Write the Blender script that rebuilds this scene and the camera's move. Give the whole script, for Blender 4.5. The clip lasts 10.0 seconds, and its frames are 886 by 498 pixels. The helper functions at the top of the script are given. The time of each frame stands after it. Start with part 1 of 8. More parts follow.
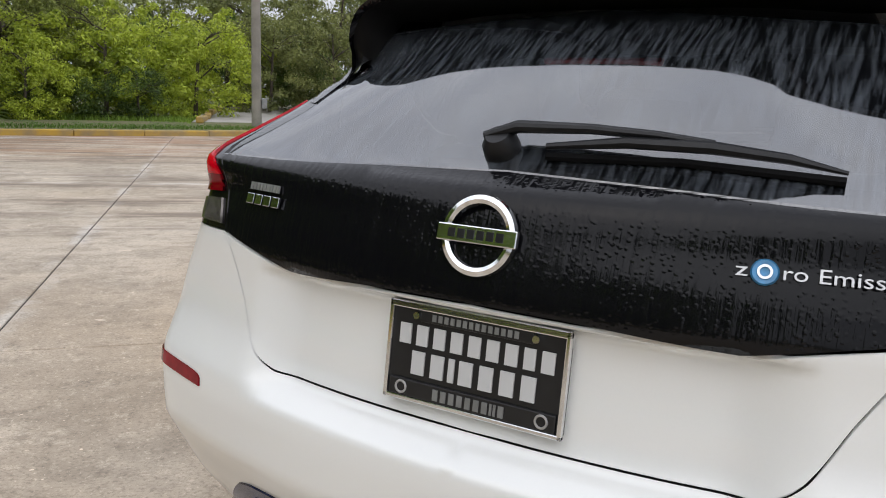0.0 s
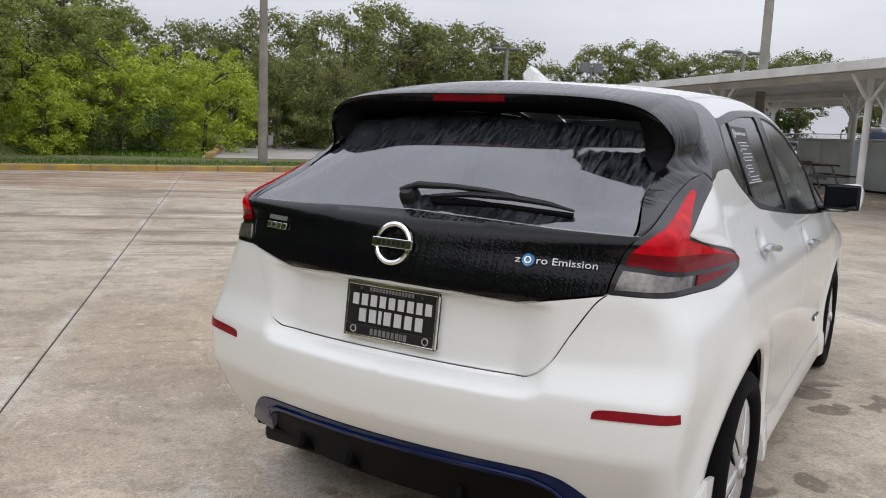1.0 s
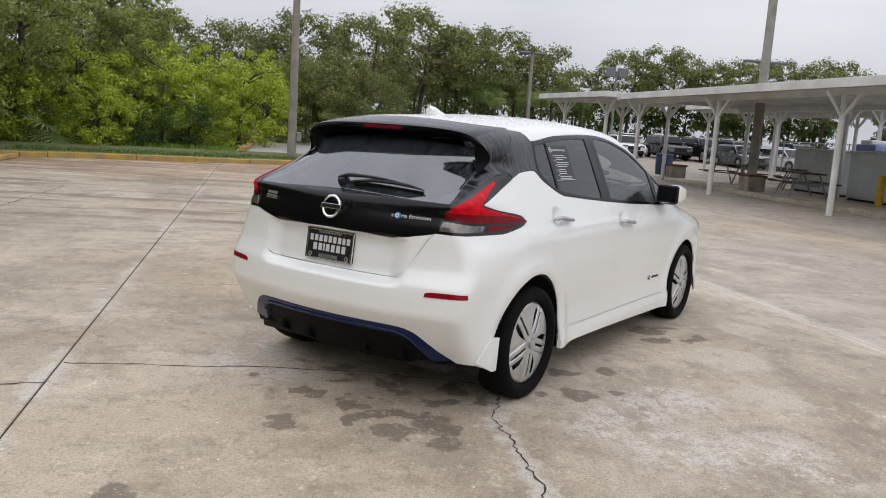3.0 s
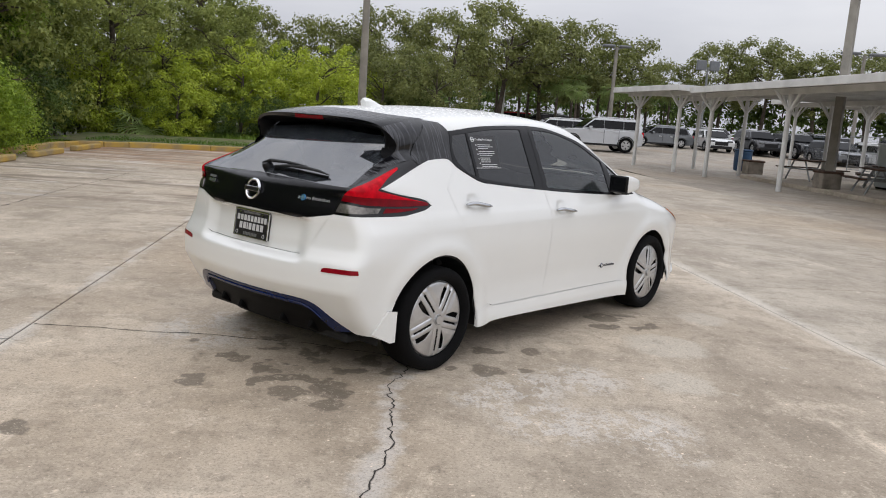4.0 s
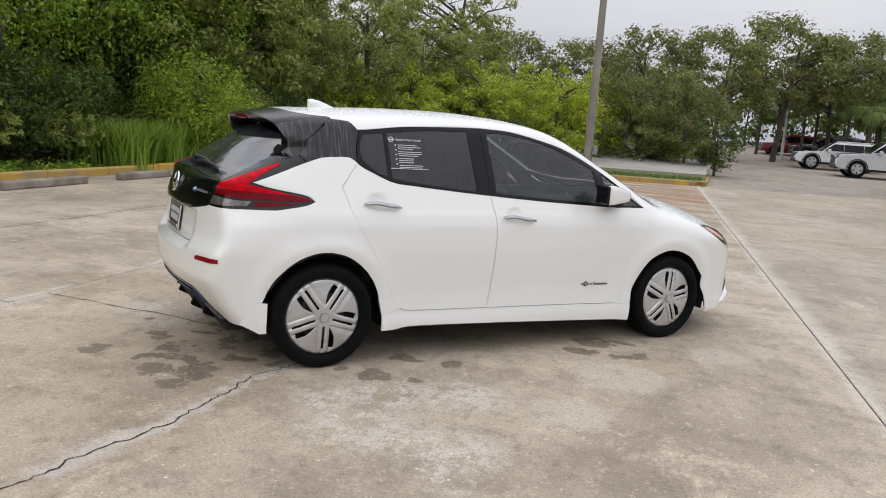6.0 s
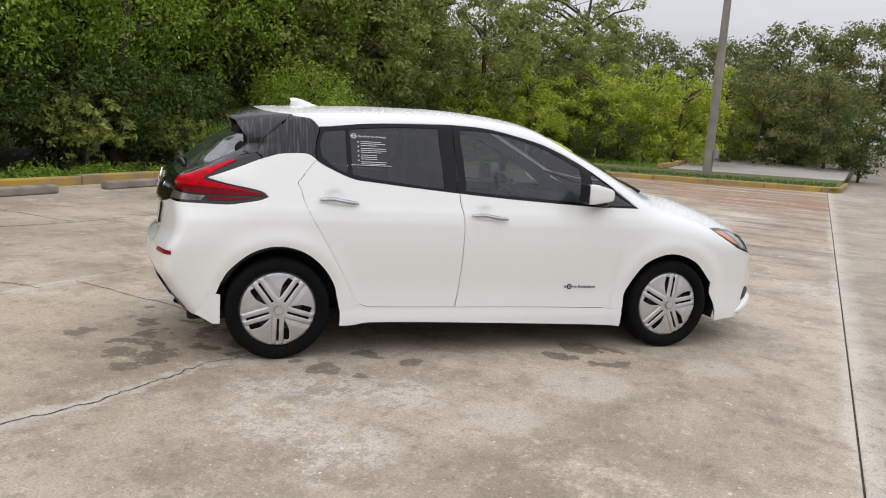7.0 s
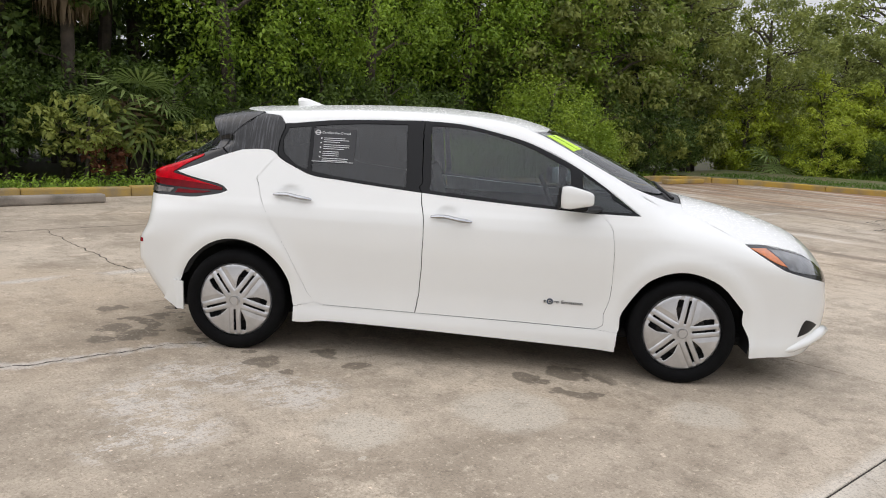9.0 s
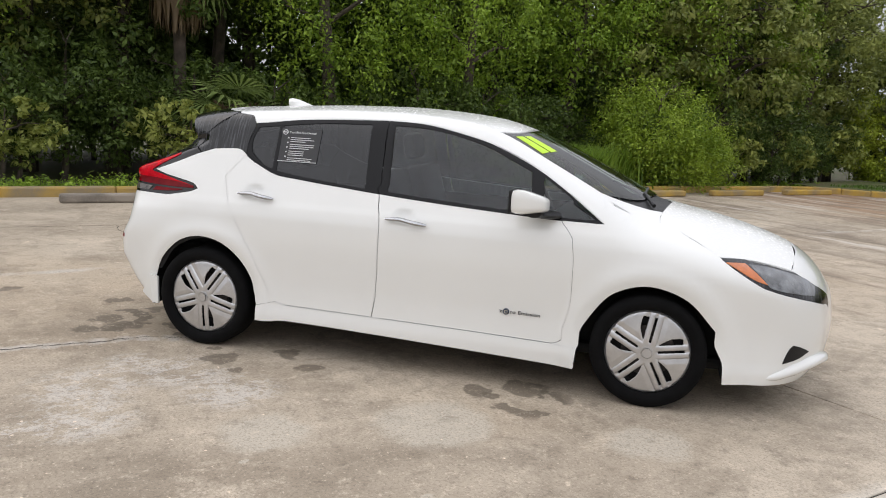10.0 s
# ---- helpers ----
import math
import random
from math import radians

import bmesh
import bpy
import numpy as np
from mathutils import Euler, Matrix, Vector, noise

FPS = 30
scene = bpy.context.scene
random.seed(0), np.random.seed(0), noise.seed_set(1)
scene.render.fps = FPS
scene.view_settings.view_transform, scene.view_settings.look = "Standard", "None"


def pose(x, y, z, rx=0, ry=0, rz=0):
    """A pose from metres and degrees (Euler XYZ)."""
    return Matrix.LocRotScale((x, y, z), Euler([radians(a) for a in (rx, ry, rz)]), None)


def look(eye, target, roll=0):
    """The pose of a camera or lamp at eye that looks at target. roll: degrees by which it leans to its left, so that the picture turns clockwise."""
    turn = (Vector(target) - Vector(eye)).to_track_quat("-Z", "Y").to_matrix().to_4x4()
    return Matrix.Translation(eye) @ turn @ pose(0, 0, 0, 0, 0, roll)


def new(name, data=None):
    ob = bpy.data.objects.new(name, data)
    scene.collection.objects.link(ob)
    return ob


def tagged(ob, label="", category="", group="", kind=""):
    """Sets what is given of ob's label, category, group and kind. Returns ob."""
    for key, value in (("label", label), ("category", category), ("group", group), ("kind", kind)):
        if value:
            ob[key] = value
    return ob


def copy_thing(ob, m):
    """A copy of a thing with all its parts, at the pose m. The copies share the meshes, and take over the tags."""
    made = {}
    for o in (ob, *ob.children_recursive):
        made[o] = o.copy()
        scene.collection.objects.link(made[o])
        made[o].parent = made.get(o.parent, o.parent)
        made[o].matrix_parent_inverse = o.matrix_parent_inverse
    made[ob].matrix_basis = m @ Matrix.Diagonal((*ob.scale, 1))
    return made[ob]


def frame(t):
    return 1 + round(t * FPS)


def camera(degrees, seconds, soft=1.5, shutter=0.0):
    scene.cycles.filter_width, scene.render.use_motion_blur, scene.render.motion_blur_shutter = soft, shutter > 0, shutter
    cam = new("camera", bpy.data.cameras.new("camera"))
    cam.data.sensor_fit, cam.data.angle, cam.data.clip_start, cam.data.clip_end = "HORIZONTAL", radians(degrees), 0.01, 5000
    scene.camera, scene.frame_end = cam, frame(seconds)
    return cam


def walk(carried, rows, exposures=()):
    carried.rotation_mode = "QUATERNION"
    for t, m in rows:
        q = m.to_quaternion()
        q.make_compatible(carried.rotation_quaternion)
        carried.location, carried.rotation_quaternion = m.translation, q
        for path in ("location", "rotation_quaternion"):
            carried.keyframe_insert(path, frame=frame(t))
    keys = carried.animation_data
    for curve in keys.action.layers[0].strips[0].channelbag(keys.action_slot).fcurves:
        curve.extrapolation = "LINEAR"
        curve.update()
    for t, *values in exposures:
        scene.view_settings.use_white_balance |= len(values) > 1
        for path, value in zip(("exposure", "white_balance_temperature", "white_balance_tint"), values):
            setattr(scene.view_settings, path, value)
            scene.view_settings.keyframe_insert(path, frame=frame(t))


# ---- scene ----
cam = camera(58.6, 10.0, soft=1.0)
PATH = [
    (0, (0.554, -1.732, 1.201), (-0.448, -0.042, 0.826), 2.1),
    (0.5, (0.906, -2.103, 1.268), (-0.107, -0.405, 0.971), 2.1),
    (1, (1.259, -2.517, 1.315), (0.241, -0.821, 1.023), 2.3),
    (1.5, (1.604, -2.945, 1.368), (0.582, -1.251, 1.074), 2.9),
    (2, (1.978, -3.328, 1.413), (0.952, -1.636, 1.123), 3.3),
    (2.5, (2.279, -3.673, 1.43), (1.238, -1.99, 1.138), 3.6),
    (3, (2.734, -3.794, 1.433), (1.653, -2.139, 1.133), 3.8),
    (4.5, (4.181, -3.044, 1.493), (2.789, -1.649, 1.155), 4.0),
    (5, (4.519, -2.562, 1.477), (2.997, -1.308, 1.143), 4.0),
    (5.5, (4.823, -2.078, 1.481), (3.189, -0.972, 1.156), 4.2),
    (7, (5.505, -0.537, 1.513), (3.634, 0.086, 1.18), 3.8),
    (7.5, (5.601, 0.02, 1.499), (3.678, 0.452, 1.158), 3.4),
    (8, (5.653, 0.586, 1.484), (3.696, 0.817, 1.143), 3.1),
    (8.5, (5.6, 1.129, 1.47), (3.628, 1.157, 1.136), 3.0),
    (9, (5.469, 1.664, 1.491), (3.504, 1.495, 1.159), 3.0),
    (9.5, (5.33, 2.202, 1.511), (3.389, 1.85, 1.18), 3.1),
    (10, (5.114, 2.69, 1.506), (3.211, 2.173, 1.172), 3.1),
]
walk(cam, [(t, look(eye, target, roll)) for t, eye, target, roll in PATH],
     ((0, -0.03, 6420, 10), (0.5, -0.12, 6420, 10), (2, -0.17, 6450, 10), (4.5, -0.18, 6540, 10), (7, -0.14, 6610, 10), (8.5, -0.11, 6640, 10), (10, -0.12, 6660, 10)))


# ---- sky and sun: a bright overcast afternoon ----
world = bpy.data.worlds.new("overcast")
scene.world = world
world.use_nodes = True
wn, wl = world.node_tree.nodes, world.node_tree.links
wn.clear()
w_out, w_bg = wn.new("ShaderNodeOutputWorld"), wn.new("ShaderNodeBackground")
w_sky, w_mix = wn.new("ShaderNodeTexSky"), wn.new("ShaderNodeMix")
w_sky.sky_type, w_sky.sun_disc = "NISHITA", False
w_sky.sun_elevation, w_sky.sun_rotation = radians(48), radians(200)
w_sky.air_density, w_sky.dust_density = 1.0, 4.0
w_gain = wn.new("ShaderNodeMix")
w_gain.data_type, w_gain.blend_type = "RGBA", "MULTIPLY"
w_gain.inputs["Factor"].default_value = 1.0
w_gain.inputs["B"].default_value = (0.07, 0.07, 0.07, 1)
w_co, w_map, w_noise, w_ramp = wn.new("ShaderNodeTexCoord"), wn.new("ShaderNodeMapping"), wn.new("ShaderNodeTexNoise"), wn.new("ShaderNodeValToRGB")
w_map.inputs["Scale"].default_value = (1.0, 1.0, 4.5)
w_noise.inputs["Scale"].default_value, w_noise.inputs["Detail"].default_value = 1.7, 7
w_ramp.color_ramp.elements[0].position, w_ramp.color_ramp.elements[0].color = 0.28, (0.58, 0.60, 0.68, 1)
w_ramp.color_ramp.elements[1].position, w_ramp.color_ramp.elements[1].color = 0.72, (0.86, 0.87, 0.92, 1)
w_mix.data_type = "RGBA"
w_mix.inputs["Factor"].default_value = 0.9
wl.new(w_co.outputs["Generated"], w_map.inputs["Vector"])
wl.new(w_map.outputs["Vector"], w_noise.inputs["Vector"])
wl.new(w_noise.outputs["Fac"], w_ramp.inputs["Fac"])
wl.new(w_sky.outputs["Color"], w_gain.inputs["A"])
wl.new(w_gain.outputs["Result"], w_mix.inputs["A"])
wl.new(w_ramp.outputs["Color"], w_mix.inputs["B"])
# an overcast sky is two to three times brighter overhead than at the horizon
w_sep, w_up, w_lift = wn.new("ShaderNodeSeparateXYZ"), wn.new("ShaderNodeMapRange"), wn.new("ShaderNodeMix")
w_up.inputs["From Min"].default_value, w_up.inputs["From Max"].default_value = 0.05, 0.75
w_up.inputs["To Min"].default_value, w_up.inputs["To Max"].default_value = 0.95, 2.15
w_lift.data_type, w_lift.blend_type = "RGBA", "MULTIPLY"
w_lift.inputs["Factor"].default_value = 1.0
wl.new(w_co.outputs["Generated"], w_sep.inputs[0])
wl.new(w_sep.outputs["Z"], w_up.inputs["Value"])
wl.new(w_mix.outputs["Result"], w_lift.inputs["A"])
wl.new(w_up.outputs["Result"], w_lift.inputs["B"])
wl.new(w_lift.outputs["Result"], w_bg.inputs["Color"])
w_bg.inputs["Strength"].default_value = 1.0
wl.new(w_bg.outputs["Background"], w_out.inputs["Surface"])

sun = bpy.data.lights.new("sun", "SUN")
sun.energy, sun.angle, sun.color = 0.35, radians(75), (1.0, 0.97, 0.92)
new("sun", sun).matrix_world = look((20, -30, 45), (0, 0, 0))

# ---- materials ----
def mat(name, colour, rough=0.6, metal=0.0, vary=0.0, scale=6.0, bump=0.0, fine=60.0, coat=0.0, spec=0.5, second=None, place="Object"):
    """A surface with two scales of variation: large blotches towards a second colour and a fine grain."""
    m = bpy.data.materials.new(name)
    m.use_nodes = True
    n, l = m.node_tree.nodes, m.node_tree.links
    b = n["Principled BSDF"]
    b.inputs["Roughness"].default_value, b.inputs["Metallic"].default_value = rough, metal
    b.inputs["Coat Weight"].default_value, b.inputs["Specular IOR Level"].default_value = coat, spec
    b.inputs["Coat Roughness"].default_value = 0.04
    b.inputs["Base Color"].default_value = (*colour, 1)
    if vary or bump:
        co = n.new("ShaderNodeTexCoord")
        if place == "World":
            geo = n.new("ShaderNodeNewGeometry")
            at = geo.outputs["Position"]
        else:
            at = co.outputs["Object"]
        big, small = n.new("ShaderNodeTexNoise"), n.new("ShaderNodeTexNoise")
        for q, s, d in ((big, scale, 5), (small, fine, 3)):
            q.inputs["Scale"].default_value, q.inputs["Detail"].default_value = s, d
            l.new(at, q.inputs["Vector"])
        if vary:
            mix = n.new("ShaderNodeMix")
            mix.data_type = "RGBA"
            mix.inputs["A"].default_value = (*colour, 1)
            mix.inputs["B"].default_value = (*(second or [c * (1 - vary) for c in colour]), 1)
            ramp = n.new("ShaderNodeMapRange")
            ramp.inputs["From Min"].default_value, ramp.inputs["From Max"].default_value = 0.35, 0.68
            add = n.new("ShaderNodeMath")
            add.operation = "MULTIPLY_ADD"
            add.inputs[1].default_value, add.inputs[2].default_value = 0.25, -0.12
            both = n.new("ShaderNodeMath")
            l.new(small.outputs["Fac"], add.inputs[0])
            l.new(big.outputs["Fac"], both.inputs[0])
            l.new(add.outputs[0], both.inputs[1])
            l.new(both.outputs[0], ramp.inputs["Value"])
            l.new(ramp.outputs["Result"], mix.inputs["Factor"])
            l.new(mix.outputs["Result"], b.inputs["Base Color"])
        if bump:
            bp = n.new("ShaderNodeBump")
            bp.inputs["Strength"].default_value, bp.inputs["Distance"].default_value = bump, 0.01
            l.new(small.outputs["Fac"], bp.inputs["Height"])
            l.new(bp.outputs["Normal"], b.inputs["Normal"])
    return m


def glass(name, tint, gloss=1.0, streak=None, film=0.0, ior=1.55, fine=55, blur=0.25, relief=0.12):
    """A tinted pane: what is behind shows through darkened, and the surface mirrors at a slant."""
    m = bpy.data.materials.new(name)
    m.use_nodes = True
    n, l = m.node_tree.nodes, m.node_tree.links
    n.clear()
    out, clear, shine, both, fres = (n.new("ShaderNode" + k) for k in ("OutputMaterial", "BsdfTransparent", "BsdfGlossy", "MixShader", "Fresnel"))
    clear.inputs["Color"].default_value = (*tint, 1)
    shine.inputs["Roughness"].default_value = 0.02
    shine.inputs["Color"].default_value = (gloss, gloss, gloss, 1)
    fres.inputs["IOR"].default_value = ior
    l.new(fres.outputs[0], both.inputs[0])
    l.new(clear.outputs[0], both.inputs[1])
    l.new(shine.outputs[0], both.inputs[2])
    if streak:
        co, mp, nz = n.new("ShaderNodeTexCoord"), n.new("ShaderNodeMapping"), n.new("ShaderNodeTexNoise")
        mp.inputs["Scale"].default_value = streak
        nz.inputs["Scale"].default_value, nz.inputs["Detail"].default_value = fine, 3
        bp, rr = n.new("ShaderNodeBump"), n.new("ShaderNodeMapRange")
        bp.inputs["Strength"].default_value, bp.inputs["Distance"].default_value = relief, 0.004
        rr.inputs["From Min"].default_value, rr.inputs["From Max"].default_value = 0.45, 0.75
        rr.inputs["To Min"].default_value, rr.inputs["To Max"].default_value = 0.02, blur
        l.new(co.outputs["Object"], mp.inputs["Vector"])
        l.new(mp.outputs[0], nz.inputs["Vector"])
        l.new(nz.outputs["Fac"], bp.inputs["Height"])
        l.new(nz.outputs["Fac"], rr.inputs["Value"])
        l.new(rr.outputs[0], shine.inputs["Roughness"])
        l.new(bp.outputs[0], shine.inputs["Normal"])
    last = both
    if film:
        # a thin streaky film of rain; its grey also stands in for reflected sky
        grey, last = n.new("ShaderNodeBsdfDiffuse"), n.new("ShaderNodeMixShader")
        grey.inputs["Color"].default_value = (0.47, 0.53, 0.60, 1)
        fm = n.new("ShaderNodeMapRange")
        fm.inputs["From Min"].default_value, fm.inputs["From Max"].default_value = 0.40, 0.68
        fm.inputs["To Min"].default_value, fm.inputs["To Max"].default_value = film * 0.15, film * 2.1
        l.new(nz.outputs["Fac"], fm.inputs["Value"])
        l.new(fm.outputs[0], last.inputs[0])
        l.new(both.outputs[0], last.inputs[1])
        l.new(grey.outputs[0], last.inputs[2])
    l.new(last.outputs[0], out.inputs[0])
    return m


def rained(m, streak, bead, rough0, rough1, along=(1, 1, 0.08), size=60, depth=0.003, sky_sheen=0.0, detail=4):
    """Adds rain to a glossy surface: runs down steep faces and beads on flat ones."""
    n, l = m.node_tree.nodes, m.node_tree.links
    b = n["Principled BSDF"]
    co, mp, nz, vo = (n.new("ShaderNode" + k) for k in ("TexCoord", "Mapping", "TexNoise", "TexVoronoi"))
    mp.inputs["Scale"].default_value = along
    nz.inputs["Scale"].default_value, nz.inputs["Detail"].default_value = size, detail
    vo.inputs["Scale"].default_value = 110
    l.new(co.outputs["Object"], mp.inputs["Vector"])
    l.new(mp.outputs[0], nz.inputs["Vector"])
    l.new(co.outputs["Object"], vo.inputs["Vector"])
    rr, dd, add, bp = n.new("ShaderNodeMapRange"), n.new("ShaderNodeMapRange"), n.new("ShaderNodeMath"), n.new("ShaderNodeBump")
    rr.inputs["From Min"].default_value, rr.inputs["From Max"].default_value = 0.42, 0.66
    rr.inputs["To Min"].default_value, rr.inputs["To Max"].default_value = rough0, rough1
    dd.inputs["From Min"].default_value, dd.inputs["From Max"].default_value, dd.inputs["To Min"].default_value, dd.inputs["To Max"].default_value = 0.15, 0.42, bead, 0.0
    add.operation = "MULTIPLY_ADD"
    add.inputs[1].default_value = streak
    l.new(nz.outputs["Fac"], rr.inputs["Value"])
    l.new(rr.outputs[0], b.inputs["Roughness"])
    l.new(vo.outputs["Distance"], dd.inputs["Value"])
    l.new(nz.outputs["Fac"], add.inputs[0])
    l.new(dd.outputs[0], add.inputs[2])
    bp.inputs["Strength"].default_value, bp.inputs["Distance"].default_value = 0.5, depth
    if sky_sheen:
        # pale streaks among the runs of water: sky sheen painted into the base colour
        gm, mx = n.new("ShaderNodeMapRange"), n.new("ShaderNodeMix")
        gm.inputs["From Min"].default_value, gm.inputs["From Max"].default_value = 0.50, 0.68
        mx.data_type = "RGBA"
        mx.inputs["A"].default_value, mx.inputs["B"].default_value = (0.004, 0.004, 0.005, 1), (sky_sheen, sky_sheen * 1.03, sky_sheen * 1.15, 1)
        l.new(nz.outputs["Fac"], gm.inputs["Value"])
        l.new(gm.outputs[0], mx.inputs["Factor"])
        l.new(mx.outputs["Result"], b.inputs["Base Color"])
    l.new(add.outputs[0], bp.inputs["Height"])
    l.new(bp.outputs[0], b.inputs["Normal"])
    return m


PAINT = mat("white_paint", (0.83, 0.835, 0.805), 0.28, coat=1.0, vary=0.03, scale=1.5, fine=300)
BLACK = rained(mat("gloss_black", (0.006, 0.006, 0.008), 0.12, vary=0.5, scale=5, fine=120), 0.8, 0.12, 0.05, 0.24, (0.08, 1, 0.05), 90, 0.002, 0.06, 5)
LAMP_BLACK = mat("gloss_black_lamp_surround", (0.006, 0.005, 0.006), 0.10, vary=0.4, scale=30)
BLACK_TAIL = rained(mat("gloss_black_tail", (0.004, 0.004, 0.006), 0.12, spec=0.25, vary=0.5, scale=5, fine=120), 0.8, 0.14, 0.03, 0.16, (1, 0.06, 0.06), 75, 0.004, 0.005)
WET_PAINT = rained(mat("wet_white_paint", (0.83, 0.835, 0.805), 0.28, coat=0.0, vary=0.03, scale=1.5, fine=300), 0.15, 0.12, 0.10, 0.30)
TRIM = mat("black_plastic", (0.010, 0.010, 0.011), 0.42, spec=0.35, vary=0.4, scale=20, bump=0.1, fine=400)
FRAME = mat("window_frame_black", (0.005, 0.005, 0.006), 0.25, spec=0.25, vary=0.4, scale=20)
DARK = mat("underbody_black", (0.008, 0.008, 0.008), 0.8, vary=0.4, scale=9)
RUBBER = mat("tyre_rubber", (0.0045, 0.0045, 0.0048), 0.85, spec=0.15, vary=0.45, scale=14, bump=0.25, fine=160)
SILVER = mat("silver_wheel_paint", (0.62, 0.62, 0.62), 0.30, 0.75, vary=0.18, scale=12, fine=200)
CHROME = mat("chrome", (0.78, 0.79, 0.80), 0.10, 1.0, vary=0.1, scale=30)
RED = mat("red_lens", (0.66, 0.001, 0.012), 0.08, spec=0.14, vary=0.4, scale=22, fine=90)
DKRED = mat("dark_red_lens", (0.19, 0.001, 0.006), 0.10, spec=0.16, vary=0.3, scale=25)
UNDER_BLACK = mat("matt_black_plastic", (0.004, 0.004, 0.0045), 0.6, spec=0.12, vary=0.4, scale=20)
REFLECTOR_RED = mat("dull_red_reflector", (0.26, 0.004, 0.012), 0.2, spec=0.25, vary=0.3, scale=40)
# mirror glass; a dark reflection is put into its base colour
MIRROR = mat("dark_mirror_glass", (0.05, 0.053, 0.056), 0.04, 1.0, vary=0.1, scale=20)
CLEARL = mat("clear_lens", (0.30, 0.275, 0.25), 0.08, 0.6, coat=0.6, vary=0.9, scale=11, fine=90)
AMBER = mat("amber_lens", (0.62, 0.15, 0.01), 0.15, coat=1.0, vary=0.2, scale=30)
HEADL = mat("headlamp_lens", (0.20, 0.21, 0.22), 0.08, 0.5, coat=1.0, vary=0.7, scale=14, fine=80)
BLUE = mat("blue_metal_trim", (0.003, 0.015, 0.085), 0.16, 0.0, spec=0.35, vary=0.3, scale=20)
BADGE_BLUE = mat("blue_badge", (0.03, 0.22, 0.45), 0.2, 0.3, coat=1.0, vary=0.3, scale=60)
DARK_BADGE = mat("dark_blue_badge", (0.02, 0.05, 0.10), 0.25, 0.3, coat=1.0, vary=0.3, scale=60)
DARK_LETTER = mat("dark_chrome_lettering", (0.10, 0.10, 0.11), 0.3, 0.6, vary=0.2, scale=60)
SATIN = mat("satin_chrome", (0.46, 0.47, 0.48), 0.22, 1.0, vary=0.1, scale=30)
LETTER = mat("pale_lettering", (0.72, 0.73, 0.72), 0.4)
STEEL = mat("grey_galvanised_steel", (0.32, 0.33, 0.33), 0.5, 0.6, vary=0.3, scale=8)
PLATE_BAR = mat("dull_pale_lettering", (0.55, 0.555, 0.55), 0.5)
PLATE = mat("black_plate", (0.012, 0.012, 0.013), 0.35, vary=0.3, scale=40)
NEON = mat("yellow_green_sticker", (0.55, 0.85, 0.02), 0.5)
SEAT = mat("dark_grey_seat_cloth", (0.035, 0.036, 0.038), 0.85, vary=0.3, scale=30, bump=0.2, fine=300)
PANE_BACK = glass("dark_privacy_glass", (0.055, 0.058, 0.06), streak=(0.05, 1, 0.06), film=0.018, fine=95)
PANE_REAR = glass("rear_window_glass", (0.06, 0.062, 0.065), streak=(1, 0.10, 0.10), film=0.05, ior=2.4, fine=130, blur=0.10, relief=0.008)
PANE_FRONT = glass("green_tinted_glass", (0.36, 0.43, 0.45), streak=(0.05, 1, 0.10), film=0.035, fine=95)
PANE_WIND = glass("windscreen_glass", (0.24, 0.34, 0.26), ior=1.30)

# ---- the car's outer surface: where this is zero (x to the side, y ahead, z up) ----
def curve(points):
    """A smooth line through (at, value) pairs."""
    a, v = np.array(points, float).T
    h = np.diff(a)
    s = np.diff(v) / h
    m = np.zeros(len(a))
    m[0], m[-1] = s[0], s[-1]
    same = s[:-1] * s[1:] > 0
    m[1:-1][same] = 2 * s[:-1][same] * s[1:][same] / (s[:-1] + s[1:])[same]

    def at(q):
        q = np.clip(q, a[0], a[-1])
        n = np.clip(np.searchsorted(a, q) - 1, 0, len(h) - 1)
        t = (q - a[n]) / h[n]
        return ((1 + 2 * t) * (1 - t) ** 2 * v[n] + t * (1 - t) ** 2 * h[n] * m[n]
                + t * t * (3 - 2 * t) * v[n + 1] + t * t * (t - 1) * h[n] * m[n + 1])
    return at


def ease(a, b, q):
    t = np.clip((q - a) / (b - a), 0, 1)
    return t * t * (3 - 2 * t)


def smax(a, b, k):
    h = np.maximum(k - np.abs(a - b), 0) / k
    return np.maximum(a, b) + h * h * k / 4


SIDE = curve([(0.10, 0.845), (0.16, 0.862), (0.24, 0.866), (0.31, 0.857), (0.42, 0.853), (0.56, 0.862), (0.72, 0.872), (0.83, 0.868), (0.90, 0.853),
              (0.95, 0.832), (1.04, 0.796), (1.20, 0.731), (1.40, 0.646), (1.48, 0.606), (1.60, 0.53)])
REAR = curve([(0.10, -0.52), (0.20, -0.572), (0.30, -0.640), (0.36, -0.682), (0.42, -0.716), (0.505, -0.763), (0.522, -0.770), (0.60, -0.771), (0.66, -0.764), (0.70, -0.746),
              (0.76, -0.724), (0.86, -0.714), (0.895, -0.714), (0.94, -0.706), (1.00, -0.686), (1.05, -0.666), (1.066, -0.653), (1.085, -0.616), (1.10, -0.594), (1.15, -0.536), (1.20, -0.475), (1.25, -0.410),
              (1.30, -0.335), (1.34, -0.262), (1.37, -0.205), (1.43, -0.125), (1.50, -0.10), (1.62, -0.08)])
BOW = curve([(0.2, 0.22), (0.42, 0.20), (0.62, 0.205), (0.75, 0.22), (0.90, 0.235), (1.0, 0.23), (1.08, 0.165), (1.12, 0.26), (1.163, 0.384), (1.20, 0.467), (1.26, 0.61), (1.32, 0.43), (1.40, 0.22), (1.6, 0.16)])
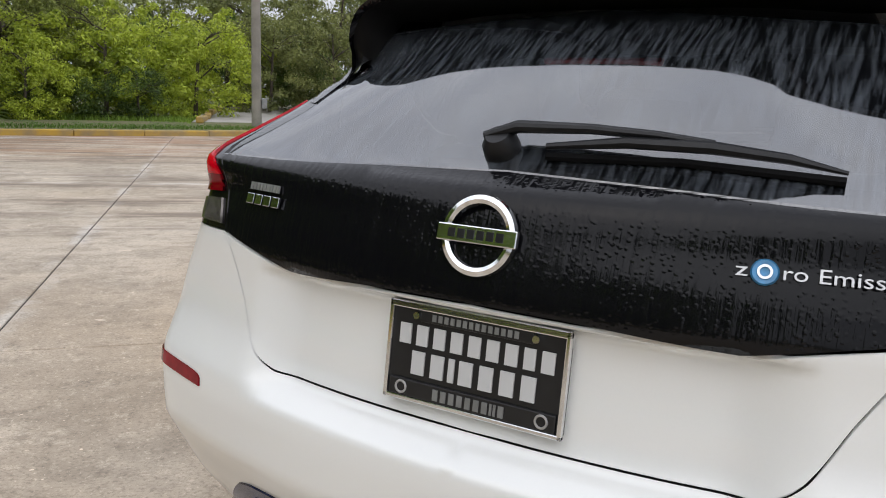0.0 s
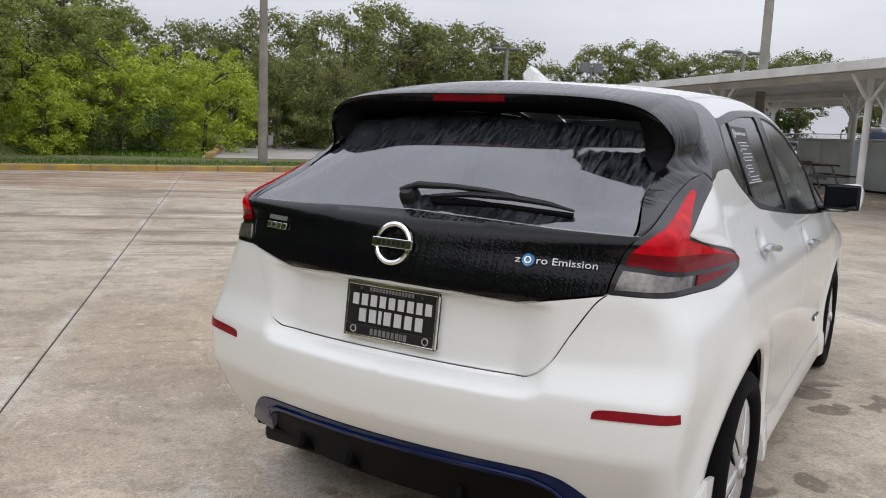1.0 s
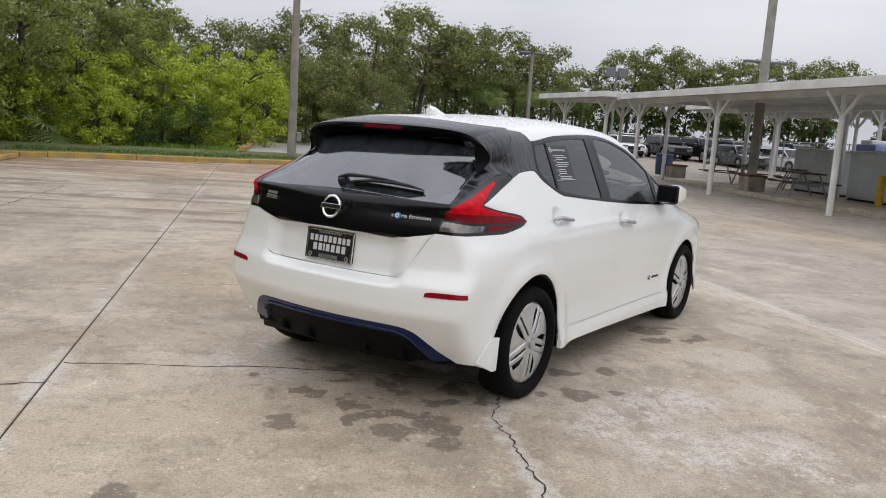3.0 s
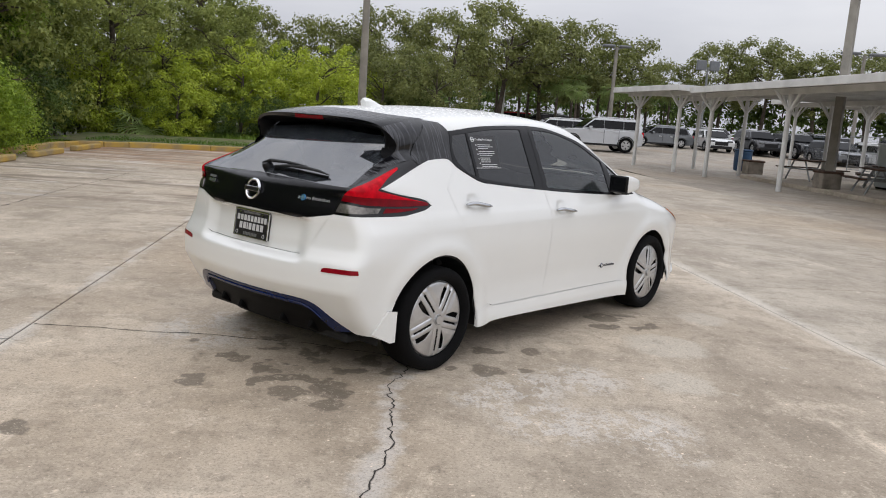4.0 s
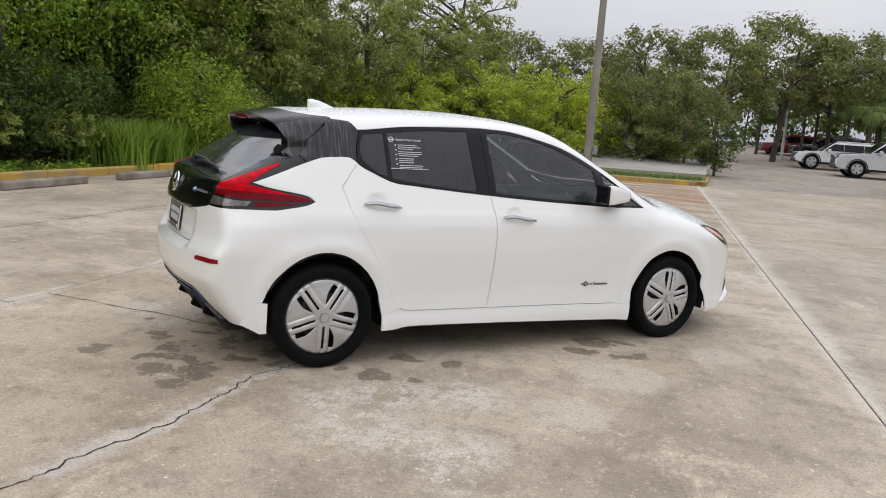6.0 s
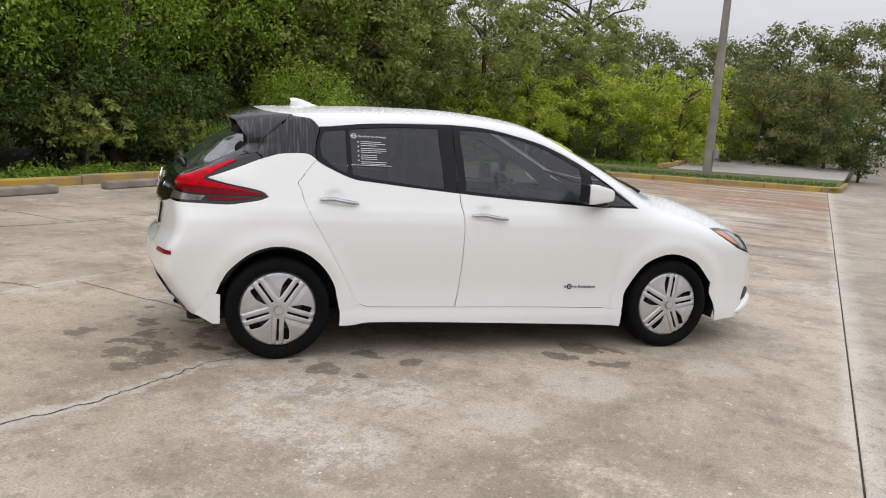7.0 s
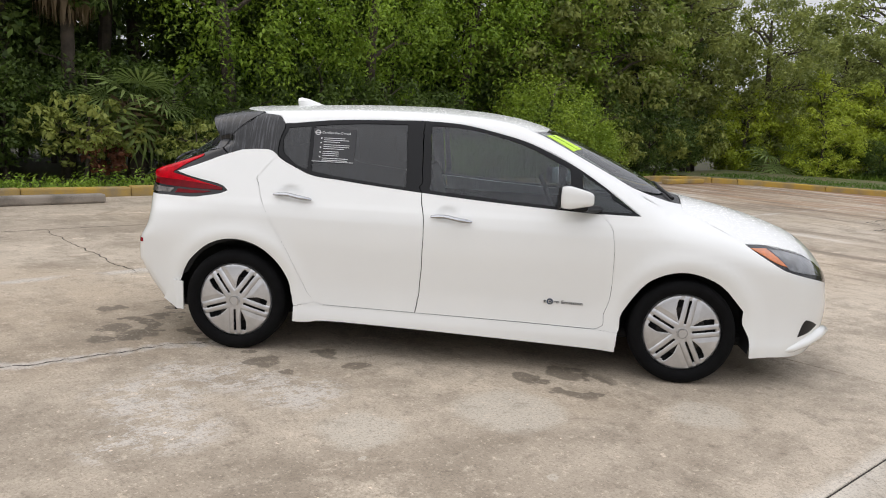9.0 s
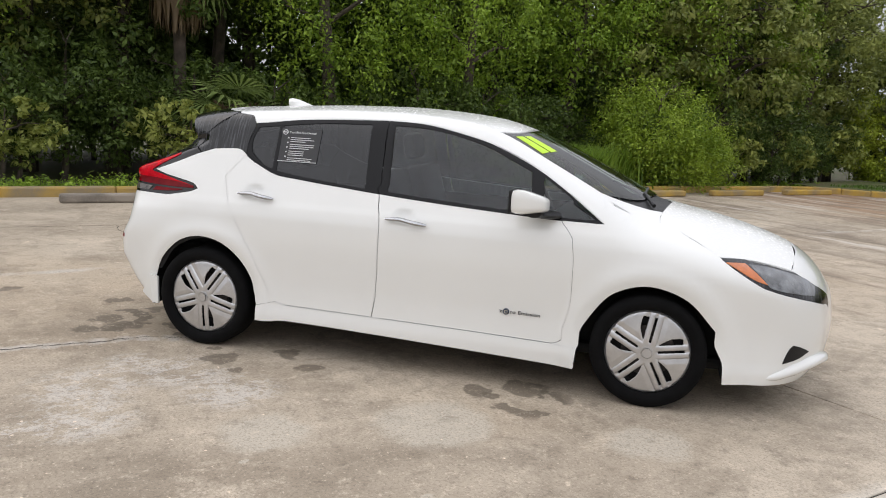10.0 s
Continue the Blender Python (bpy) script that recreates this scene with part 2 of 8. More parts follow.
TAPER = curve([(0.2, 0.25), (0.45, 0.12), (0.66, 0.10), (0.80, 0.14), (0.92, 0.22), (1.0, 0.18), (1.08, 0.11), (1.16, 0.18), (1.25, 0.26), (1.6, 0.25)])
NOSE = curve([(0.10, 3.56), (0.15, 3.62), (0.2, 3.665), (0.3, 3.715), (0.45, 3.73), (0.55, 3.72), (0.62, 3.705), (0.70, 3.665), (0.80, 3.60), (1.0, 3.4)])
TOP = curve([(-0.6, 1.40), (-0.30, 1.462), (-0.10, 1.492), (0.33, 1.522), (0.70, 1.540), (1.08, 1.546), (1.39, 1.533), (1.64, 1.506), (1.80, 1.468),
             (2.0, 1.40), (2.4, 1.222), (2.74, 1.06), (2.84, 1.035), (3.05, 0.993), (3.30, 0.926), (3.50, 0.85), (3.62, 0.78), (3.72, 0.68)])


def body(x, y, z):
    x = np.abs(x)
    flare = sum(0.016 * np.exp(-((np.hypot(y - hub, z - 0.312) - 0.41) / 0.06) ** 2) for hub in (0.0, 2.70))
    low = 1 - ease(0.80, 0.95, z)
    back = np.maximum(-0.10 - y, 0)
    side = x - (SIDE(z) + flare * low - TAPER(z) * back ** 2 / (back + 0.06) - (0.56 + 0.1 * (z > 0.9)) * np.maximum(y - 2.98, 0) ** 2
                - 0.03 * ease(2.2, 2.9, y) * ease(0.75, 1.0, z))
    for yc, zc in ((0.32, 0.984), (1.285, 0.914)):
        side = side + 0.012 * ease(0.060, 0.014, np.hypot((y - yc) / 1.35, z - zc))
    dent = ease(0.50, 0.37, x) * ease(0.648, 0.678, z) * (0.05 - 0.015 * ease(0.70, 0.76, z)) * (1 - ease(0.872, 0.886, z))
    # the rear window is flatter in its middle and turns towards its edges
    round_ = x * x + 0.45 * (x ** 4 / 0.36 - x * x) * (x < 0.6) * ease(1.08, 1.16, z) * (1 - ease(1.36, 1.44, z))
    rear = REAR(z) + BOW(z) * round_ + dent - y
    nose = y - NOSE(z) + 0.42 * x * x
    ahead = ease(1.5, 2.1, y)
    top = z - (TOP(y + (0.22 + 0.06 * ease(2.75, 3.1, y)) * x * x * ahead) - (0.055 + 0.015 * ahead) * (x / 0.62) ** 2)
    d = smax(side, rear, 0.06)
    d = smax(d, nose, 0.12)
    return smax(d, top * 0.9, 0.08)


def meet(p, way, far=1.3):
    """The way out of the body from places p inside it: where it leaves the surface."""
    lo, hi = np.zeros(len(p)), np.full(len(p), far)
    for _ in range(34):
        mid = (lo + hi) / 2
        q = p + way * mid[:, None]
        inside = body(*q.T) < 0
        lo, hi = np.where(inside, mid, lo), np.where(inside, hi, mid)
    return p + way * hi[:, None]


def slope(p):
    """The surface's outward normal at places p."""
    e = 0.004
    g = np.stack([body(*(p + e * k).T) - body(*(p - e * k).T) for k in np.eye(3)], 1)
    g[np.abs(p[:, 0]) < 0.004, 0] = 0
    return g / np.linalg.norm(g, axis=1, keepdims=True)


FAN, Y2 = 0.35, 3.0


def spine(z):
    return np.maximum(SIDE(z) - 0.34, 0.2), np.maximum(REAR(z), -0.70) + 0.46


def unroll(p):
    """Places on the surface as (length round the car from its tail, height)."""
    x, y, z = np.asarray(p, float).T
    xs, ys = spine(z)
    u1 = xs + FAN * math.pi / 2
    u2 = u1 + Y2 - ys
    out = np.where(y >= ys, u1 + y - ys, np.where(x <= xs, x, xs + FAN * np.arctan2(x - xs, ys - y)))
    front = np.where(x <= xs, u2 + FAN * math.pi / 2 + xs - x, u2 + FAN * np.arctan2(y - Y2, x - xs))
    return np.stack([np.where(y > Y2, front, out), z], 1)


def rolled(uz):
    """The places on the surface for (length, height) rows."""
    u, z = np.asarray(uz, float).T
    xs, ys = spine(z)
    u1 = xs + FAN * math.pi / 2
    u2 = u1 + Y2 - ys
    u3 = u2 + FAN * math.pi / 2
    a = np.clip((u - xs) / FAN, 0, math.pi / 2)
    b = np.clip((u - u2) / FAN, 0, math.pi / 2)
    px = np.where(u < xs, u, np.where(u > u3, np.maximum(xs - (u - u3), 0), xs))
    py = np.where(u < u1, ys, np.where(u > u2, Y2, ys + u - u1))
    wx = np.where(u < u1, np.sin(a), np.cos(b))
    wy = np.where(u < u1, -np.cos(a), np.sin(b))
    return meet(np.stack([px, py, z], 1), np.stack([wx, wy, 0 * z], 1))


def on_side(y, z):
    """Places on the right flank from (y, z)."""
    y, z = np.atleast_1d(y).astype(float), np.atleast_1d(z).astype(float)
    return meet(np.stack([0 * y, y, z], 1), np.tile((1.0, 0, 0), (len(y), 1)))

# ---- shape helpers ----
def mesh_of(name, verts, faces, material, normals=None, smooth=True):
    me = bpy.data.meshes.new(name)
    me.from_pydata([tuple(v) for v in verts], [], [tuple(f) for f in faces])
    me.materials.append(material)
    if smooth:
        me.shade_smooth()
    if normals is not None:
        me.normals_split_custom_set_from_vertices([tuple(v) for v in normals])
    me.update()
    return me


def hang(name, me, parent=None, label="", m=None):
    ob = new(name, me)
    if parent is not None:
        ob.parent = parent
    if m is not None:
        ob.matrix_basis = m
    return tagged(ob, label)


def part(name, bm, material, parent, label="", smooth=False, m=None):
    """Links a bmesh as one mesh object under a thing or a part."""
    me = bpy.data.meshes.new(name)
    bmesh.ops.recalc_face_normals(bm, faces=bm.faces[:])
    bm.to_mesh(me)
    bm.free()
    me.materials.append(material)
    if smooth:
        me.shade_smooth()
        me.set_sharp_from_angle(angle=radians(38))
    return hang(name, me, parent, label, m)


def thing(name, label, category, m=None, group="", kind=""):
    ob = new(name)
    if m is not None:
        ob.matrix_basis = m
    return tagged(ob, label, category, group, kind)


def box(bm, x0, x1, y0, y1, z0, z1, bevel=0.0, m=None):
    """Adds a box with rounded edges to bm."""
    b = bmesh.new()
    bmesh.ops.create_cube(b, size=1)
    bmesh.ops.transform(b, matrix=Matrix.Translation(((x0 + x1) / 2, (y0 + y1) / 2, (z0 + z1) / 2)) @ Matrix.Diagonal((x1 - x0, y1 - y0, z1 - z0, 1)), verts=b.verts[:])
    if bevel:
        bmesh.ops.bevel(b, geom=b.edges[:], offset=bevel, segments=2, affect="EDGES", profile=0.5)
    if m is not None:
        bmesh.ops.transform(b, matrix=m, verts=b.verts[:])
    me = bpy.data.meshes.new("piece")
    b.to_mesh(me)
    b.free()
    bm.from_mesh(me)
    bpy.data.meshes.remove(me)
    return bm


def boxed(*a, **k):
    return box(bmesh.new(), *a, **k)


def tube(bm, line, radii, sides=8, flat=1.0, cap=True):
    """A tube along a line of places; radii: one or one for each place."""
    line = [Vector(p) for p in line]
    radii = radii if hasattr(radii, "__len__") else [radii] * len(line)
    rings, up = [], Vector((0, 0, 1))
    for n, p in enumerate(line):
        way = (line[min(n + 1, len(line) - 1)] - line[max(n - 1, 0)]).normalized()
        a = way.cross(up if abs(way.z) < 0.95 else Vector((1, 0, 0))).normalized()
        b = way.cross(a).normalized()
        rings.append([bm.verts.new(p + radii[n] * (math.cos(q) * a + flat * math.sin(q) * b)) for q in np.linspace(0, 2 * math.pi, sides, endpoint=False)])
    for r, s in zip(rings, rings[1:]):
        for n in range(sides):
            bm.faces.new((r[n], r[(n + 1) % sides], s[(n + 1) % sides], s[n]))
    if cap:
        bm.faces.new(rings[0][::-1])
        bm.faces.new(rings[-1])
    return bm


def lathe(profile, around=48, axis="x"):
    """A mesh turned about an axis from (distance along it, radius) pairs."""
    bm, rings = bmesh.new(), []
    for q in np.linspace(0, 2 * math.pi, around, endpoint=False):
        c, s = math.cos(q), math.sin(q)
        rings.append([bm.verts.new((a, r * c, r * s) if axis == "x" else (r * c, r * s, a)) for a, r in profile])
    for n in range(around):
        r, s = rings[n], rings[(n + 1) % around]
        for k in range(len(profile) - 1):
            bm.faces.new((r[k], r[k + 1], s[k + 1], s[k]))
    bmesh.ops.remove_doubles(bm, verts=bm.verts[:], dist=1e-5)
    return bm


def lettering(name, text, size, depth, material, parent, m, label="", shear=0.0, stretch=1.0):
    cu = bpy.data.curves.new("lettering", "FONT")
    cu.body, cu.size, cu.extrude, cu.shear, cu.align_x, cu.resolution_u = text, size, depth, shear, "LEFT", 3
    made = bpy.data.objects.new("lettering", cu)
    scene.collection.objects.link(made)
    me = bpy.data.meshes.new_from_object(made.evaluated_get(bpy.context.evaluated_depsgraph_get()))
    bpy.data.objects.remove(made)
    bpy.data.curves.remove(cu)
    me.transform(Matrix.Diagonal((stretch, 1, 1, 1)))
    me.materials.clear()
    me.materials.append(material)
    return hang(name, me, parent, label, m)


# ---- sheets of bodywork cut from the car's surface ----
def bend(points, per=6):
    """A smooth line through 2D points."""
    p = np.array(points, float)
    if len(p) < 3:
        return p
    p = np.vstack([2 * p[0] - p[1], p, 2 * p[-1] - p[-2]])
    t = np.linspace(0, 1, per, endpoint=False)[:, None]
    out = [0.5 * (2 * b + (c - a) * t + (2 * a - 5 * b + 4 * c - d) * t * t + (3 * b - a - 3 * c + d) * t ** 3) for a, b, c, d in zip(p, p[1:], p[2:], p[3:])]
    return np.vstack(out + [p[-2:-1]])


def ring(*segments):
    """A closed outline from lines that follow one another."""
    line = np.vstack([bend(s) for s in segments])
    keep = [0]
    for n in range(1, len(line)):
        if np.linalg.norm(line[n] - line[keep[-1]]) > 0.004:
            keep.append(n)
    if np.linalg.norm(line[keep[-1]] - line[0]) < 0.004:
        keep.pop()
    return line[keep]


def even(line, step):
    out = []
    for a, b in zip(line, np.roll(line, -1, 0)):
        n = max(1, int(np.linalg.norm(b - a) / step + 0.5))
        out += [a + (b - a) * k / n for k in range(n)]
    return np.array(out)


def inset(line, gap):
    area = np.sum(line[:, 0] * np.roll(line[:, 1], -1) - np.roll(line[:, 0], -1) * line[:, 1])
    e = np.roll(line, -1, 0) - line
    e = e / np.linalg.norm(e, axis=1, keepdims=True)
    nrm = np.stack([-e[:, 1], e[:, 0]], 1) * np.sign(area)
    q = nrm + np.roll(nrm, 1, 0)
    q = q / np.maximum(np.linalg.norm(q, axis=1, keepdims=True), 0.3)
    return line + q * gap


def within(pts, line):
    x, y = pts.T
    hit = np.zeros(len(pts), bool)
    for (x0, y0), (x1, y1) in zip(line, np.roll(line, -1, 0)):
        if y0 != y1:
            hit ^= ((y0 > y) != (y1 > y)) & (x < (x1 - x0) * (y - y0) / (y1 - y0) + x0)
    return hit


def from_above(xy, z0=0.45):
    p = np.column_stack([xy, np.full(len(xy), z0)])
    return meet(p, np.tile((0, 0, 1.0), (len(p), 1)), 1.4)


def S(*pts):
    """Flank points (y, z) unrolled."""
    a = np.array(pts, float)
    if len(a) == 2:
        a = a[0] + (a[1] - a[0]) * np.linspace(0, 1, 9)[:, None]
    return unroll(on_side(a[:, 0], a[:, 1]))


def R(*pts):
    """Tail points (x, z) unrolled."""
    return np.array(pts, float)


def P(*pts):
    """Places near the surface, unrolled."""
    return unroll(np.array(pts, float))


def sheet(name, line, material, parent, label="", holes=(), gap=0.002, step=0.035, lift=0.0, thick=0.010, above=False, half=False, flip=False):
    """A piece of bodywork with the given outline: bent over the car's surface, with an edge turned in. half: mirrored about the middle; flip: on the left flank."""
    from mathutils.geometry import delaunay_2d_cdt
    middle = line[:, 0] < 1e-6
    line = inset(line, gap) if gap else line
    if half and not above:
        line[middle, 0] = 0.0
    line = even(line, step)
    cuts = [even(inset(h, -gap) if gap else h, step) for h in holes]
    lo, hi = line.min(0), line.max(0)
    rows = np.arange(lo[1], hi[1], step * 0.87)
    grid = np.array([(x + (k % 2) * step / 2, y) for k, y in enumerate(rows) for x in np.arange(lo[0], hi[0], step)]).reshape(-1, 2)
    keep = within(grid, line)
    for h in cuts:
        keep &= ~within(grid, h)
    edge = np.vstack([line, *cuts])
    grid = grid[keep]
    if len(grid):
        near = np.min(np.linalg.norm(grid[:, None] - edge[None], axis=2), axis=1)
        grid = grid[near > step * 0.45]
    pts = np.vstack([edge, grid])
    rims, at = [], 0
    for loop in (line, *cuts):
        n = len(loop)
        rims += [(at + k, at + (k + 1) % n) for k in range(n)]
        at += n
    v2, _, tris, _, _, _ = delaunay_2d_cdt([Vector(p) for p in pts], rims, [], 0, 1e-6)
    v2 = np.array([tuple(v) for v in v2])
    tris = np.array([t for t in tris if len(t) == 3])
    mid = v2[tris].mean(1)
    ok = within(mid, line)
    for h in cuts:
        ok &= ~within(mid, h)
    tris = tris[ok]
    p3 = from_above(v2) if above else rolled(v2)
    if half:
        p3[np.abs(p3[:, 0]) < 0.005, 0] = 0.0
    nr = slope(p3)
    p3 = p3 + nr * lift
    # faces look outwards
    t0 = p3[tris]
    face = np.cross(t0[:, 1] - t0[:, 0], t0[:, 2] - t0[:, 0])
    turn = (face * nr[tris].mean(1)).sum(1) < 0
    tris[turn] = tris[turn][:, ::-1]
    count = {}
    for a, b, c in tris.tolist():
        for e in ((a, b), (b, c), (c, a)):
            count[e] = 1
    verts, norms, faces = p3.tolist(), nr.tolist(), tris.tolist()
    inner = {}
    for a, b in count:
        if (b, a) in count or (half and abs(p3[a][0]) < 1e-5 and abs(p3[b][0]) < 1e-5):
            continue
        for q in (a, b):
            if q not in inner:
                inner[q] = len(verts)
                verts.append((p3[q] - nr[q] * thick).tolist())
                norms.append(nr[q].tolist())
        faces.append((b, a, inner[a], inner[b]))
    verts, norms = np.array(verts), np.array(norms)
    if flip or half:
        m = np.array([-1, 1, 1])
        if half:
            n = len(verts)
            faces = [tuple(f) for f in faces] + [tuple(k + n for k in f[::-1]) for f in faces]
            verts, norms = np.vstack([verts, verts * m]), np.vstack([norms, norms * m])
        else:
            faces = [tuple(f)[::-1] for f in faces]
            verts, norms = verts * m, norms * m
    return hang(name, mesh_of(name, verts, faces, material, norms), parent, label)


def settle(p):
    """Moves places straight onto the car's surface."""
    p = np.array(p, float)
    for _ in range(8):
        p = p - slope(p) * body(*p.T)[:, None]
    return p


def loft(name, near, far, material, parent, label="", flip=False, across=10, along=110, thick=0.012):
    """A strip of bodywork between two lines of places, each with its own length."""
    def spread(line):
        line = np.array(line, float)
        s = np.concatenate([[0], np.cumsum(np.linalg.norm(np.diff(line, axis=0), axis=1))])
        s = s / s[-1]
        return np.stack([curve(list(zip(s, line[:, k])))(np.linspace(0, 1, along)) for k in range(3)], 1)
    a, b = spread(near), spread(far)
    rows = [settle(a + (b - a) * k / across) for k in range(across + 1)]
    norms = [slope(r) for r in rows]
    rows = [rows[0] - norms[0] * thick] + rows + [rows[-1] - norms[-1] * thick]
    norms = [norms[0]] + norms + [norms[-1]]
    v, n = np.vstack(rows), np.vstack(norms)
    faces = [(r * along + k, r * along + k + 1, (r + 1) * along + k + 1, (r + 1) * along + k) for r in range(len(rows) - 1) for k in range(along - 1)]
    e1, e2 = v[faces[along * 4][1]] - v[faces[along * 4][0]], v[faces[along * 4][3]] - v[faces[along * 4][0]]
    if np.dot(np.cross(e1, e2), n[faces[along * 4][0]]) < 0:
        faces = [f[::-1] for f in faces]
    if flip:
        faces, v, n = [f[::-1] for f in faces], v * (-1, 1, 1), n * (-1, 1, 1)
    return hang(name, mesh_of(name, v, faces, material, n), parent, label)


# ---- the lot: n runs across it, m along it ----
LOT = 43.3
EN = Vector((math.cos(radians(LOT)), math.sin(radians(LOT)), 0))
EM = Vector((-EN.y, EN.x, 0))


def lot(n, m, z=0.0):
    return EN * n + EM * m + Vector((0, 0, z))


def lot_pose(n, m, z=0.0, turn=0.0):
    return Matrix.Translation(lot(n, m, z)) @ pose(0, 0, 0, 0, 0, LOT + turn)


def rise(m):
    """The lot climbs gently away from the car."""
    return 0.0007 * max(0.0, m - 26) ** 2


def verge_line(n):
    """How far along the lot its northern kerb stands."""
    return 20.15 + 0.3816 * (n + 2)


def planted(n, m):
    """The plan place of a plant: the wood and the thicket close in on the lot towards its north-western corner."""
    w = 1 - ease(3, 8, n)
    return (n + w * np.interp(m, (0, 15, 24, 36, 50), (0, 0.75, 1.2, 1.2, 0)), m + w * np.interp(m, (-20, 0, 15, 24, 28, 36, 46, 55), (0, 0.1, -2.0, -3.4, -4.4, -4.8, -2.0, 0)))


def plant_size(n, m):
    a, c = planted(n, m), (1.5, -3.5)
    return math.hypot(a[0] - c[0], a[1] - c[1]) / math.hypot(n - c[0], m - c[1])


def plant_pose(n, m, z=0.0, turn=0.0):
    return lot_pose(*planted(n, m), z, turn) @ Matrix.Scale(plant_size(n, m), 4)


# damp drips by the car and pale scuffs: (x, y, reach)
WET_ZONES = ((0.45, -0.62, 0.62), (1.03, 2.08, 0.30), (-0.2, -0.6, 0.42))
DAMP = ((0.74, -0.70, 0.13), (0.90, -0.85, 0.10), (0.60, -0.90, 0.10), (0.15, -1.20, 0.085), (0.18, -0.24, 0.08), (0.49, -0.14, 0.09), (1.07, 0.26, 0.10), (1.26, 0.46, 0.045), (0.82, 0.56, 0.09),
        (1.02, 0.80, 0.085), (0.98, 1.78, 0.08), (0.82, 2.05, 0.13), (0.24, -2.11, 0.085), (0.33, -0.42, 0.07), (0.55, -0.45, 0.06), (0.30, -0.75, 0.06), (0.02, -0.75, 0.07), (0.93, 0.10, 0.05))
LONG_CRACK = [(0.60, 0.02), (0.764, -0.133), (0.986, -0.518), (1.286, -0.783), (1.447, -0.97), (1.525, -1.129), (1.649, -1.286), (1.80, -1.47), (2.6, -2.4)]
LIMED = [(p[0] + (q[0] - p[0]) * k, p[1] + (q[1] - p[1]) * k, 0.055 if p[1] > -1 else 0.07) for p, q in zip(LONG_CRACK, LONG_CRACK[1:]) for k in (0.0, 0.35, 0.7)]
WORN = ((1.96, 1.01, 0.20), (1.53, 1.73, 0.27), (2.23, 1.08, 0.025), (2.29, 1.94, 0.035), (1.35, 2.75, 0.18))
RUST_ZONES = ((-16.6, 10.6, 7.5), (-12.6, 13.4, 6.0), (-9.5, 16.5, 5.0))
PALE_ZONES = ((1.77, -0.13, 0.36), (2.14, 0.13, 0.34), (1.36, 0.18, 0.32), (1.52, 0.58, 0.32), (1.36, -0.15, 0.22), (2.38, 0.02, 0.2), (-0.6, -0.5, 0.5), (2.9, 3.4, 0.9), (-0.5, 5.9, 0.9))


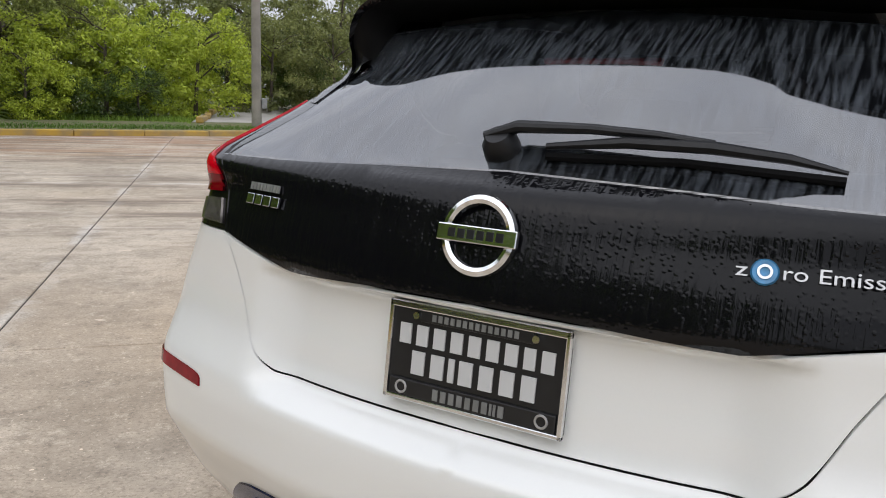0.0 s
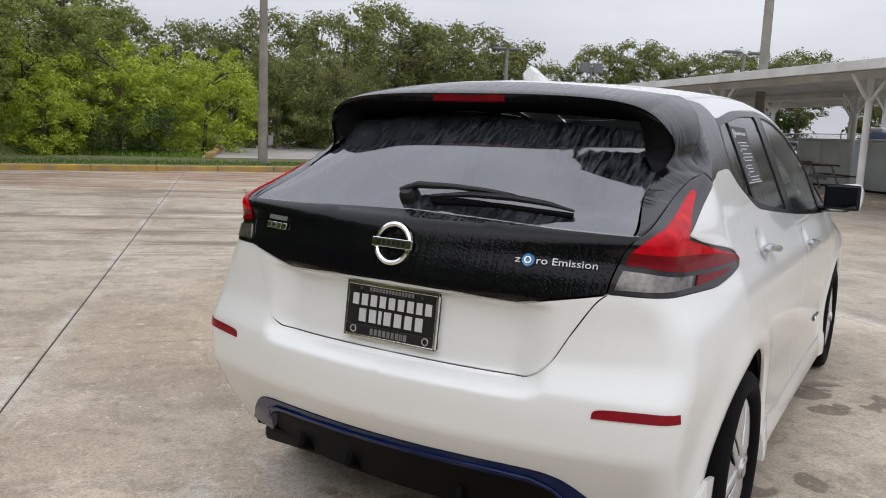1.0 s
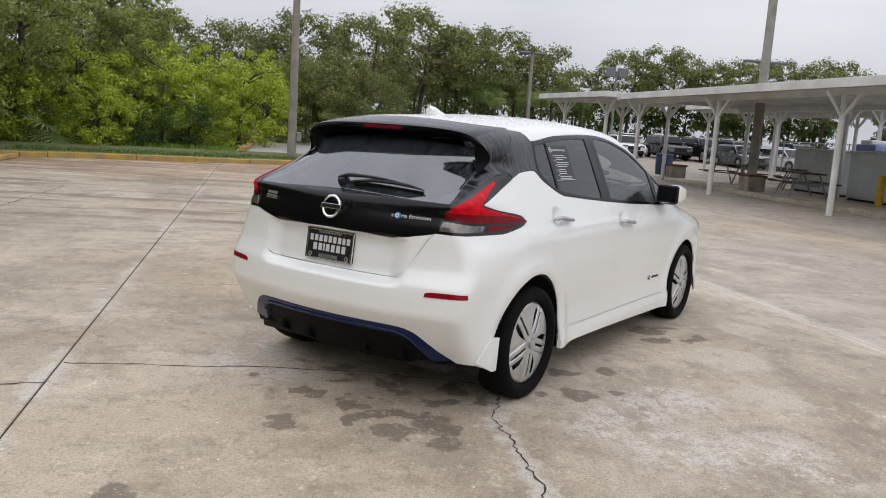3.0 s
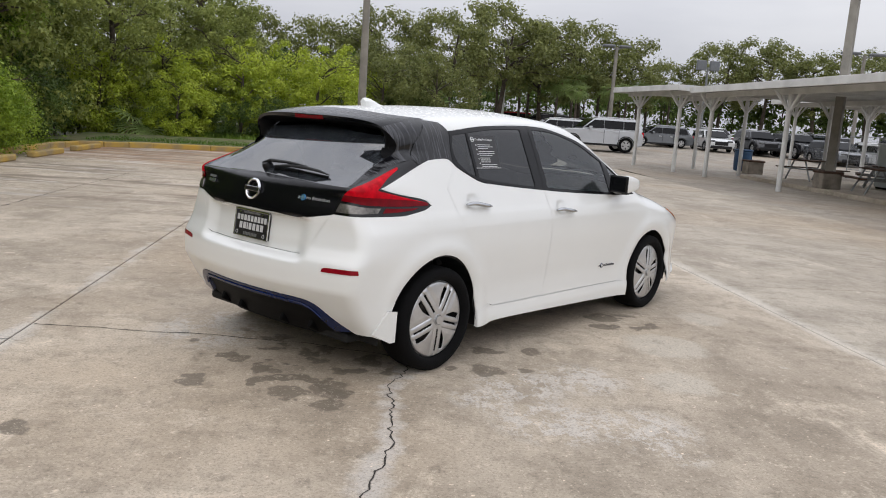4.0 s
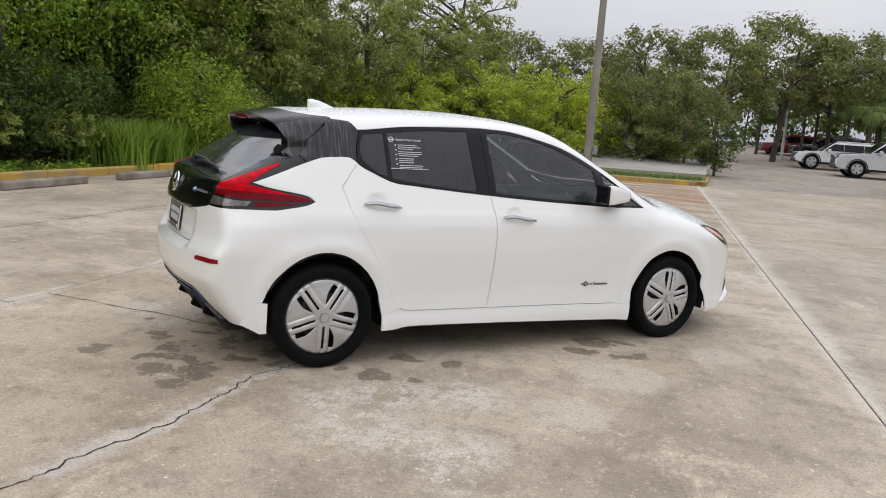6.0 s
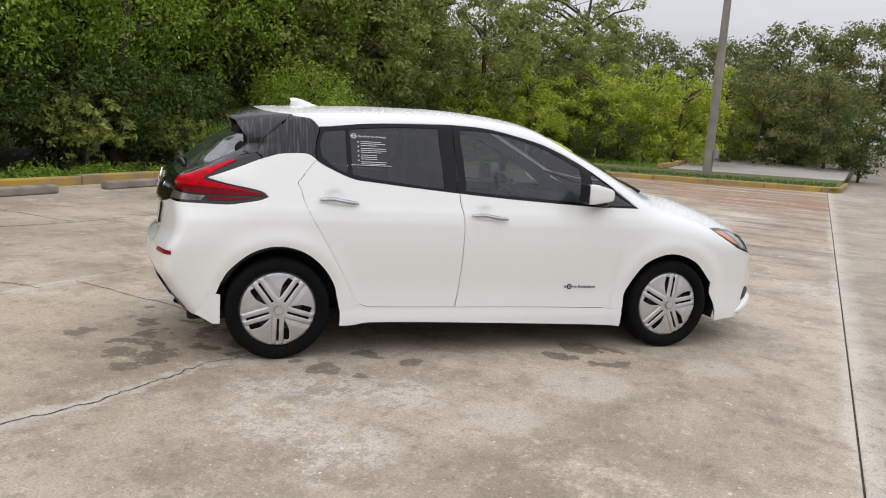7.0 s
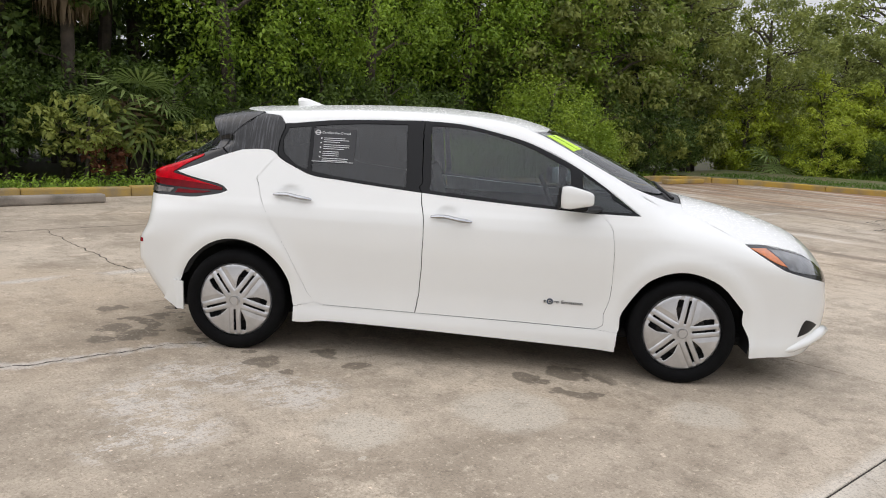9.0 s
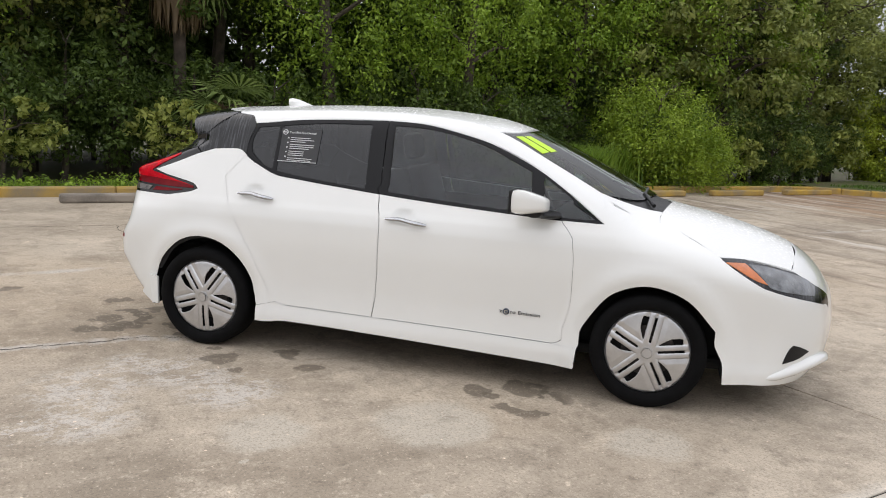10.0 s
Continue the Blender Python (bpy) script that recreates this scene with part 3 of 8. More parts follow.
def concrete(name, pale, dark, rust, wet=(), bright=(), rusty=()):
    """Old slab concrete: broad stains, pale scuffs stretched along the slabs, rusty tint, fine aggregate."""
    m = bpy.data.materials.new(name)
    m.use_nodes = True
    n, l = m.node_tree.nodes, m.node_tree.links
    b = n["Principled BSDF"]
    b.inputs["Specular IOR Level"].default_value = 0.22
    geo = n.new("ShaderNodeNewGeometry")
    mp = n.new("ShaderNodeMapping")
    mp.inputs["Rotation"].default_value = (0, 0, radians(-LOT))
    l.new(geo.outputs["Position"], mp.inputs["Vector"])

    def noise_at(scale, detail, stretch=(1, 1, 1), rough=0.6, off=0.0):
        q, k = n.new("ShaderNodeTexNoise"), n.new("ShaderNodeMapping")
        k.inputs["Scale"].default_value, k.inputs["Location"].default_value = stretch, (off, off * 1.7, 0)
        q.inputs["Scale"].default_value, q.inputs["Detail"].default_value, q.inputs["Roughness"].default_value = scale, detail, rough
        l.new(mp.outputs[0], k.inputs["Vector"])
        l.new(k.outputs[0], q.inputs["Vector"])
        return q.outputs["Fac"]

    def band(value, a, c, to=1.0):
        r = n.new("ShaderNodeMapRange")
        r.inputs["From Min"].default_value, r.inputs["From Max"].default_value, r.inputs["To Max"].default_value = a, c, to
        l.new(value, r.inputs["Value"])
        return r.outputs[0]

    def blend(a, colour, fac):
        q = n.new("ShaderNodeMix")
        q.data_type = "RGBA"
        l.new(a, q.inputs["A"]) if not isinstance(a, tuple) else setattr(q.inputs["A"], "default_value", (*a, 1))
        q.inputs["B"].default_value = (*colour, 1)
        l.new(fac, q.inputs["Factor"])
        return q.outputs["Result"]

    def zones(spots):
        total = None
        for x, y, reach in spots:
            far_ = n.new("ShaderNodeVectorMath")
            far_.operation = "DISTANCE"
            far_.inputs[1].default_value = (x, y, 0)
            l.new(geo.outputs["Position"], far_.inputs[0])
            r = n.new("ShaderNodeMapRange")
            r.inputs["From Min"].default_value, r.inputs["From Max"].default_value, r.inputs["To Min"].default_value, r.inputs["To Max"].default_value = 0.25 * reach, reach, 1, 0
            l.new(far_.outputs["Value"], r.inputs["Value"])
            if total is None:
                total = r.outputs[0]
            else:
                mx = n.new("ShaderNodeMath")
                mx.operation = "MAXIMUM"
                l.new(total, mx.inputs[0])
                l.new(r.outputs[0], mx.inputs[1])
                total = mx.outputs[0]
        return total

    def ragged(spots, jag):
        """Patches with uneven edges: 1 at the heart of a spot, 0 outside it."""
        wob, cen, vec, put = n.new("ShaderNodeTexNoise"), n.new("ShaderNodeVectorMath"), n.new("ShaderNodeVectorMath"), n.new("ShaderNodeVectorMath")
        wob.inputs["Scale"].default_value, wob.inputs["Detail"].default_value = 5.5, 5
        cen.operation, vec.operation = "SUBTRACT", "SCALE"
        cen.inputs[1].default_value = (0.5, 0.5, 0.5)
        vec.inputs["Scale"].default_value = jag * 4
        l.new(geo.outputs["Position"], wob.inputs["Vector"])
        l.new(wob.outputs["Color"], cen.inputs[0])
        l.new(cen.outputs[0], vec.inputs[0])
        l.new(geo.outputs["Position"], put.inputs[0])
        l.new(vec.outputs[0], put.inputs[1])
        total = None
        for x, y, reach in spots:
            far_, r = n.new("ShaderNodeVectorMath"), n.new("ShaderNodeMapRange")
            far_.operation = "DISTANCE"
            far_.inputs[1].default_value = (x, y, 0)
            l.new(put.outputs[0], far_.inputs[0])
            r.inputs["From Min"].default_value, r.inputs["From Max"].default_value, r.inputs["To Min"].default_value, r.inputs["To Max"].default_value = 0.0, 1.75 * reach, 1, 0
            l.new(far_.outputs["Value"], r.inputs["Value"])
            if total is None:
                total = r.outputs[0]
            else:
                mx = n.new("ShaderNodeMath")
                mx.operation = "MAXIMUM"
                l.new(total, mx.inputs[0])
                l.new(r.outputs[0], mx.inputs[1])
                total = mx.outputs[0]
        return total

    def times(a, c):
        q = n.new("ShaderNodeMath")
        q.operation = "MULTIPLY"
        l.new(a, q.inputs[0])
        l.new(c, q.inputs[1])
        return q.outputs[0]

    base = blend(pale, dark, band(noise_at(0.55, 6, (1, 0.55, 1), 0.62), 0.42, 0.66, 0.85))
    base = blend(base, tuple(c * 0.85 for c in dark), band(noise_at(1.3, 10, (1, 0.7, 1), 0.75, 21), 0.50, 0.62, 0.65))
    base = blend(base, rust, band(noise_at(0.22, 4, (1, 1, 1), 0.5, 7), 0.50, 0.72, 0.55))
    base = blend(base, tuple(c * 0.74 for c in dark), band(noise_at(1.7, 10, (0.7, 1.0, 1), 0.78, 101), 0.50, 0.60, 0.45))
    base = blend(base, tuple(min(1, c * 1.22) for c in pale), band(noise_at(1.0, 11, (0.8, 1.0, 1), 0.80, 111), 0.55, 0.63, 0.6))
    scuff = band(noise_at(1.6, 9, (1, 0.35, 1), 0.72, 3), 0.60, 0.70, 0.75)
    base = blend(base, tuple(min(1, c * 1.45) for c in pale), scuff)
    spots = band(noise_at(5.5, 3, (1, 1, 1), 0.5, 11), 0.70, 0.74, 0.5)
    base = blend(base, tuple(min(1, c * 1.6) for c in pale), spots)
    dirt = band(noise_at(2.4, 8, (1, 1, 1), 0.7, 5), 0.58, 0.72, 0.5)
    base = blend(base, tuple(c * 0.62 for c in dark), dirt)
    if wet:
        base = blend(base, tuple(c * 0.42 for c in dark), times(band(noise_at(5.2, 3, (1, 1, 1), 0.45, 31), 0.565, 0.595, 0.8), band(zones(wet), 0.0, 0.35)))
        flake = times(band(noise_at(4.5, 12, (1, 0.7, 1), 0.80, 41), 0.478, 0.510, 0.75), band(zones(bright), 0.0, 0.6))
        base = blend(base, (0.62, 0.575, 0.515), times(flake, band(noise_at(26, 6, (1, 0.6, 1), 0.7, 151), 0.60, 0.53)))
        base = blend(base, (0.54, 0.485, 0.40), band(ragged(WORN, 0.05), 0.30, 0.50, 0.75))
        base = blend(base, (0.60, 0.56, 0.51), band(ragged(LIMED, 0.05), 0.12, 0.62, 0.6))
        base = blend(base, tuple(c * 0.48 for c in dark), band(ragged(DAMP, 0.075), 0.35, 0.47, 0.8))
    # lime bloomed out on one side of the long joint
    along = n.new("ShaderNodeVectorMath")
    along.operation = "DOT_PRODUCT"
    along.inputs[1].default_value = (math.cos(radians(46.8)), math.sin(radians(46.8)), 0)
    l.new(geo.outputs["Position"], along.inputs[0])
    reach = n.new("ShaderNodeMath")
    reach.operation = "MULTIPLY_ADD"
    reach.inputs[1].default_value, reach.inputs[2].default_value = 0.35, -0.20
    l.new(noise_at(2.6, 9, (1, 0.6, 1), 0.7, 141), reach.inputs[0])
    from_joint = n.new("ShaderNodeMath")
    from_joint.operation = "SUBTRACT"
    l.new(along.outputs["Value"], from_joint.inputs[0])
    l.new(reach.outputs[0], from_joint.inputs[1])
    at_joint = math.cos(radians(46.8)) * 1.0 + math.sin(radians(46.8)) * 4.21
    base = blend(base, (0.70, 0.65, 0.57), times(band(from_joint.outputs[0], at_joint - 0.06, at_joint + 0.02, 0.55), band(from_joint.outputs[0], at_joint + 0.20, at_joint + 0.06)))
    at_first = math.cos(radians(46.8)) * -2.80 + math.sin(radians(46.8)) * -0.02
    beside = times(band(from_joint.outputs[0], at_first - 0.07, at_first - 0.01, 0.7), band(from_joint.outputs[0], at_first + 0.13, at_first + 0.03))
    base = blend(base, (0.64, 0.60, 0.54), times(beside, band(noise_at(1.2, 5, (1, 1, 1), 0.6, 171), 0.44, 0.56)))
    base = blend(base, tuple(c * 0.50 for c in dark), band(noise_at(9, 9, (1, 0.8, 1), 0.78, 51), 0.53, 0.66, 0.55))
    base = blend(base, tuple(min(1, c * 1.35) for c in pale), band(noise_at(13, 8, (1, 0.8, 1), 0.8, 61), 0.55, 0.68, 0.55))
    base = blend(base, tuple(min(1, c * 1.7) for c in pale), band(noise_at(24, 2, (1, 1, 1), 0.5, 71), 0.72, 0.76, 0.7))
    fine = noise_at(70, 4, (1, 1, 1), 0.7)
    base = blend(base, tuple(c * 0.45 for c in dark), band(fine, 0.50, 0.64, 0.46))
    base = blend(base, tuple(c * 0.40 for c in dark), band(noise_at(33, 5, (1, 1, 1), 0.75, 121), 0.56, 0.68, 0.42))
    base = blend(base, tuple(min(1, c * 1.5) for c in pale), band(noise_at(48, 4, (1, 1, 1), 0.7, 131), 0.58, 0.70, 0.5))
    if rusty:
        base = blend(base, (0.31, 0.155, 0.075), times(band(noise_at(1.0, 7, (0.14, 1.7, 1), 0.7, 81), 0.42, 0.56, 0.8), band(zones(rusty), 0.0, 0.5)))
        base = blend(base, (0.17, 0.13, 0.095), times(band(noise_at(1.3, 9, (0.22, 1.2, 1), 0.72, 161), 0.50, 0.60, 0.75), band(zones(((-11.0, 7.0, 9.0), (-15.0, 11.0, 8.0), (-6.0, 6.0, 5.0))), 0.0, 0.5)))
        base = blend(base, (0.70, 0.66, 0.60), times(band(noise_at(1.0, 6, (0.25, 1.3, 1), 0.65, 91), 0.58, 0.63, 0.5), band(zones(((-12.0, 7.5, 9.0), (-17.0, 11.0, 9.0))), 0.0, 0.4)))
    l.new(base, b.inputs["Base Color"])
    rr = n.new("ShaderNodeMapRange")
    rr.inputs["To Min"].default_value, rr.inputs["To Max"].default_value = 0.48, 0.85
    l.new(noise_at(0.8, 5, (1, 1, 1), 0.6, 2), rr.inputs["Value"])
    l.new(rr.outputs[0], b.inputs["Roughness"])
    bp = n.new("ShaderNodeBump")
    bp.inputs["Strength"].default_value, bp.inputs["Distance"].default_value = 0.35, 0.004
    l.new(fine, bp.inputs["Height"])
    l.new(bp.outputs[0], b.inputs["Normal"])
    return m


CONCRETE = concrete("worn_concrete", (0.57, 0.487, 0.383), (0.325, 0.267, 0.20), (0.46, 0.335, 0.21), WET_ZONES, PALE_ZONES, RUST_ZONES)
PALE_SLAB = concrete("paler_concrete", (0.50, 0.44, 0.355), (0.32, 0.27, 0.21), (0.43, 0.32, 0.21))
ROADWAY = concrete("pale_roadway", (0.40, 0.355, 0.295), (0.265, 0.23, 0.19), (0.37, 0.27, 0.175))
GRASS_SOIL = mat("grassy_soil", (0.06, 0.075, 0.025), 0.95, vary=0.6, scale=0.8, second=(0.09, 0.075, 0.045), bump=0.5, fine=12, place="World")
KERB_Y = mat("worn_yellow_paint", (0.52, 0.33, 0.05), 0.75, vary=0.5, scale=2.2, second=(0.28, 0.22, 0.13), bump=0.4, fine=60, place="World")
STONE = mat("old_concrete_block", (0.33, 0.29, 0.24), 0.9, vary=0.5, scale=3, bump=0.4, fine=50, place="World")
OLD_TAR = mat("old_asphalt", (0.34, 0.32, 0.295), 0.9, vary=0.4, scale=0.8, second=(0.44, 0.41, 0.37), bump=0.4, fine=30, place="World")
CRACK = mat("crack_dirt", (0.055, 0.047, 0.038), 0.95, vary=0.5, scale=8)

b = bmesh.new()
bmesh.ops.create_grid(b, x_segments=2, y_segments=2, size=1500)
ground = part("ground", b, GRASS_SOIL, None, m=pose(0, 0, -0.10))
tagged(ground, "rough grass and soil round the lot", "ground", kind="structure")

# slab joints: (a place on the line, its heading in degrees)
def crossing(a, c):
    (p, pa), (q, qa) = a, c
    u, v = Vector((math.cos(radians(pa)), math.sin(radians(pa)))), Vector((math.cos(radians(qa)), math.sin(radians(qa))))
    d = Vector(q) - Vector(p)
    t = (d.x * v.y - d.y * v.x) / (u.x * v.y - u.y * v.x)
    return Vector(p) + t * u


def off(p, angle, by):
    return (p[0] + by * math.cos(radians(angle)), p[1] + by * math.sin(radians(angle)))


JOINT_A, JOINT_B, KERB_L = ((-2.80, -0.02), 136.8), ((1.0, 4.21), 136.8), (tuple(lot(-7.5, 0))[:2], 137.0)
ALONG = [KERB_L, JOINT_A, JOINT_B, (off((1.0, 4.21), 46.8, 5.7), 136.0)]
NORTH = 64.2
CROSS = [(off((-2.96, 0.13), 137, 5.1 * k), 47.8) for k in range(-5, 4)] + [(lot(-2, 20.15)[:2], NORTH)]
pavement = thing("pavement", "worn pale concrete parking lot cast in large slabs", "pavement", kind="structure")
random.seed(11)
for a0, a1 in zip(ALONG, ALONG[1:]):
    for c0, c1 in zip(CROSS, CROSS[1:]):
        q = [crossing(a0, c0), crossing(a1, c0), crossing(a1, c1), crossing(a0, c1)]
        mid = sum(q, Vector((0, 0))) / 4
        b = bmesh.new()
        tops = []
        for inn, z in ((0.010, 0.0), (0.0055, -0.004), (0.0045, -0.014), (0.0045, -0.10)):
            tops.append([b.verts.new((*(p + (mid - p).normalized() * inn * 1.41), z)) for p in q])
        b.faces.new(tops[0])
        for r, s in zip(tops, tops[1:]):
            for k in range(4):
                b.faces.new((r[k], r[(k + 1) % 4], s[(k + 1) % 4], s[k]))
        part("slab", b, PALE_SLAB if a0 is JOINT_B else CONCRETE, pavement)
q = [crossing(ALONG[0], CROSS[0]), crossing(ALONG[-1], CROSS[0]), crossing(ALONG[-1], CROSS[-1]), crossing(ALONG[0], CROSS[-1])]
b = bmesh.new()
b.faces.new([b.verts.new((*p, -0.008)) for p in q])
part("joint_bed", b, CRACK, pavement)

# the rest of the lot, one sheet that climbs a little
b = bmesh.new()
ns, ms = [8.6, 14, 20, 30, 45, 70], [-30, 0, 15, 24, 26, 32, 40, 52, 70]
vs = [[b.verts.new(lot(n_, m_, rise(m_) - 0.014)) for n_ in ns] for m_ in ms]
for r, s in zip(vs, vs[1:]):
    for k in range(len(ns) - 1):
        b.faces.new((r[k], r[k + 1], s[k + 1], s[k]))
vs = [[b.verts.new(lot(n_, m_ or verge_line(n_) + 0.03, rise(m_) - 0.012)) for n_ in (2.7, 8.6)] for m_ in (0, 26, 32, 40, 52, 70)]
for r, s in zip(vs, vs[1:]):
    b.faces.new((r[0], r[1], s[1], s[0]))
tagged(part("road", b, ROADWAY, None), "pale worn roadway and parking rows beyond the slabs", "road", kind="structure")


def kerb(name, line, material, wide=0.17, high=0.15, label="worn yellow painted kerb", piece=1.6):
    """A kerb of blocks with rounded tops along a line of places."""
    kb = thing(name, label, "kerb", kind="structure")
    for p, q in zip(line, line[1:]):
        p, q = Vector(p), Vector(q)
        n = max(1, round((q - p).length / piece))
        for k in range(n):
            a, c = p.lerp(q, k / n), p.lerp(q, (k + 1) / n)
            w = (c - a).length
            part("kerb_block", boxed(0.004, w - 0.004, -wide / 2, wide / 2, -0.12, high + random.uniform(-0.008, 0.008), 0.028), material, kb,
                 m=Matrix.Translation(a) @ pose(0, 0, 0, 0, random.uniform(-0.3, 0.3), math.degrees(math.atan2(c.y - a.y, c.x - a.x)) + random.uniform(-0.4, 0.4)))
    return kb


corner = crossing(KERB_L, CROSS[-1])
ua = Vector((math.cos(radians(137.0)), math.sin(radians(137.0)), 0))
un = Vector((math.cos(radians(NORTH)), math.sin(radians(NORTH)), 0))
p0 = Vector((*off(KERB_L[0], 137.0, -24), 0))
c3 = Vector((*corner, 0))
kw, kn = Vector((-ua.y, ua.x, 0)) * 0.09, Vector((-un.y, un.x, 0)) * 0.09
kerb("kerb_west", [p0 + kw, c3 + kw - ua * 2.2], KERB_Y)
arc = [c3 + kw - ua * 2.2, c3 - ua * 0.6 + un * 0.1, c3 + kn + un * 1.9]
kerb("kerb_corner", arc, KERB_Y, piece=0.8)
tip = lot(2.25, verge_line(2.25)) + kn
kerb("kerb_north", [arc[-1], tip], KERB_Y)
kerb("kerb_island", [tip, lot(2.68, 22.4), lot(2.75, 26.0)], KERB_Y, piece=0.7)


# grass bank and the old asphalt behind it
def bank(n, back):
    m = verge_line(n) + back
    return lot(n, m, 0.12 + 0.036 * back)


b = bmesh.new()
rows = [[b.verts.new(bank(n_, d)) for n_ in (-9.6, -5.5, -1.5, 2.7)] for d in (0.12, 1.2, 3.4)]
for r, q in zip(rows, rows[1:]):
    for k in range(3):
        b.faces.new((r[k], r[k + 1], q[k + 1], q[k]))
tagged(part("grass_verge", b, mat("short_grass", (0.085, 0.12, 0.03), 0.95, vary=0.5, scale=2.5, second=(0.16, 0.14, 0.07), bump=0.6, fine=40, place="World"), None), "short grass verge behind the kerb", "grass", kind="structure")
b = bmesh.new()
rows = [[b.verts.new(bank(n_, d) + Vector((0, 0, 0.006))) for n_ in (-3.0, -1.0, 2.72)] for d in (3.3, 12.0)]
for k in range(2):
    b.faces.new((rows[0][k], rows[0][k + 1], rows[1][k + 1], rows[1][k]))
tagged(part("asphalt_strip", b, OLD_TAR, None), "old grey asphalt strip beyond the verge", "asphalt", kind="structure")
random.seed(5)
for k, (n_, back, turn, ln, high) in enumerate(((-2.75, 3.7, 88, 1.5, 0.16), (-2.70, 5.4, 92, 1.6, 0.15), (-2.70, 7.2, 89, 1.6, 0.16), (-2.55, 9.0, 94, 1.5, 0.15), (-2.6, 10.7, 90, 1.4, 0.15), (-1.9, 9.6, 70, 1.1, 0.12), (-1.5, 10.6, 48, 0.9, 0.12))):
    yellow = k < 4
    tagged(part("parking_block", boxed(-ln / 2, ln / 2, -0.10, 0.10, -0.03, high, 0.04), KERB_Y if yellow else STONE, None, m=Matrix.Translation(bank(n_, back)) @ pose(0, 0, 0, random.uniform(-3, 3), 0, LOT + turn)),
           "old yellow concrete parking block beside the asphalt strip" if yellow else "grey broken parking block lying on the asphalt strip", "parking block", group="blocks on the verge")

# wheel stops in front of the west kerb
for k in range(-3, 7):
    m_ = -0.25 + 2.71 * k
    yellow = k >= 4
    b = boxed(-0.90, 0.90, -0.09, 0.09, 0.0, 0.13, 0.03)
    tagged(part("wheel_stop", b, KERB_Y if yellow else STONE, None, m=Matrix.Translation(lot(-6.80 - 0.0645 * (m_ + 0.25), m_)) @ pose(0, 0, 0, 0, 0, 137.0 + random.uniform(-1.5, 1.5))),
           "yellow painted concrete wheel stop by the kerb" if yellow else "bare grey concrete wheel stop by the kerb", "wheel stop", group="wheel stops")


def ribbon(name, line, wide, material, seed, z=0.0025, jag=0.035, step=0.05):
    """A jagged crack drawn as a thin uneven strip of dirt."""
    rng = random.Random(seed)
    pts = []
    for p, q in zip(line, line[1:]):
        p, q = Vector(p), Vector(q)
        n = max(1, int((q - p).length / step))
        pts += [p.lerp(q, k / n) for k in range(n)]
    pts.append(Vector(line[-1]))
    b, rows, drift = bmesh.new(), [], 0.0
    for k, p in enumerate(pts):
        way = (pts[min(k + 1, len(pts) - 1)] - pts[max(k - 1, 0)]).normalized()
        side = Vector((-way.y, way.x))
        drift = 0.75 * drift + rng.uniform(-jag, jag) * 0.6
        w = wide * rng.uniform(0.35, 1.3)
        c = p + side * drift
        rows.append([b.verts.new((*(c + side * w / 2), z)), b.verts.new((*(c - side * w / 2), z))])
    for r, s in zip(rows, rows[1:]):
        b.faces.new((r[0], s[0], s[1], r[1]))
    return part(name, b, material, pavement)


ribbon("crack", LONG_CRACK, 0.0095, CRACK, 1, step=0.03)
ribbon("crack", [(-1.33, -1.37), (-0.54, -0.67), (0.0, -0.28), (0.60, 0.02)], 0.010, CRACK, 2, jag=0.02)
ribbon("crack", [(-10.6, 4.2), (-8.0, 1.65), (-5.22, -1.0), (-4.5, -1.75), (-4.09, -2.42), (-2.92, -3.48), (-2.1, -4.3), (-0.6, -5.75)], 0.016, CRACK, 3, jag=0.02)
ribbon("crack", [(-6.5, -4.0), (-5.44, -2.72), (-4.55, -1.78)], 0.014, CRACK, 6, jag=0.02)
ribbon("crack", [(-2.85, -3.52), (-2.1, -2.75), (-1.45, -2.04), (-1.1, -1.6)], 0.012, CRACK, 7, jag=0.03)
ribbon("crack", [(-10.6, 9.2), (-9.2, 8.0), (-8.6, 8.3), (-7.9, 7.5)], 0.03, CRACK, 5)


# ---- the white hatchback ----
car = thing("hatchback_car", "white five-door hatchback with a wet black tailgate, parked on concrete", "car")

# lines of the flank, as (y, z)
DOOR_BACK = [(0.215, 1.202), (0.172, 1.154), (0.123, 1.09), (0.117, 1.025), (0.158, 0.914), (0.233, 0.784), (0.313, 0.651), (0.385, 0.513), (0.448, 0.389), (0.495, 0.335)]
DOOR_FOOT = [(0.495, 0.335), (0.54, 0.320), (0.60, 0.316), (1.115, 0.309)]
SPLIT = [(1.118, 1.034), (1.137, 0.91), (1.145, 0.80), (1.144, 0.628), (1.136, 0.48), (1.126, 0.39), (1.115, 0.309)]
FRONT_FOOT = [(1.115, 0.309), (1.70, 0.301), (2.185, 0.291)]
DOOR_NOSE = [(2.185, 0.291), (2.222, 0.305), (2.240, 0.345), (2.268, 0.495), (2.272, 0.724), (2.259, 0.853), (2.243, 0.906), (2.191, 0.968)]
BELT_A = [(1.118, 1.034), (0.613, 1.079), (0.441, 1.099), (0.306, 1.153), (0.256, 1.177), (0.215, 1.202)]
BELT_B = [(2.191, 0.974), (2.009, 0.981), (1.511, 1.007), (1.118, 1.034)]
BELT_C = [(2.415, 0.972), (2.30, 0.973), (2.191, 0.974)]
ARCH_R = [(0.368, 0.302), (0.345, 0.405), (0.274, 0.550), (0.145, 0.658), (-0.01, 0.694), (-0.160, 0.655), (-0.285, 0.550), (-0.335, 0.470)]
ARCH_R2 = [(-0.335, 0.470), (-0.362, 0.36), (-0.376, 0.232)]
ARCH_F = [(2.325, 0.285), (2.333, 0.324), (2.398, 0.497), (2.502, 0.615), (2.681, 0.670), (2.881, 0.613), (3.034, 0.464)]
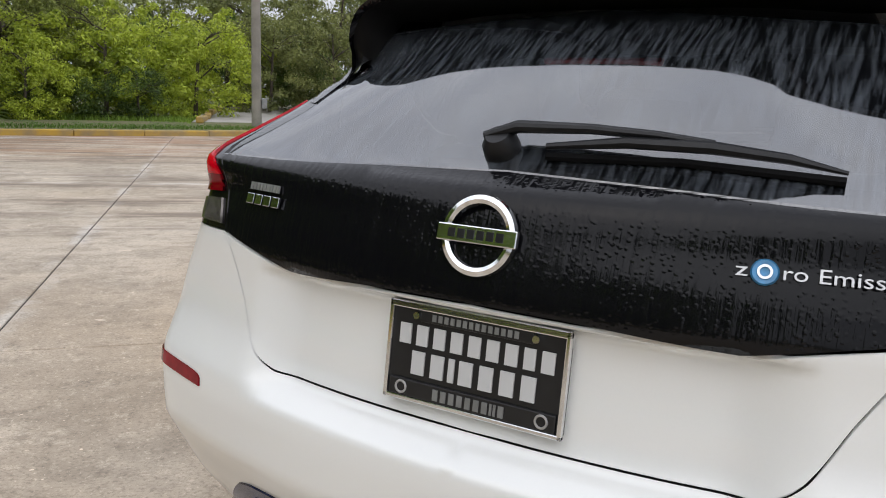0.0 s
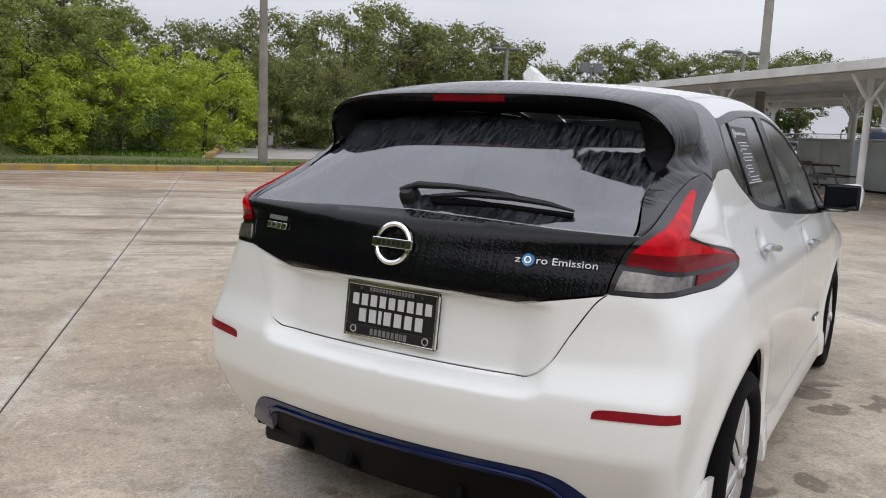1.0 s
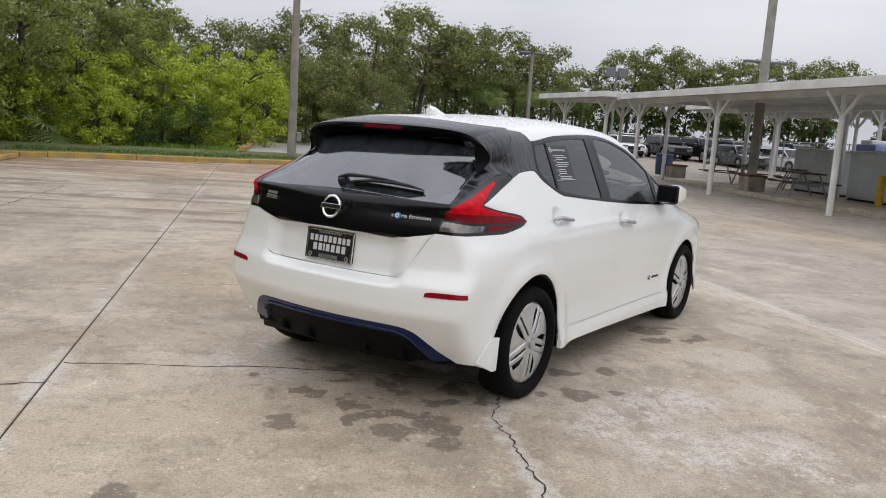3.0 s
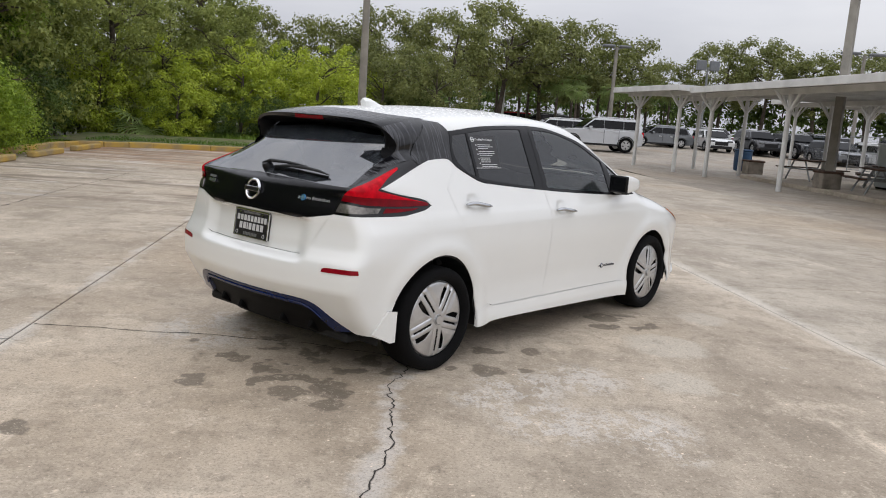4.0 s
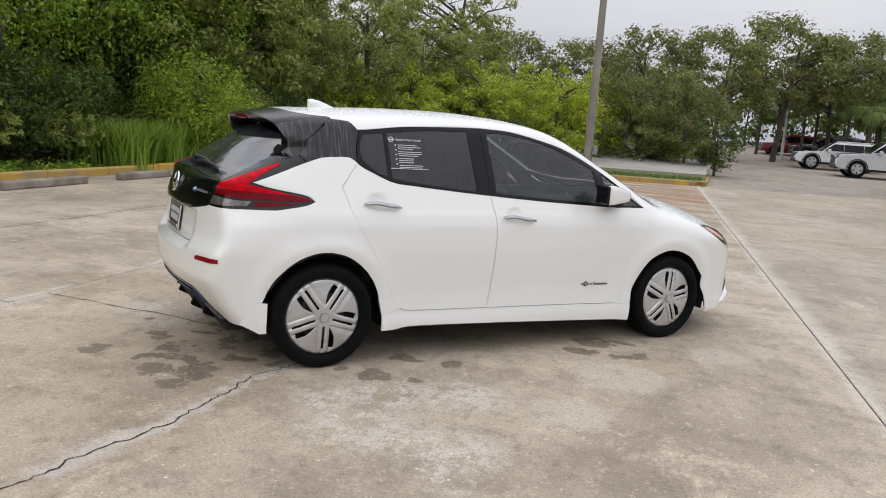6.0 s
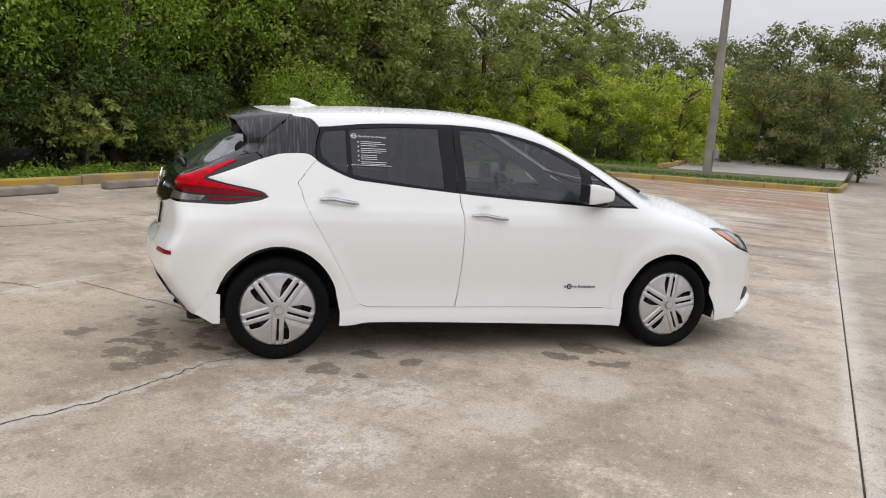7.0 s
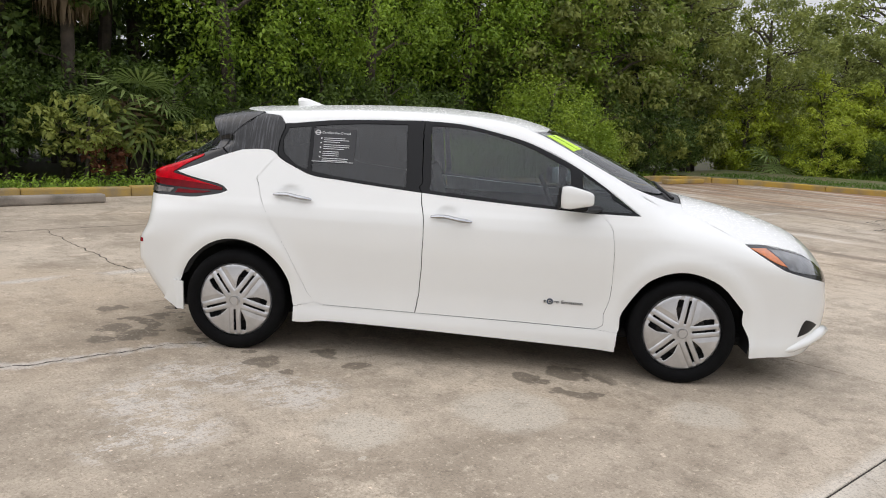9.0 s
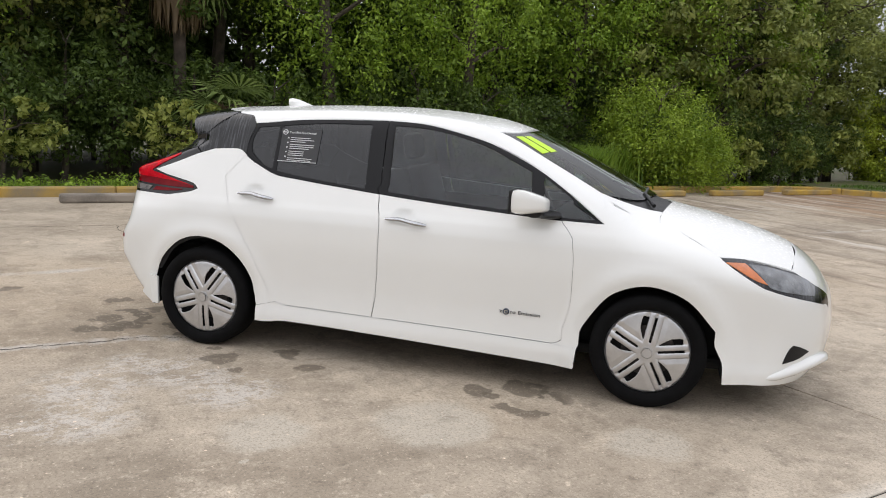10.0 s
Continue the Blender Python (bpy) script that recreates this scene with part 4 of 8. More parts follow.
ARCH_F2 = [(3.034, 0.464), (3.08, 0.306), (3.094, 0.187)]
ROOF_LINE = [(0.238, 1.398), (0.584, 1.436), (1.09, 1.457), (1.313, 1.449), (1.536, 1.411), (1.765, 1.351), (1.998, 1.249), (2.225, 1.111), (2.415, 0.974)]
# lines of the tail, as (x, z)
GATE_FOOT = [(0.603, 0.927), (0.576, 0.896), (0.529, 0.807), (0.498, 0.748), (0.474, 0.718), (0.444, 0.697), (0.405, 0.686), (0.30, 0.684), (0.0, 0.686)]
BLACK_FOOT = [(0.0, 0.896), (0.158, 0.893), (0.288, 0.886), (0.386, 0.881)]
BLACK_FOOT2 = [(0.386, 0.881), (0.50, 0.904), (0.603, 0.927)]
GLASS_FOOT = [(0.0, 1.092), (0.229, 1.086), (0.443, 1.078), (0.632, 1.074)]
BLUE_TOP = [(0.0, 0.446), (0.18, 0.446), (0.36, 0.446), (0.46, 0.443), (0.513, 0.433), (0.551, 0.410), (0.594, 0.368), (0.635, 0.324), (0.682, 0.284)]
BLUE_LOW = [(0.0, 0.404), (0.18, 0.403), (0.36, 0.401), (0.45, 0.396), (0.505, 0.372), (0.538, 0.325), (0.565, 0.284), (0.585, 0.262)]
LAMP_LOW = [(0.605, -0.615, 0.926), (0.65, -0.583, 0.925), (0.77, -0.321, 0.924), (0.79, -0.264, 0.928), (0.82, -0.123, 0.956), (0.825, -0.066, 0.979)]
LAMP_UP = [(0.825, -0.066, 0.979), (0.806, -0.125, 1.014), (0.738, -0.30, 1.046), (0.704, -0.375, 1.074)]
LAMP_IN = [(0.605, -0.615, 0.926), (0.617, -0.583, 0.998), (0.637, -0.547, 1.062), (0.67, -0.37, 1.147), (0.692, -0.215, 1.211), (0.71, -0.14, 1.231)]
WHITE_TOP = [(0.704, -0.375, 1.074), (0.714, -0.316, 1.10), (0.728, -0.219, 1.145), (0.735, -0.123, 1.187), (0.727, -0.059, 1.209), (0.721, -0.01, 1.225)]
WHITE_TOP2 = [(0.721, -0.01, 1.225), (0.719, 0.08, 1.233), (0.717, 0.165, 1.232), (0.728, 0.215, 1.202)]
GATE_SIDE = [(0.71, -0.14, 1.231), (0.69, -0.095, 1.322), (0.65, 0.005, 1.405)]
SEAM = [(-0.279, 0.930), (-0.30, 0.70), (-0.335, 0.470)]
HEAD_LOW = [(3.021, 0.847), (3.102, 0.793), (3.249, 0.712)]
HEAD_LOW2 = [(3.249, 0.712), (3.34, 0.684), (3.506, 0.638), (3.60, 0.60)]
NOSE_SEAM = [(3.034, 0.464), (3.06, 0.494), (3.182, 0.556), (3.271, 0.653), (3.249, 0.712)]
# lines of the top, as (x, y)
HOOD_CUT = [(0.60, 2.70), (0.645, 2.808), (0.744, 2.957), (0.783, 3.021)]
HOOD_HEAD = [(0.783, 3.021), (0.70, 3.166), (0.591, 3.415)]
SCREEN_SIDE = [(0.544, 1.761), (0.572, 1.98), (0.60, 2.19), (0.625, 2.368)]
COWL_SIDE = [(0.424, 2.711), (0.492, 2.62), (0.586, 2.458), (0.625, 2.368)]


def T(*pts):
    return unroll(from_above(np.array(pts, float)))


def rev(a):
    return a[::-1]


ROOF_X, ROOF_BACK = 0.545, 0.05
rail_top = [(ROOF_X, y) for y in (1.761, 1.4, 1.0, 0.6, 0.3, ROOF_BACK)]
sides = (("right", False), ("left", True))

rear_bumper = sheet("rear_bumper", ring(rev(R(*GATE_FOOT)), P(*LAMP_LOW[:3], (0.772, -0.279, 0.926)), S(*SEAM), S(*ARCH_R2), S((-0.376, 0.232), (-0.42, 0.248), (-0.46, 0.264)),
                                        np.vstack([P((0.72, -0.52, 0.270)), rev(R(*BLUE_TOP))]), R((0.0, 0.446), (0.0, 0.686))), PAINT, car, "white painted bumper with red reflectors", half=True, step=0.022, gap=0)
blue_trim = sheet("blue_trim", ring(R(*BLUE_TOP), R((0.682, 0.284), (0.585, 0.262)), rev(R(*BLUE_LOW)), R((0.0, 0.404), (0.0, 0.446))), BLUE, car, "dark metallic blue strip", half=True, lift=0.004, thick=0.03, step=0.012, gap=0.001)
b = bmesh.new()
ridge = rolled(R(*[(x, z + 0.019) for x, z in BLUE_LOW[:6]]))
ridge = [tuple(p) for p in ridge + slope(ridge) * 0.005]
tube(b, [(-x, y, z) for x, y, z in ridge[:0:-1]] + ridge, 0.006, 8, 0.8)
part("trim_ridge", b, BLUE, blue_trim, "raised ridge along the strip", smooth=True)
diffuser = sheet("diffuser", ring(R(*[(x, z - 0.004) for x, z in BLUE_LOW]), R((0.585, 0.258), (0.50, 0.235), (0.40, 0.205), (0.0, 0.205)), R((0.0, 0.205), (0.0, 0.400))), UNDER_BLACK, car,
                 "black plastic lower bumper", half=True, lift=-0.016, thick=0.02)
for x in (-0.42, -0.2, 0.2, 0.42):
    b = boxed(-0.014, 0.014, -0.05, 0.05, -0.045, 0.055, 0.012)
    part("diffuser_fin", b, UNDER_BLACK, car, m=pose(x, -0.575 + 0.2 * x * x, 0.275, -26))
tailgate = sheet("tailgate", ring(R(*BLACK_FOOT), R(*BLACK_FOOT2), R(*GATE_FOOT), R((0.0, 0.686), (0.0, 0.896))), PAINT, car, "white lower tailgate panel with a recess for the plate", half=True, step=0.018, gap=0.0035)
gate_black = sheet("tailgate_band", ring(R(*GLASS_FOOT), rev(P(*LAMP_IN[:3])), rev(R(*BLACK_FOOT2)), rev(R(*BLACK_FOOT)), R((0.0, 0.896), (0.0, 1.092))), BLACK_TAIL, car,
                   "glossy black tailgate band with rain streaks", half=True, step=0.022)
rear_glass = sheet("rear_window", ring(R(*GLASS_FOOT), P((0.632, -0.537, 1.076), (0.61, -0.377, 1.163), (0.594, -0.201, 1.25), (0.53, -0.10, 1.33)), R((0.51, 1.345), (0.0, 1.385)), R((0.0, 1.385), (0.0, 1.092))),
                   PANE_REAR, car, "dark rear window wet with rain", half=True, gap=0.001, thick=0.004)
roof = sheet("roof", ring([(0.0, 0.01), (0.40, 0.015), (ROOF_X, ROOF_BACK)], rev(rail_top), [(ROOF_X, 1.761), (0.345, 1.85), (0.0, 1.885)], [(0.0, 1.885), (0.0, 0.01)]), WET_PAINT, car, "white roof beaded with rain",
             half=True, above=True, gap=0.0015, step=0.04)
windscreen = sheet("windscreen", ring([(0.0, 1.90), (0.345, 1.865), (0.535, 1.78)], [(0.538, 1.765), (0.568, 1.98), (0.596, 2.19), (0.619, 2.362)], [(0.619, 2.362), (0.54, 2.47), (0.36, 2.60), (0.0, 2.67)], [(0.0, 2.67), (0.0, 1.90)]),
                   PANE_WIND, car, "windscreen with a bright sticker", half=True, above=True, step=0.05, thick=0.004)
cowl = sheet("cowl", ring([(0.0, 2.67), (0.36, 2.60), (0.54, 2.47), (0.619, 2.362)], rev(COWL_SIDE), [(0.424, 2.711), (0.264, 2.735), (0.0, 2.77)], [(0.0, 2.77), (0.0, 2.67)]), TRIM, car,
             "black plastic wiper cowl", half=True, above=True, lift=-0.012, step=0.03)
hood = sheet("bonnet", ring([(0.0, 2.77), (0.264, 2.735), (0.424, 2.711), (0.51, 2.70), (0.60, 2.70)], HOOD_CUT, HOOD_HEAD, [(0.591, 3.405), (0.369, 3.445), (0.0, 3.47)], [(0.0, 3.47), (0.0, 2.88)]), WET_PAINT, car, "white bonnet beaded with rain",
             half=True, above=True, step=0.04)

for name, flip in sides:
    sheet("wing_top", ring(COWL_SIDE, [(0.625, 2.368), (0.645, 2.43), (0.65, 2.55), (0.60, 2.70)], [(0.60, 2.70), (0.51, 2.70), (0.424, 2.711)]), PAINT, car, above=True, flip=flip, gap=0.0004, step=0.025)
    quarter = sheet("quarter_panel", ring(S(*DOOR_BACK), S((0.495, 0.335), (0.42, 0.315), (0.368, 0.302)), S(*ARCH_R), rev(S(*SEAM)), P((0.772, -0.279, 0.926), *LAMP_LOW[3:]), P(*LAMP_UP), P(*WHITE_TOP), P(*WHITE_TOP2)),
                    PAINT, car, flip=flip, step=0.026, gap=0)
    rear_door = sheet("rear_door", ring(S(*DOOR_BACK), S(*DOOR_FOOT), rev(S(*SPLIT)), S(*BELT_A)), PAINT, car, "white rear door", flip=flip, gap=0.0024, step=0.02)
    front_door = sheet("front_door", ring(S(*SPLIT), S(*FRONT_FOOT), S(*DOOR_NOSE), S(*BELT_B)), PAINT, car, "white front door", flip=flip, gap=0.0024, step=0.02)
    fender = sheet("front_wing", ring(rev(S(*DOOR_NOSE)), S((2.185, 0.291), (2.26, 0.286), (2.325, 0.285)), S(*ARCH_F), S(*NOSE_SEAM), rev(S(*HEAD_LOW)), rev(T(*HOOD_CUT)), T((0.60, 2.70), (0.65, 2.55), (0.645, 2.43), (0.625, 2.368)),
                                      np.vstack([T((0.625, 2.368)), S((2.415, 0.974))]), S(*BELT_C)), PAINT, car, flip=flip, gap=0)
    sill = sheet("sill", ring(S((0.368, 0.302), (0.42, 0.315), (0.495, 0.335)), S(*DOOR_FOOT), S(*FRONT_FOOT), S((2.185, 0.291), (2.26, 0.286), (2.325, 0.285)), S((2.325, 0.285), (2.315, 0.165)),
                              S((2.315, 0.165), (1.945, 0.181), (1.178, 0.207), (0.602, 0.22), (0.464, 0.207), (0.367, 0.206)), S((0.367, 0.206), (0.368, 0.302))), PAINT, car, flip=flip, lift=0.004, thick=0.03)
    lamp = sheet("tail_lamp", ring(P(*LAMP_LOW), P(*LAMP_UP), P(*WHITE_TOP[:4], (0.728, -0.10, 1.20)), P((0.728, -0.10, 1.20), (0.71, -0.14, 1.231)), rev(P(*LAMP_IN))), LAMP_BLACK, car, "boomerang tail lamp in a black surround",
                 flip=flip, gap=0.0025, step=0.018)
    low = [(0.638, -0.585, 1.000), (0.70, -0.575, 0.996), (0.745, -0.49, 0.984), (0.775, -0.38, 0.978), (0.80, -0.24, 0.976), (0.815, -0.10, 0.978)]
    split = [(0.644, -0.571, 1.034), (0.70, -0.535, 1.031), (0.745, -0.46, 1.024), (0.775, -0.37, 1.018), (0.80, -0.22, 1.007), (0.815, -0.10, 0.992)]
    elbow = [(0.746, -0.43, 1.062), (0.733, -0.41, 1.076), (0.718, -0.345, 1.118), (0.715, -0.255, 1.172)]
    sheet("red_lens", ring(P(*split), P((0.815, -0.10, 0.992), (0.79, -0.22, 1.016), (0.765, -0.35, 1.044), (0.746, -0.43, 1.062)), P(*elbow), P((0.712, -0.252, 1.178), (0.700, -0.275, 1.174), (0.66, -0.50, 1.074), (0.644, -0.571, 1.034))), RED, lamp,
          "bright red boomerang lens", flip=flip, gap=0.0004, lift=0.005, step=0.014)
    sheet("lower_lens", ring(P(*low), P((0.815, -0.10, 0.978), (0.815, -0.10, 0.992)), rev(P(*split)), P((0.644, -0.571, 1.034), (0.638, -0.585, 1.000))), DKRED, lamp, "darker red lower lens with ribs", flip=flip, gap=0.0004, lift=0.005, step=0.012)
    sheet("clear_lens", ring(P((0.637, -0.592, 0.988), (0.70, -0.58, 0.984), (0.745, -0.49, 0.973), (0.765, -0.42, 0.969)), P((0.765, -0.42, 0.969), (0.760, -0.44, 0.940)), P((0.760, -0.44, 0.940), (0.70, -0.565, 0.938), (0.622, -0.608, 0.938)),
                             P((0.622, -0.608, 0.938), (0.637, -0.592, 0.988))), CLEARL, lamp, "clear reversing lamp lens", flip=flip, gap=0.001, lift=0.005, step=0.012)
    sheet("corner_lens", ring(P((0.772, -0.39, 0.968), (0.79, -0.29, 0.966), (0.808, -0.17, 0.967)), P((0.808, -0.17, 0.967), (0.800, -0.22, 0.953)), P((0.800, -0.22, 0.953), (0.785, -0.31, 0.945), (0.768, -0.41, 0.941)),
                              P((0.768, -0.41, 0.941), (0.772, -0.39, 0.968))), DKRED, lamp, "dull red side lens", flip=flip, gap=0.001, lift=0.004, step=0.012)
    pillar = sheet("black_pillar", ring(P((0.728, -0.10, 1.20), (0.727, -0.059, 1.209), (0.721, -0.01, 1.225)), P(*WHITE_TOP2), S((0.215, 1.202), (0.217, 1.30), (0.238, 1.398)), T((0.60, 0.19), (0.588, 0.13), (0.575, 0.06)),
                                        rev(P(*GATE_SIDE)), P((0.71, -0.14, 1.231), (0.728, -0.10, 1.20))), BLACK, car, "glossy black rear pillar trim", flip=flip, gap=0.002, step=0.022)
    frame_side = sheet("tailgate_pillar", ring(P((0.634, -0.545, 1.068), *LAMP_IN[3:]), P(*GATE_SIDE), T((0.60, 0.01), (0.50, 0.01)), P((0.53, -0.10, 1.33), (0.594, -0.201, 1.25), (0.61, -0.377, 1.163), (0.634, -0.545, 1.068))), BLACK, car,
                       "glossy black tailgate pillar", flip=flip, gap=0.002, step=0.022)
    inner_line = from_above(np.array(rev(SCREEN_SIDE) + [(ROOF_X, y) for y in (1.55, 1.2, 0.8, 0.4, 0.2, 0.07)]))
    roof_side = np.vstack([on_side(*np.array(rev(ROOF_LINE)).T), from_above(np.array([(0.60, 0.19), (0.588, 0.13), (0.572, 0.085)]))])
    loft("roof_rail", inner_line, roof_side, PAINT, car, "white roof edge and windscreen pillar", flip=flip)
    # window frames with their panes
    q_pane = ring(S((0.262, 1.372), (0.398, 1.388)), S((0.398, 1.388), (0.405, 1.132)), S((0.405, 1.132), (0.34, 1.155), (0.275, 1.203)), S((0.275, 1.203), (0.248, 1.235), (0.262, 1.372)))
    r_pane = ring(S((0.428, 1.392), (0.70, 1.418), (0.991, 1.428)), S((0.991, 1.428), (1.021, 1.058)), S((1.021, 1.058), (0.613, 1.098), (0.435, 1.124)), S((0.435, 1.124), (0.428, 1.392)))
    f_pane = ring(S((1.141, 1.43), (1.347, 1.422), (1.534, 1.389), (1.76, 1.322), (1.985, 1.222)), S((1.985, 1.222), (2.01, 0.998)), S((2.01, 0.998), (1.512, 1.027), (1.173, 1.05)), S((1.173, 1.05), (1.141, 1.43)))
    t_pane = ring(S((2.065, 1.198), (2.222, 1.095), (2.375, 0.99)), S((2.375, 0.99), (2.20, 0.99), (2.09, 1.01)), S((2.09, 1.01), (2.06, 1.06), (2.065, 1.198)))
    frame_a = sheet("window_frame", ring(S((0.238, 1.398), (0.584, 1.436), (1.093, 1.456)), S((1.093, 1.456), (1.118, 1.034)), S(*BELT_A), S((0.215, 1.202), (0.217, 1.30), (0.238, 1.398))), FRAME, rear_door, "black window frame",
                    holes=(q_pane, r_pane), flip=flip, gap=0.0015, step=0.02)
    frame_b = sheet("window_frame", ring(S((1.093, 1.456), (1.313, 1.448), (1.536, 1.41), (1.765, 1.35), (1.998, 1.248), (2.225, 1.11), (2.412, 0.976)), S(*BELT_C), S(*BELT_B), S((1.118, 1.034), (1.093, 1.456))), FRAME, front_door,
                    "black window frame", holes=(f_pane, t_pane), flip=flip, gap=0.0015, step=0.02)
    sheet("window_pane", q_pane, PANE_BACK, rear_door, "dark quarter pane", flip=flip, gap=0, lift=-0.005, thick=0.003)
    sheet("window_pane", r_pane, PANE_BACK, rear_door, "dark privacy glass with rain streaks", flip=flip, gap=0, lift=-0.005, thick=0.003)
    sheet("window_pane", f_pane, PANE_FRONT, front_door, "lightly tinted glass with rain streaks", flip=flip, gap=0, lift=-0.005, thick=0.003)
    sheet("window_pane", t_pane, PANE_FRONT, fender, "small triangular pane", flip=flip, gap=0, lift=-0.005, thick=0.003)
    # head lamp
    head = sheet("head_lamp", ring(S(*HEAD_LOW), S(*HEAD_LOW2), P((0.47, 3.60, 0.60), (0.42, 3.64, 0.572)), P((0.42, 3.64, 0.572), (0.40, 3.625, 0.646), (0.526, 3.524, 0.715), (0.591, 3.415, 0.778)), rev(T(*HOOD_HEAD))), BLACK, car,
                 "swept-back head lamp", flip=flip, gap=0.002, step=0.02)
    sheet("amber_lens", ring(P((0.80, 3.05, 0.826), (0.735, 3.14, 0.822)), P((0.735, 3.14, 0.822), (0.80, 3.262, 0.728)), P((0.80, 3.262, 0.728), (0.823, 3.20, 0.75), (0.81, 3.10, 0.80), (0.80, 3.05, 0.826))), AMBER, head, "amber marker lens", flip=flip, gap=0.001, lift=0.005, step=0.016)
    sheet("lens", ring(P((0.728, 3.155, 0.818), (0.67, 3.26, 0.80), (0.575, 3.42, 0.748), (0.53, 3.50, 0.70)), P((0.53, 3.50, 0.70), (0.60, 3.50, 0.658)), P((0.60, 3.50, 0.658), (0.78, 3.34, 0.696), (0.805, 3.275, 0.716)), P((0.805, 3.275, 0.716), (0.728, 3.155, 0.818))),
          HEADL, head, "clear head lamp lens", flip=flip, gap=0.001, lift=0.005, step=0.016)
front_bumper = sheet("front_bumper", ring(rev(S(*ARCH_F2)), S(*NOSE_SEAM), S(*HEAD_LOW2), P((0.47, 3.60, 0.60), (0.42, 3.64, 0.572)), P((0.42, 3.64, 0.572), (0.40, 3.625, 0.646), (0.526, 3.524, 0.715), (0.591, 3.405, 0.778)),
                                          T((0.591, 3.405), (0.369, 3.445), (0.0, 3.47)), P((0.0, 3.47, 0.83), (0.0, 3.65, 0.65), (0.0, 3.70, 0.4), (0.0, 3.66, 0.20)), np.vstack([P((0.0, 3.66, 0.20), (0.427, 3.62, 0.20), (0.70, 3.42, 0.19)), S((3.223, 0.192), (3.094, 0.187))])),
                     PAINT, car, "white front bumper", half=True, gap=0.0005, step=0.03)

# air intake and lip of the front bumper
for sx in (1, -1):
    sheet("air_intake", ring(P((0.760, 3.39, 0.308), (0.726, 3.44, 0.407)), P((0.726, 3.44, 0.407), (0.69, 3.485, 0.392), (0.640, 3.532, 0.365)), P((0.640, 3.532, 0.365), (0.70, 3.465, 0.33), (0.760, 3.39, 0.308))), TRIM, car, "black lower air intake", flip=sx < 0, gap=0, lift=0.003, step=0.02)
    b = bmesh.new()
    tube(b, [(sx * 0.80, 3.25, 0.218), (sx * 0.762, 3.355, 0.240), (sx * 0.705, 3.445, 0.272), (sx * 0.615, 3.54, 0.300), (sx * 0.50, 3.62, 0.305), (sx * 0.36, 3.665, 0.29)], [0.012, 0.036, 0.046, 0.046, 0.040, 0.02], 14, 0.72)
    part("bumper_lip", b, PAINT, car, "white lip under the air intake", smooth=True)

# dark inner tub, wheel wells and floor
sheet("inner_shell", ring(S((-0.10, 0.93), (1.0, 0.93), (2.3, 0.93)), S((2.3, 0.93), (2.9, 0.82), (3.1, 0.70)), S((3.1, 0.70), (3.12, 0.40), (3.10, 0.22)),
                                S((3.10, 0.22), (3.05, 0.42), (2.90, 0.60), (2.70, 0.665), (2.50, 0.60), (2.36, 0.45), (2.33, 0.20)), S((2.33, 0.20), (1.2, 0.22), (0.38, 0.22)),
                                S((0.38, 0.22), (0.34, 0.45), (0.20, 0.61), (0.0, 0.675), (-0.20, 0.60), (-0.32, 0.45)), P((0.80, -0.45, 0.40), (0.70, -0.60, 0.45)), R((0.60, 0.46), (0.30, 0.44), (0.0, 0.44)), R((0.0, 0.44), (0.0, 0.90)),
                                R((0.0, 0.90), (0.30, 0.90), (0.58, 0.90)), P((0.60, -0.60, 0.90), (0.75, -0.35, 0.90), (0.81, -0.10, 0.93))), DARK, car, "black inner body shell", half=True, lift=-0.016, thick=0.004, step=0.05)
b = boxed(-0.66, 0.66, -0.52, 3.35, 0.20, 0.26, 0.02)
box(b, -0.80, 0.80, 0.45, 2.25, 0.19, 0.30, 0.02)
part("floor_pan", b, DARK, car)
for sx in (1, -1):
    for hub in (0.0, 2.70):
        b = bmesh.new()
        ringp = [((0.425 if hub == 0 else 0.40) * math.cos(q), 0.40 * math.sin(q)) for q in np.linspace(-0.25, math.pi + 0.25, 22)]
        lips = [min(0.838, on_side(hub + c, max(0.2, 0.30 + s))[0][0] - 0.014) for c, s in ringp]
        rows = [[b.verts.new((sx * x, hub + c, 0.30 + s)) for x, (c, s) in zip(xs_, ringp)] for xs_ in (lips, [0.58] * len(ringp))]
        for n in range(21):
            b.faces.new((rows[0][n], rows[0][n + 1], rows[1][n + 1], rows[1][n]))
        b.faces.new(rows[1])
        part("wheel_well", b, DARK, car, "black wheel arch liner")

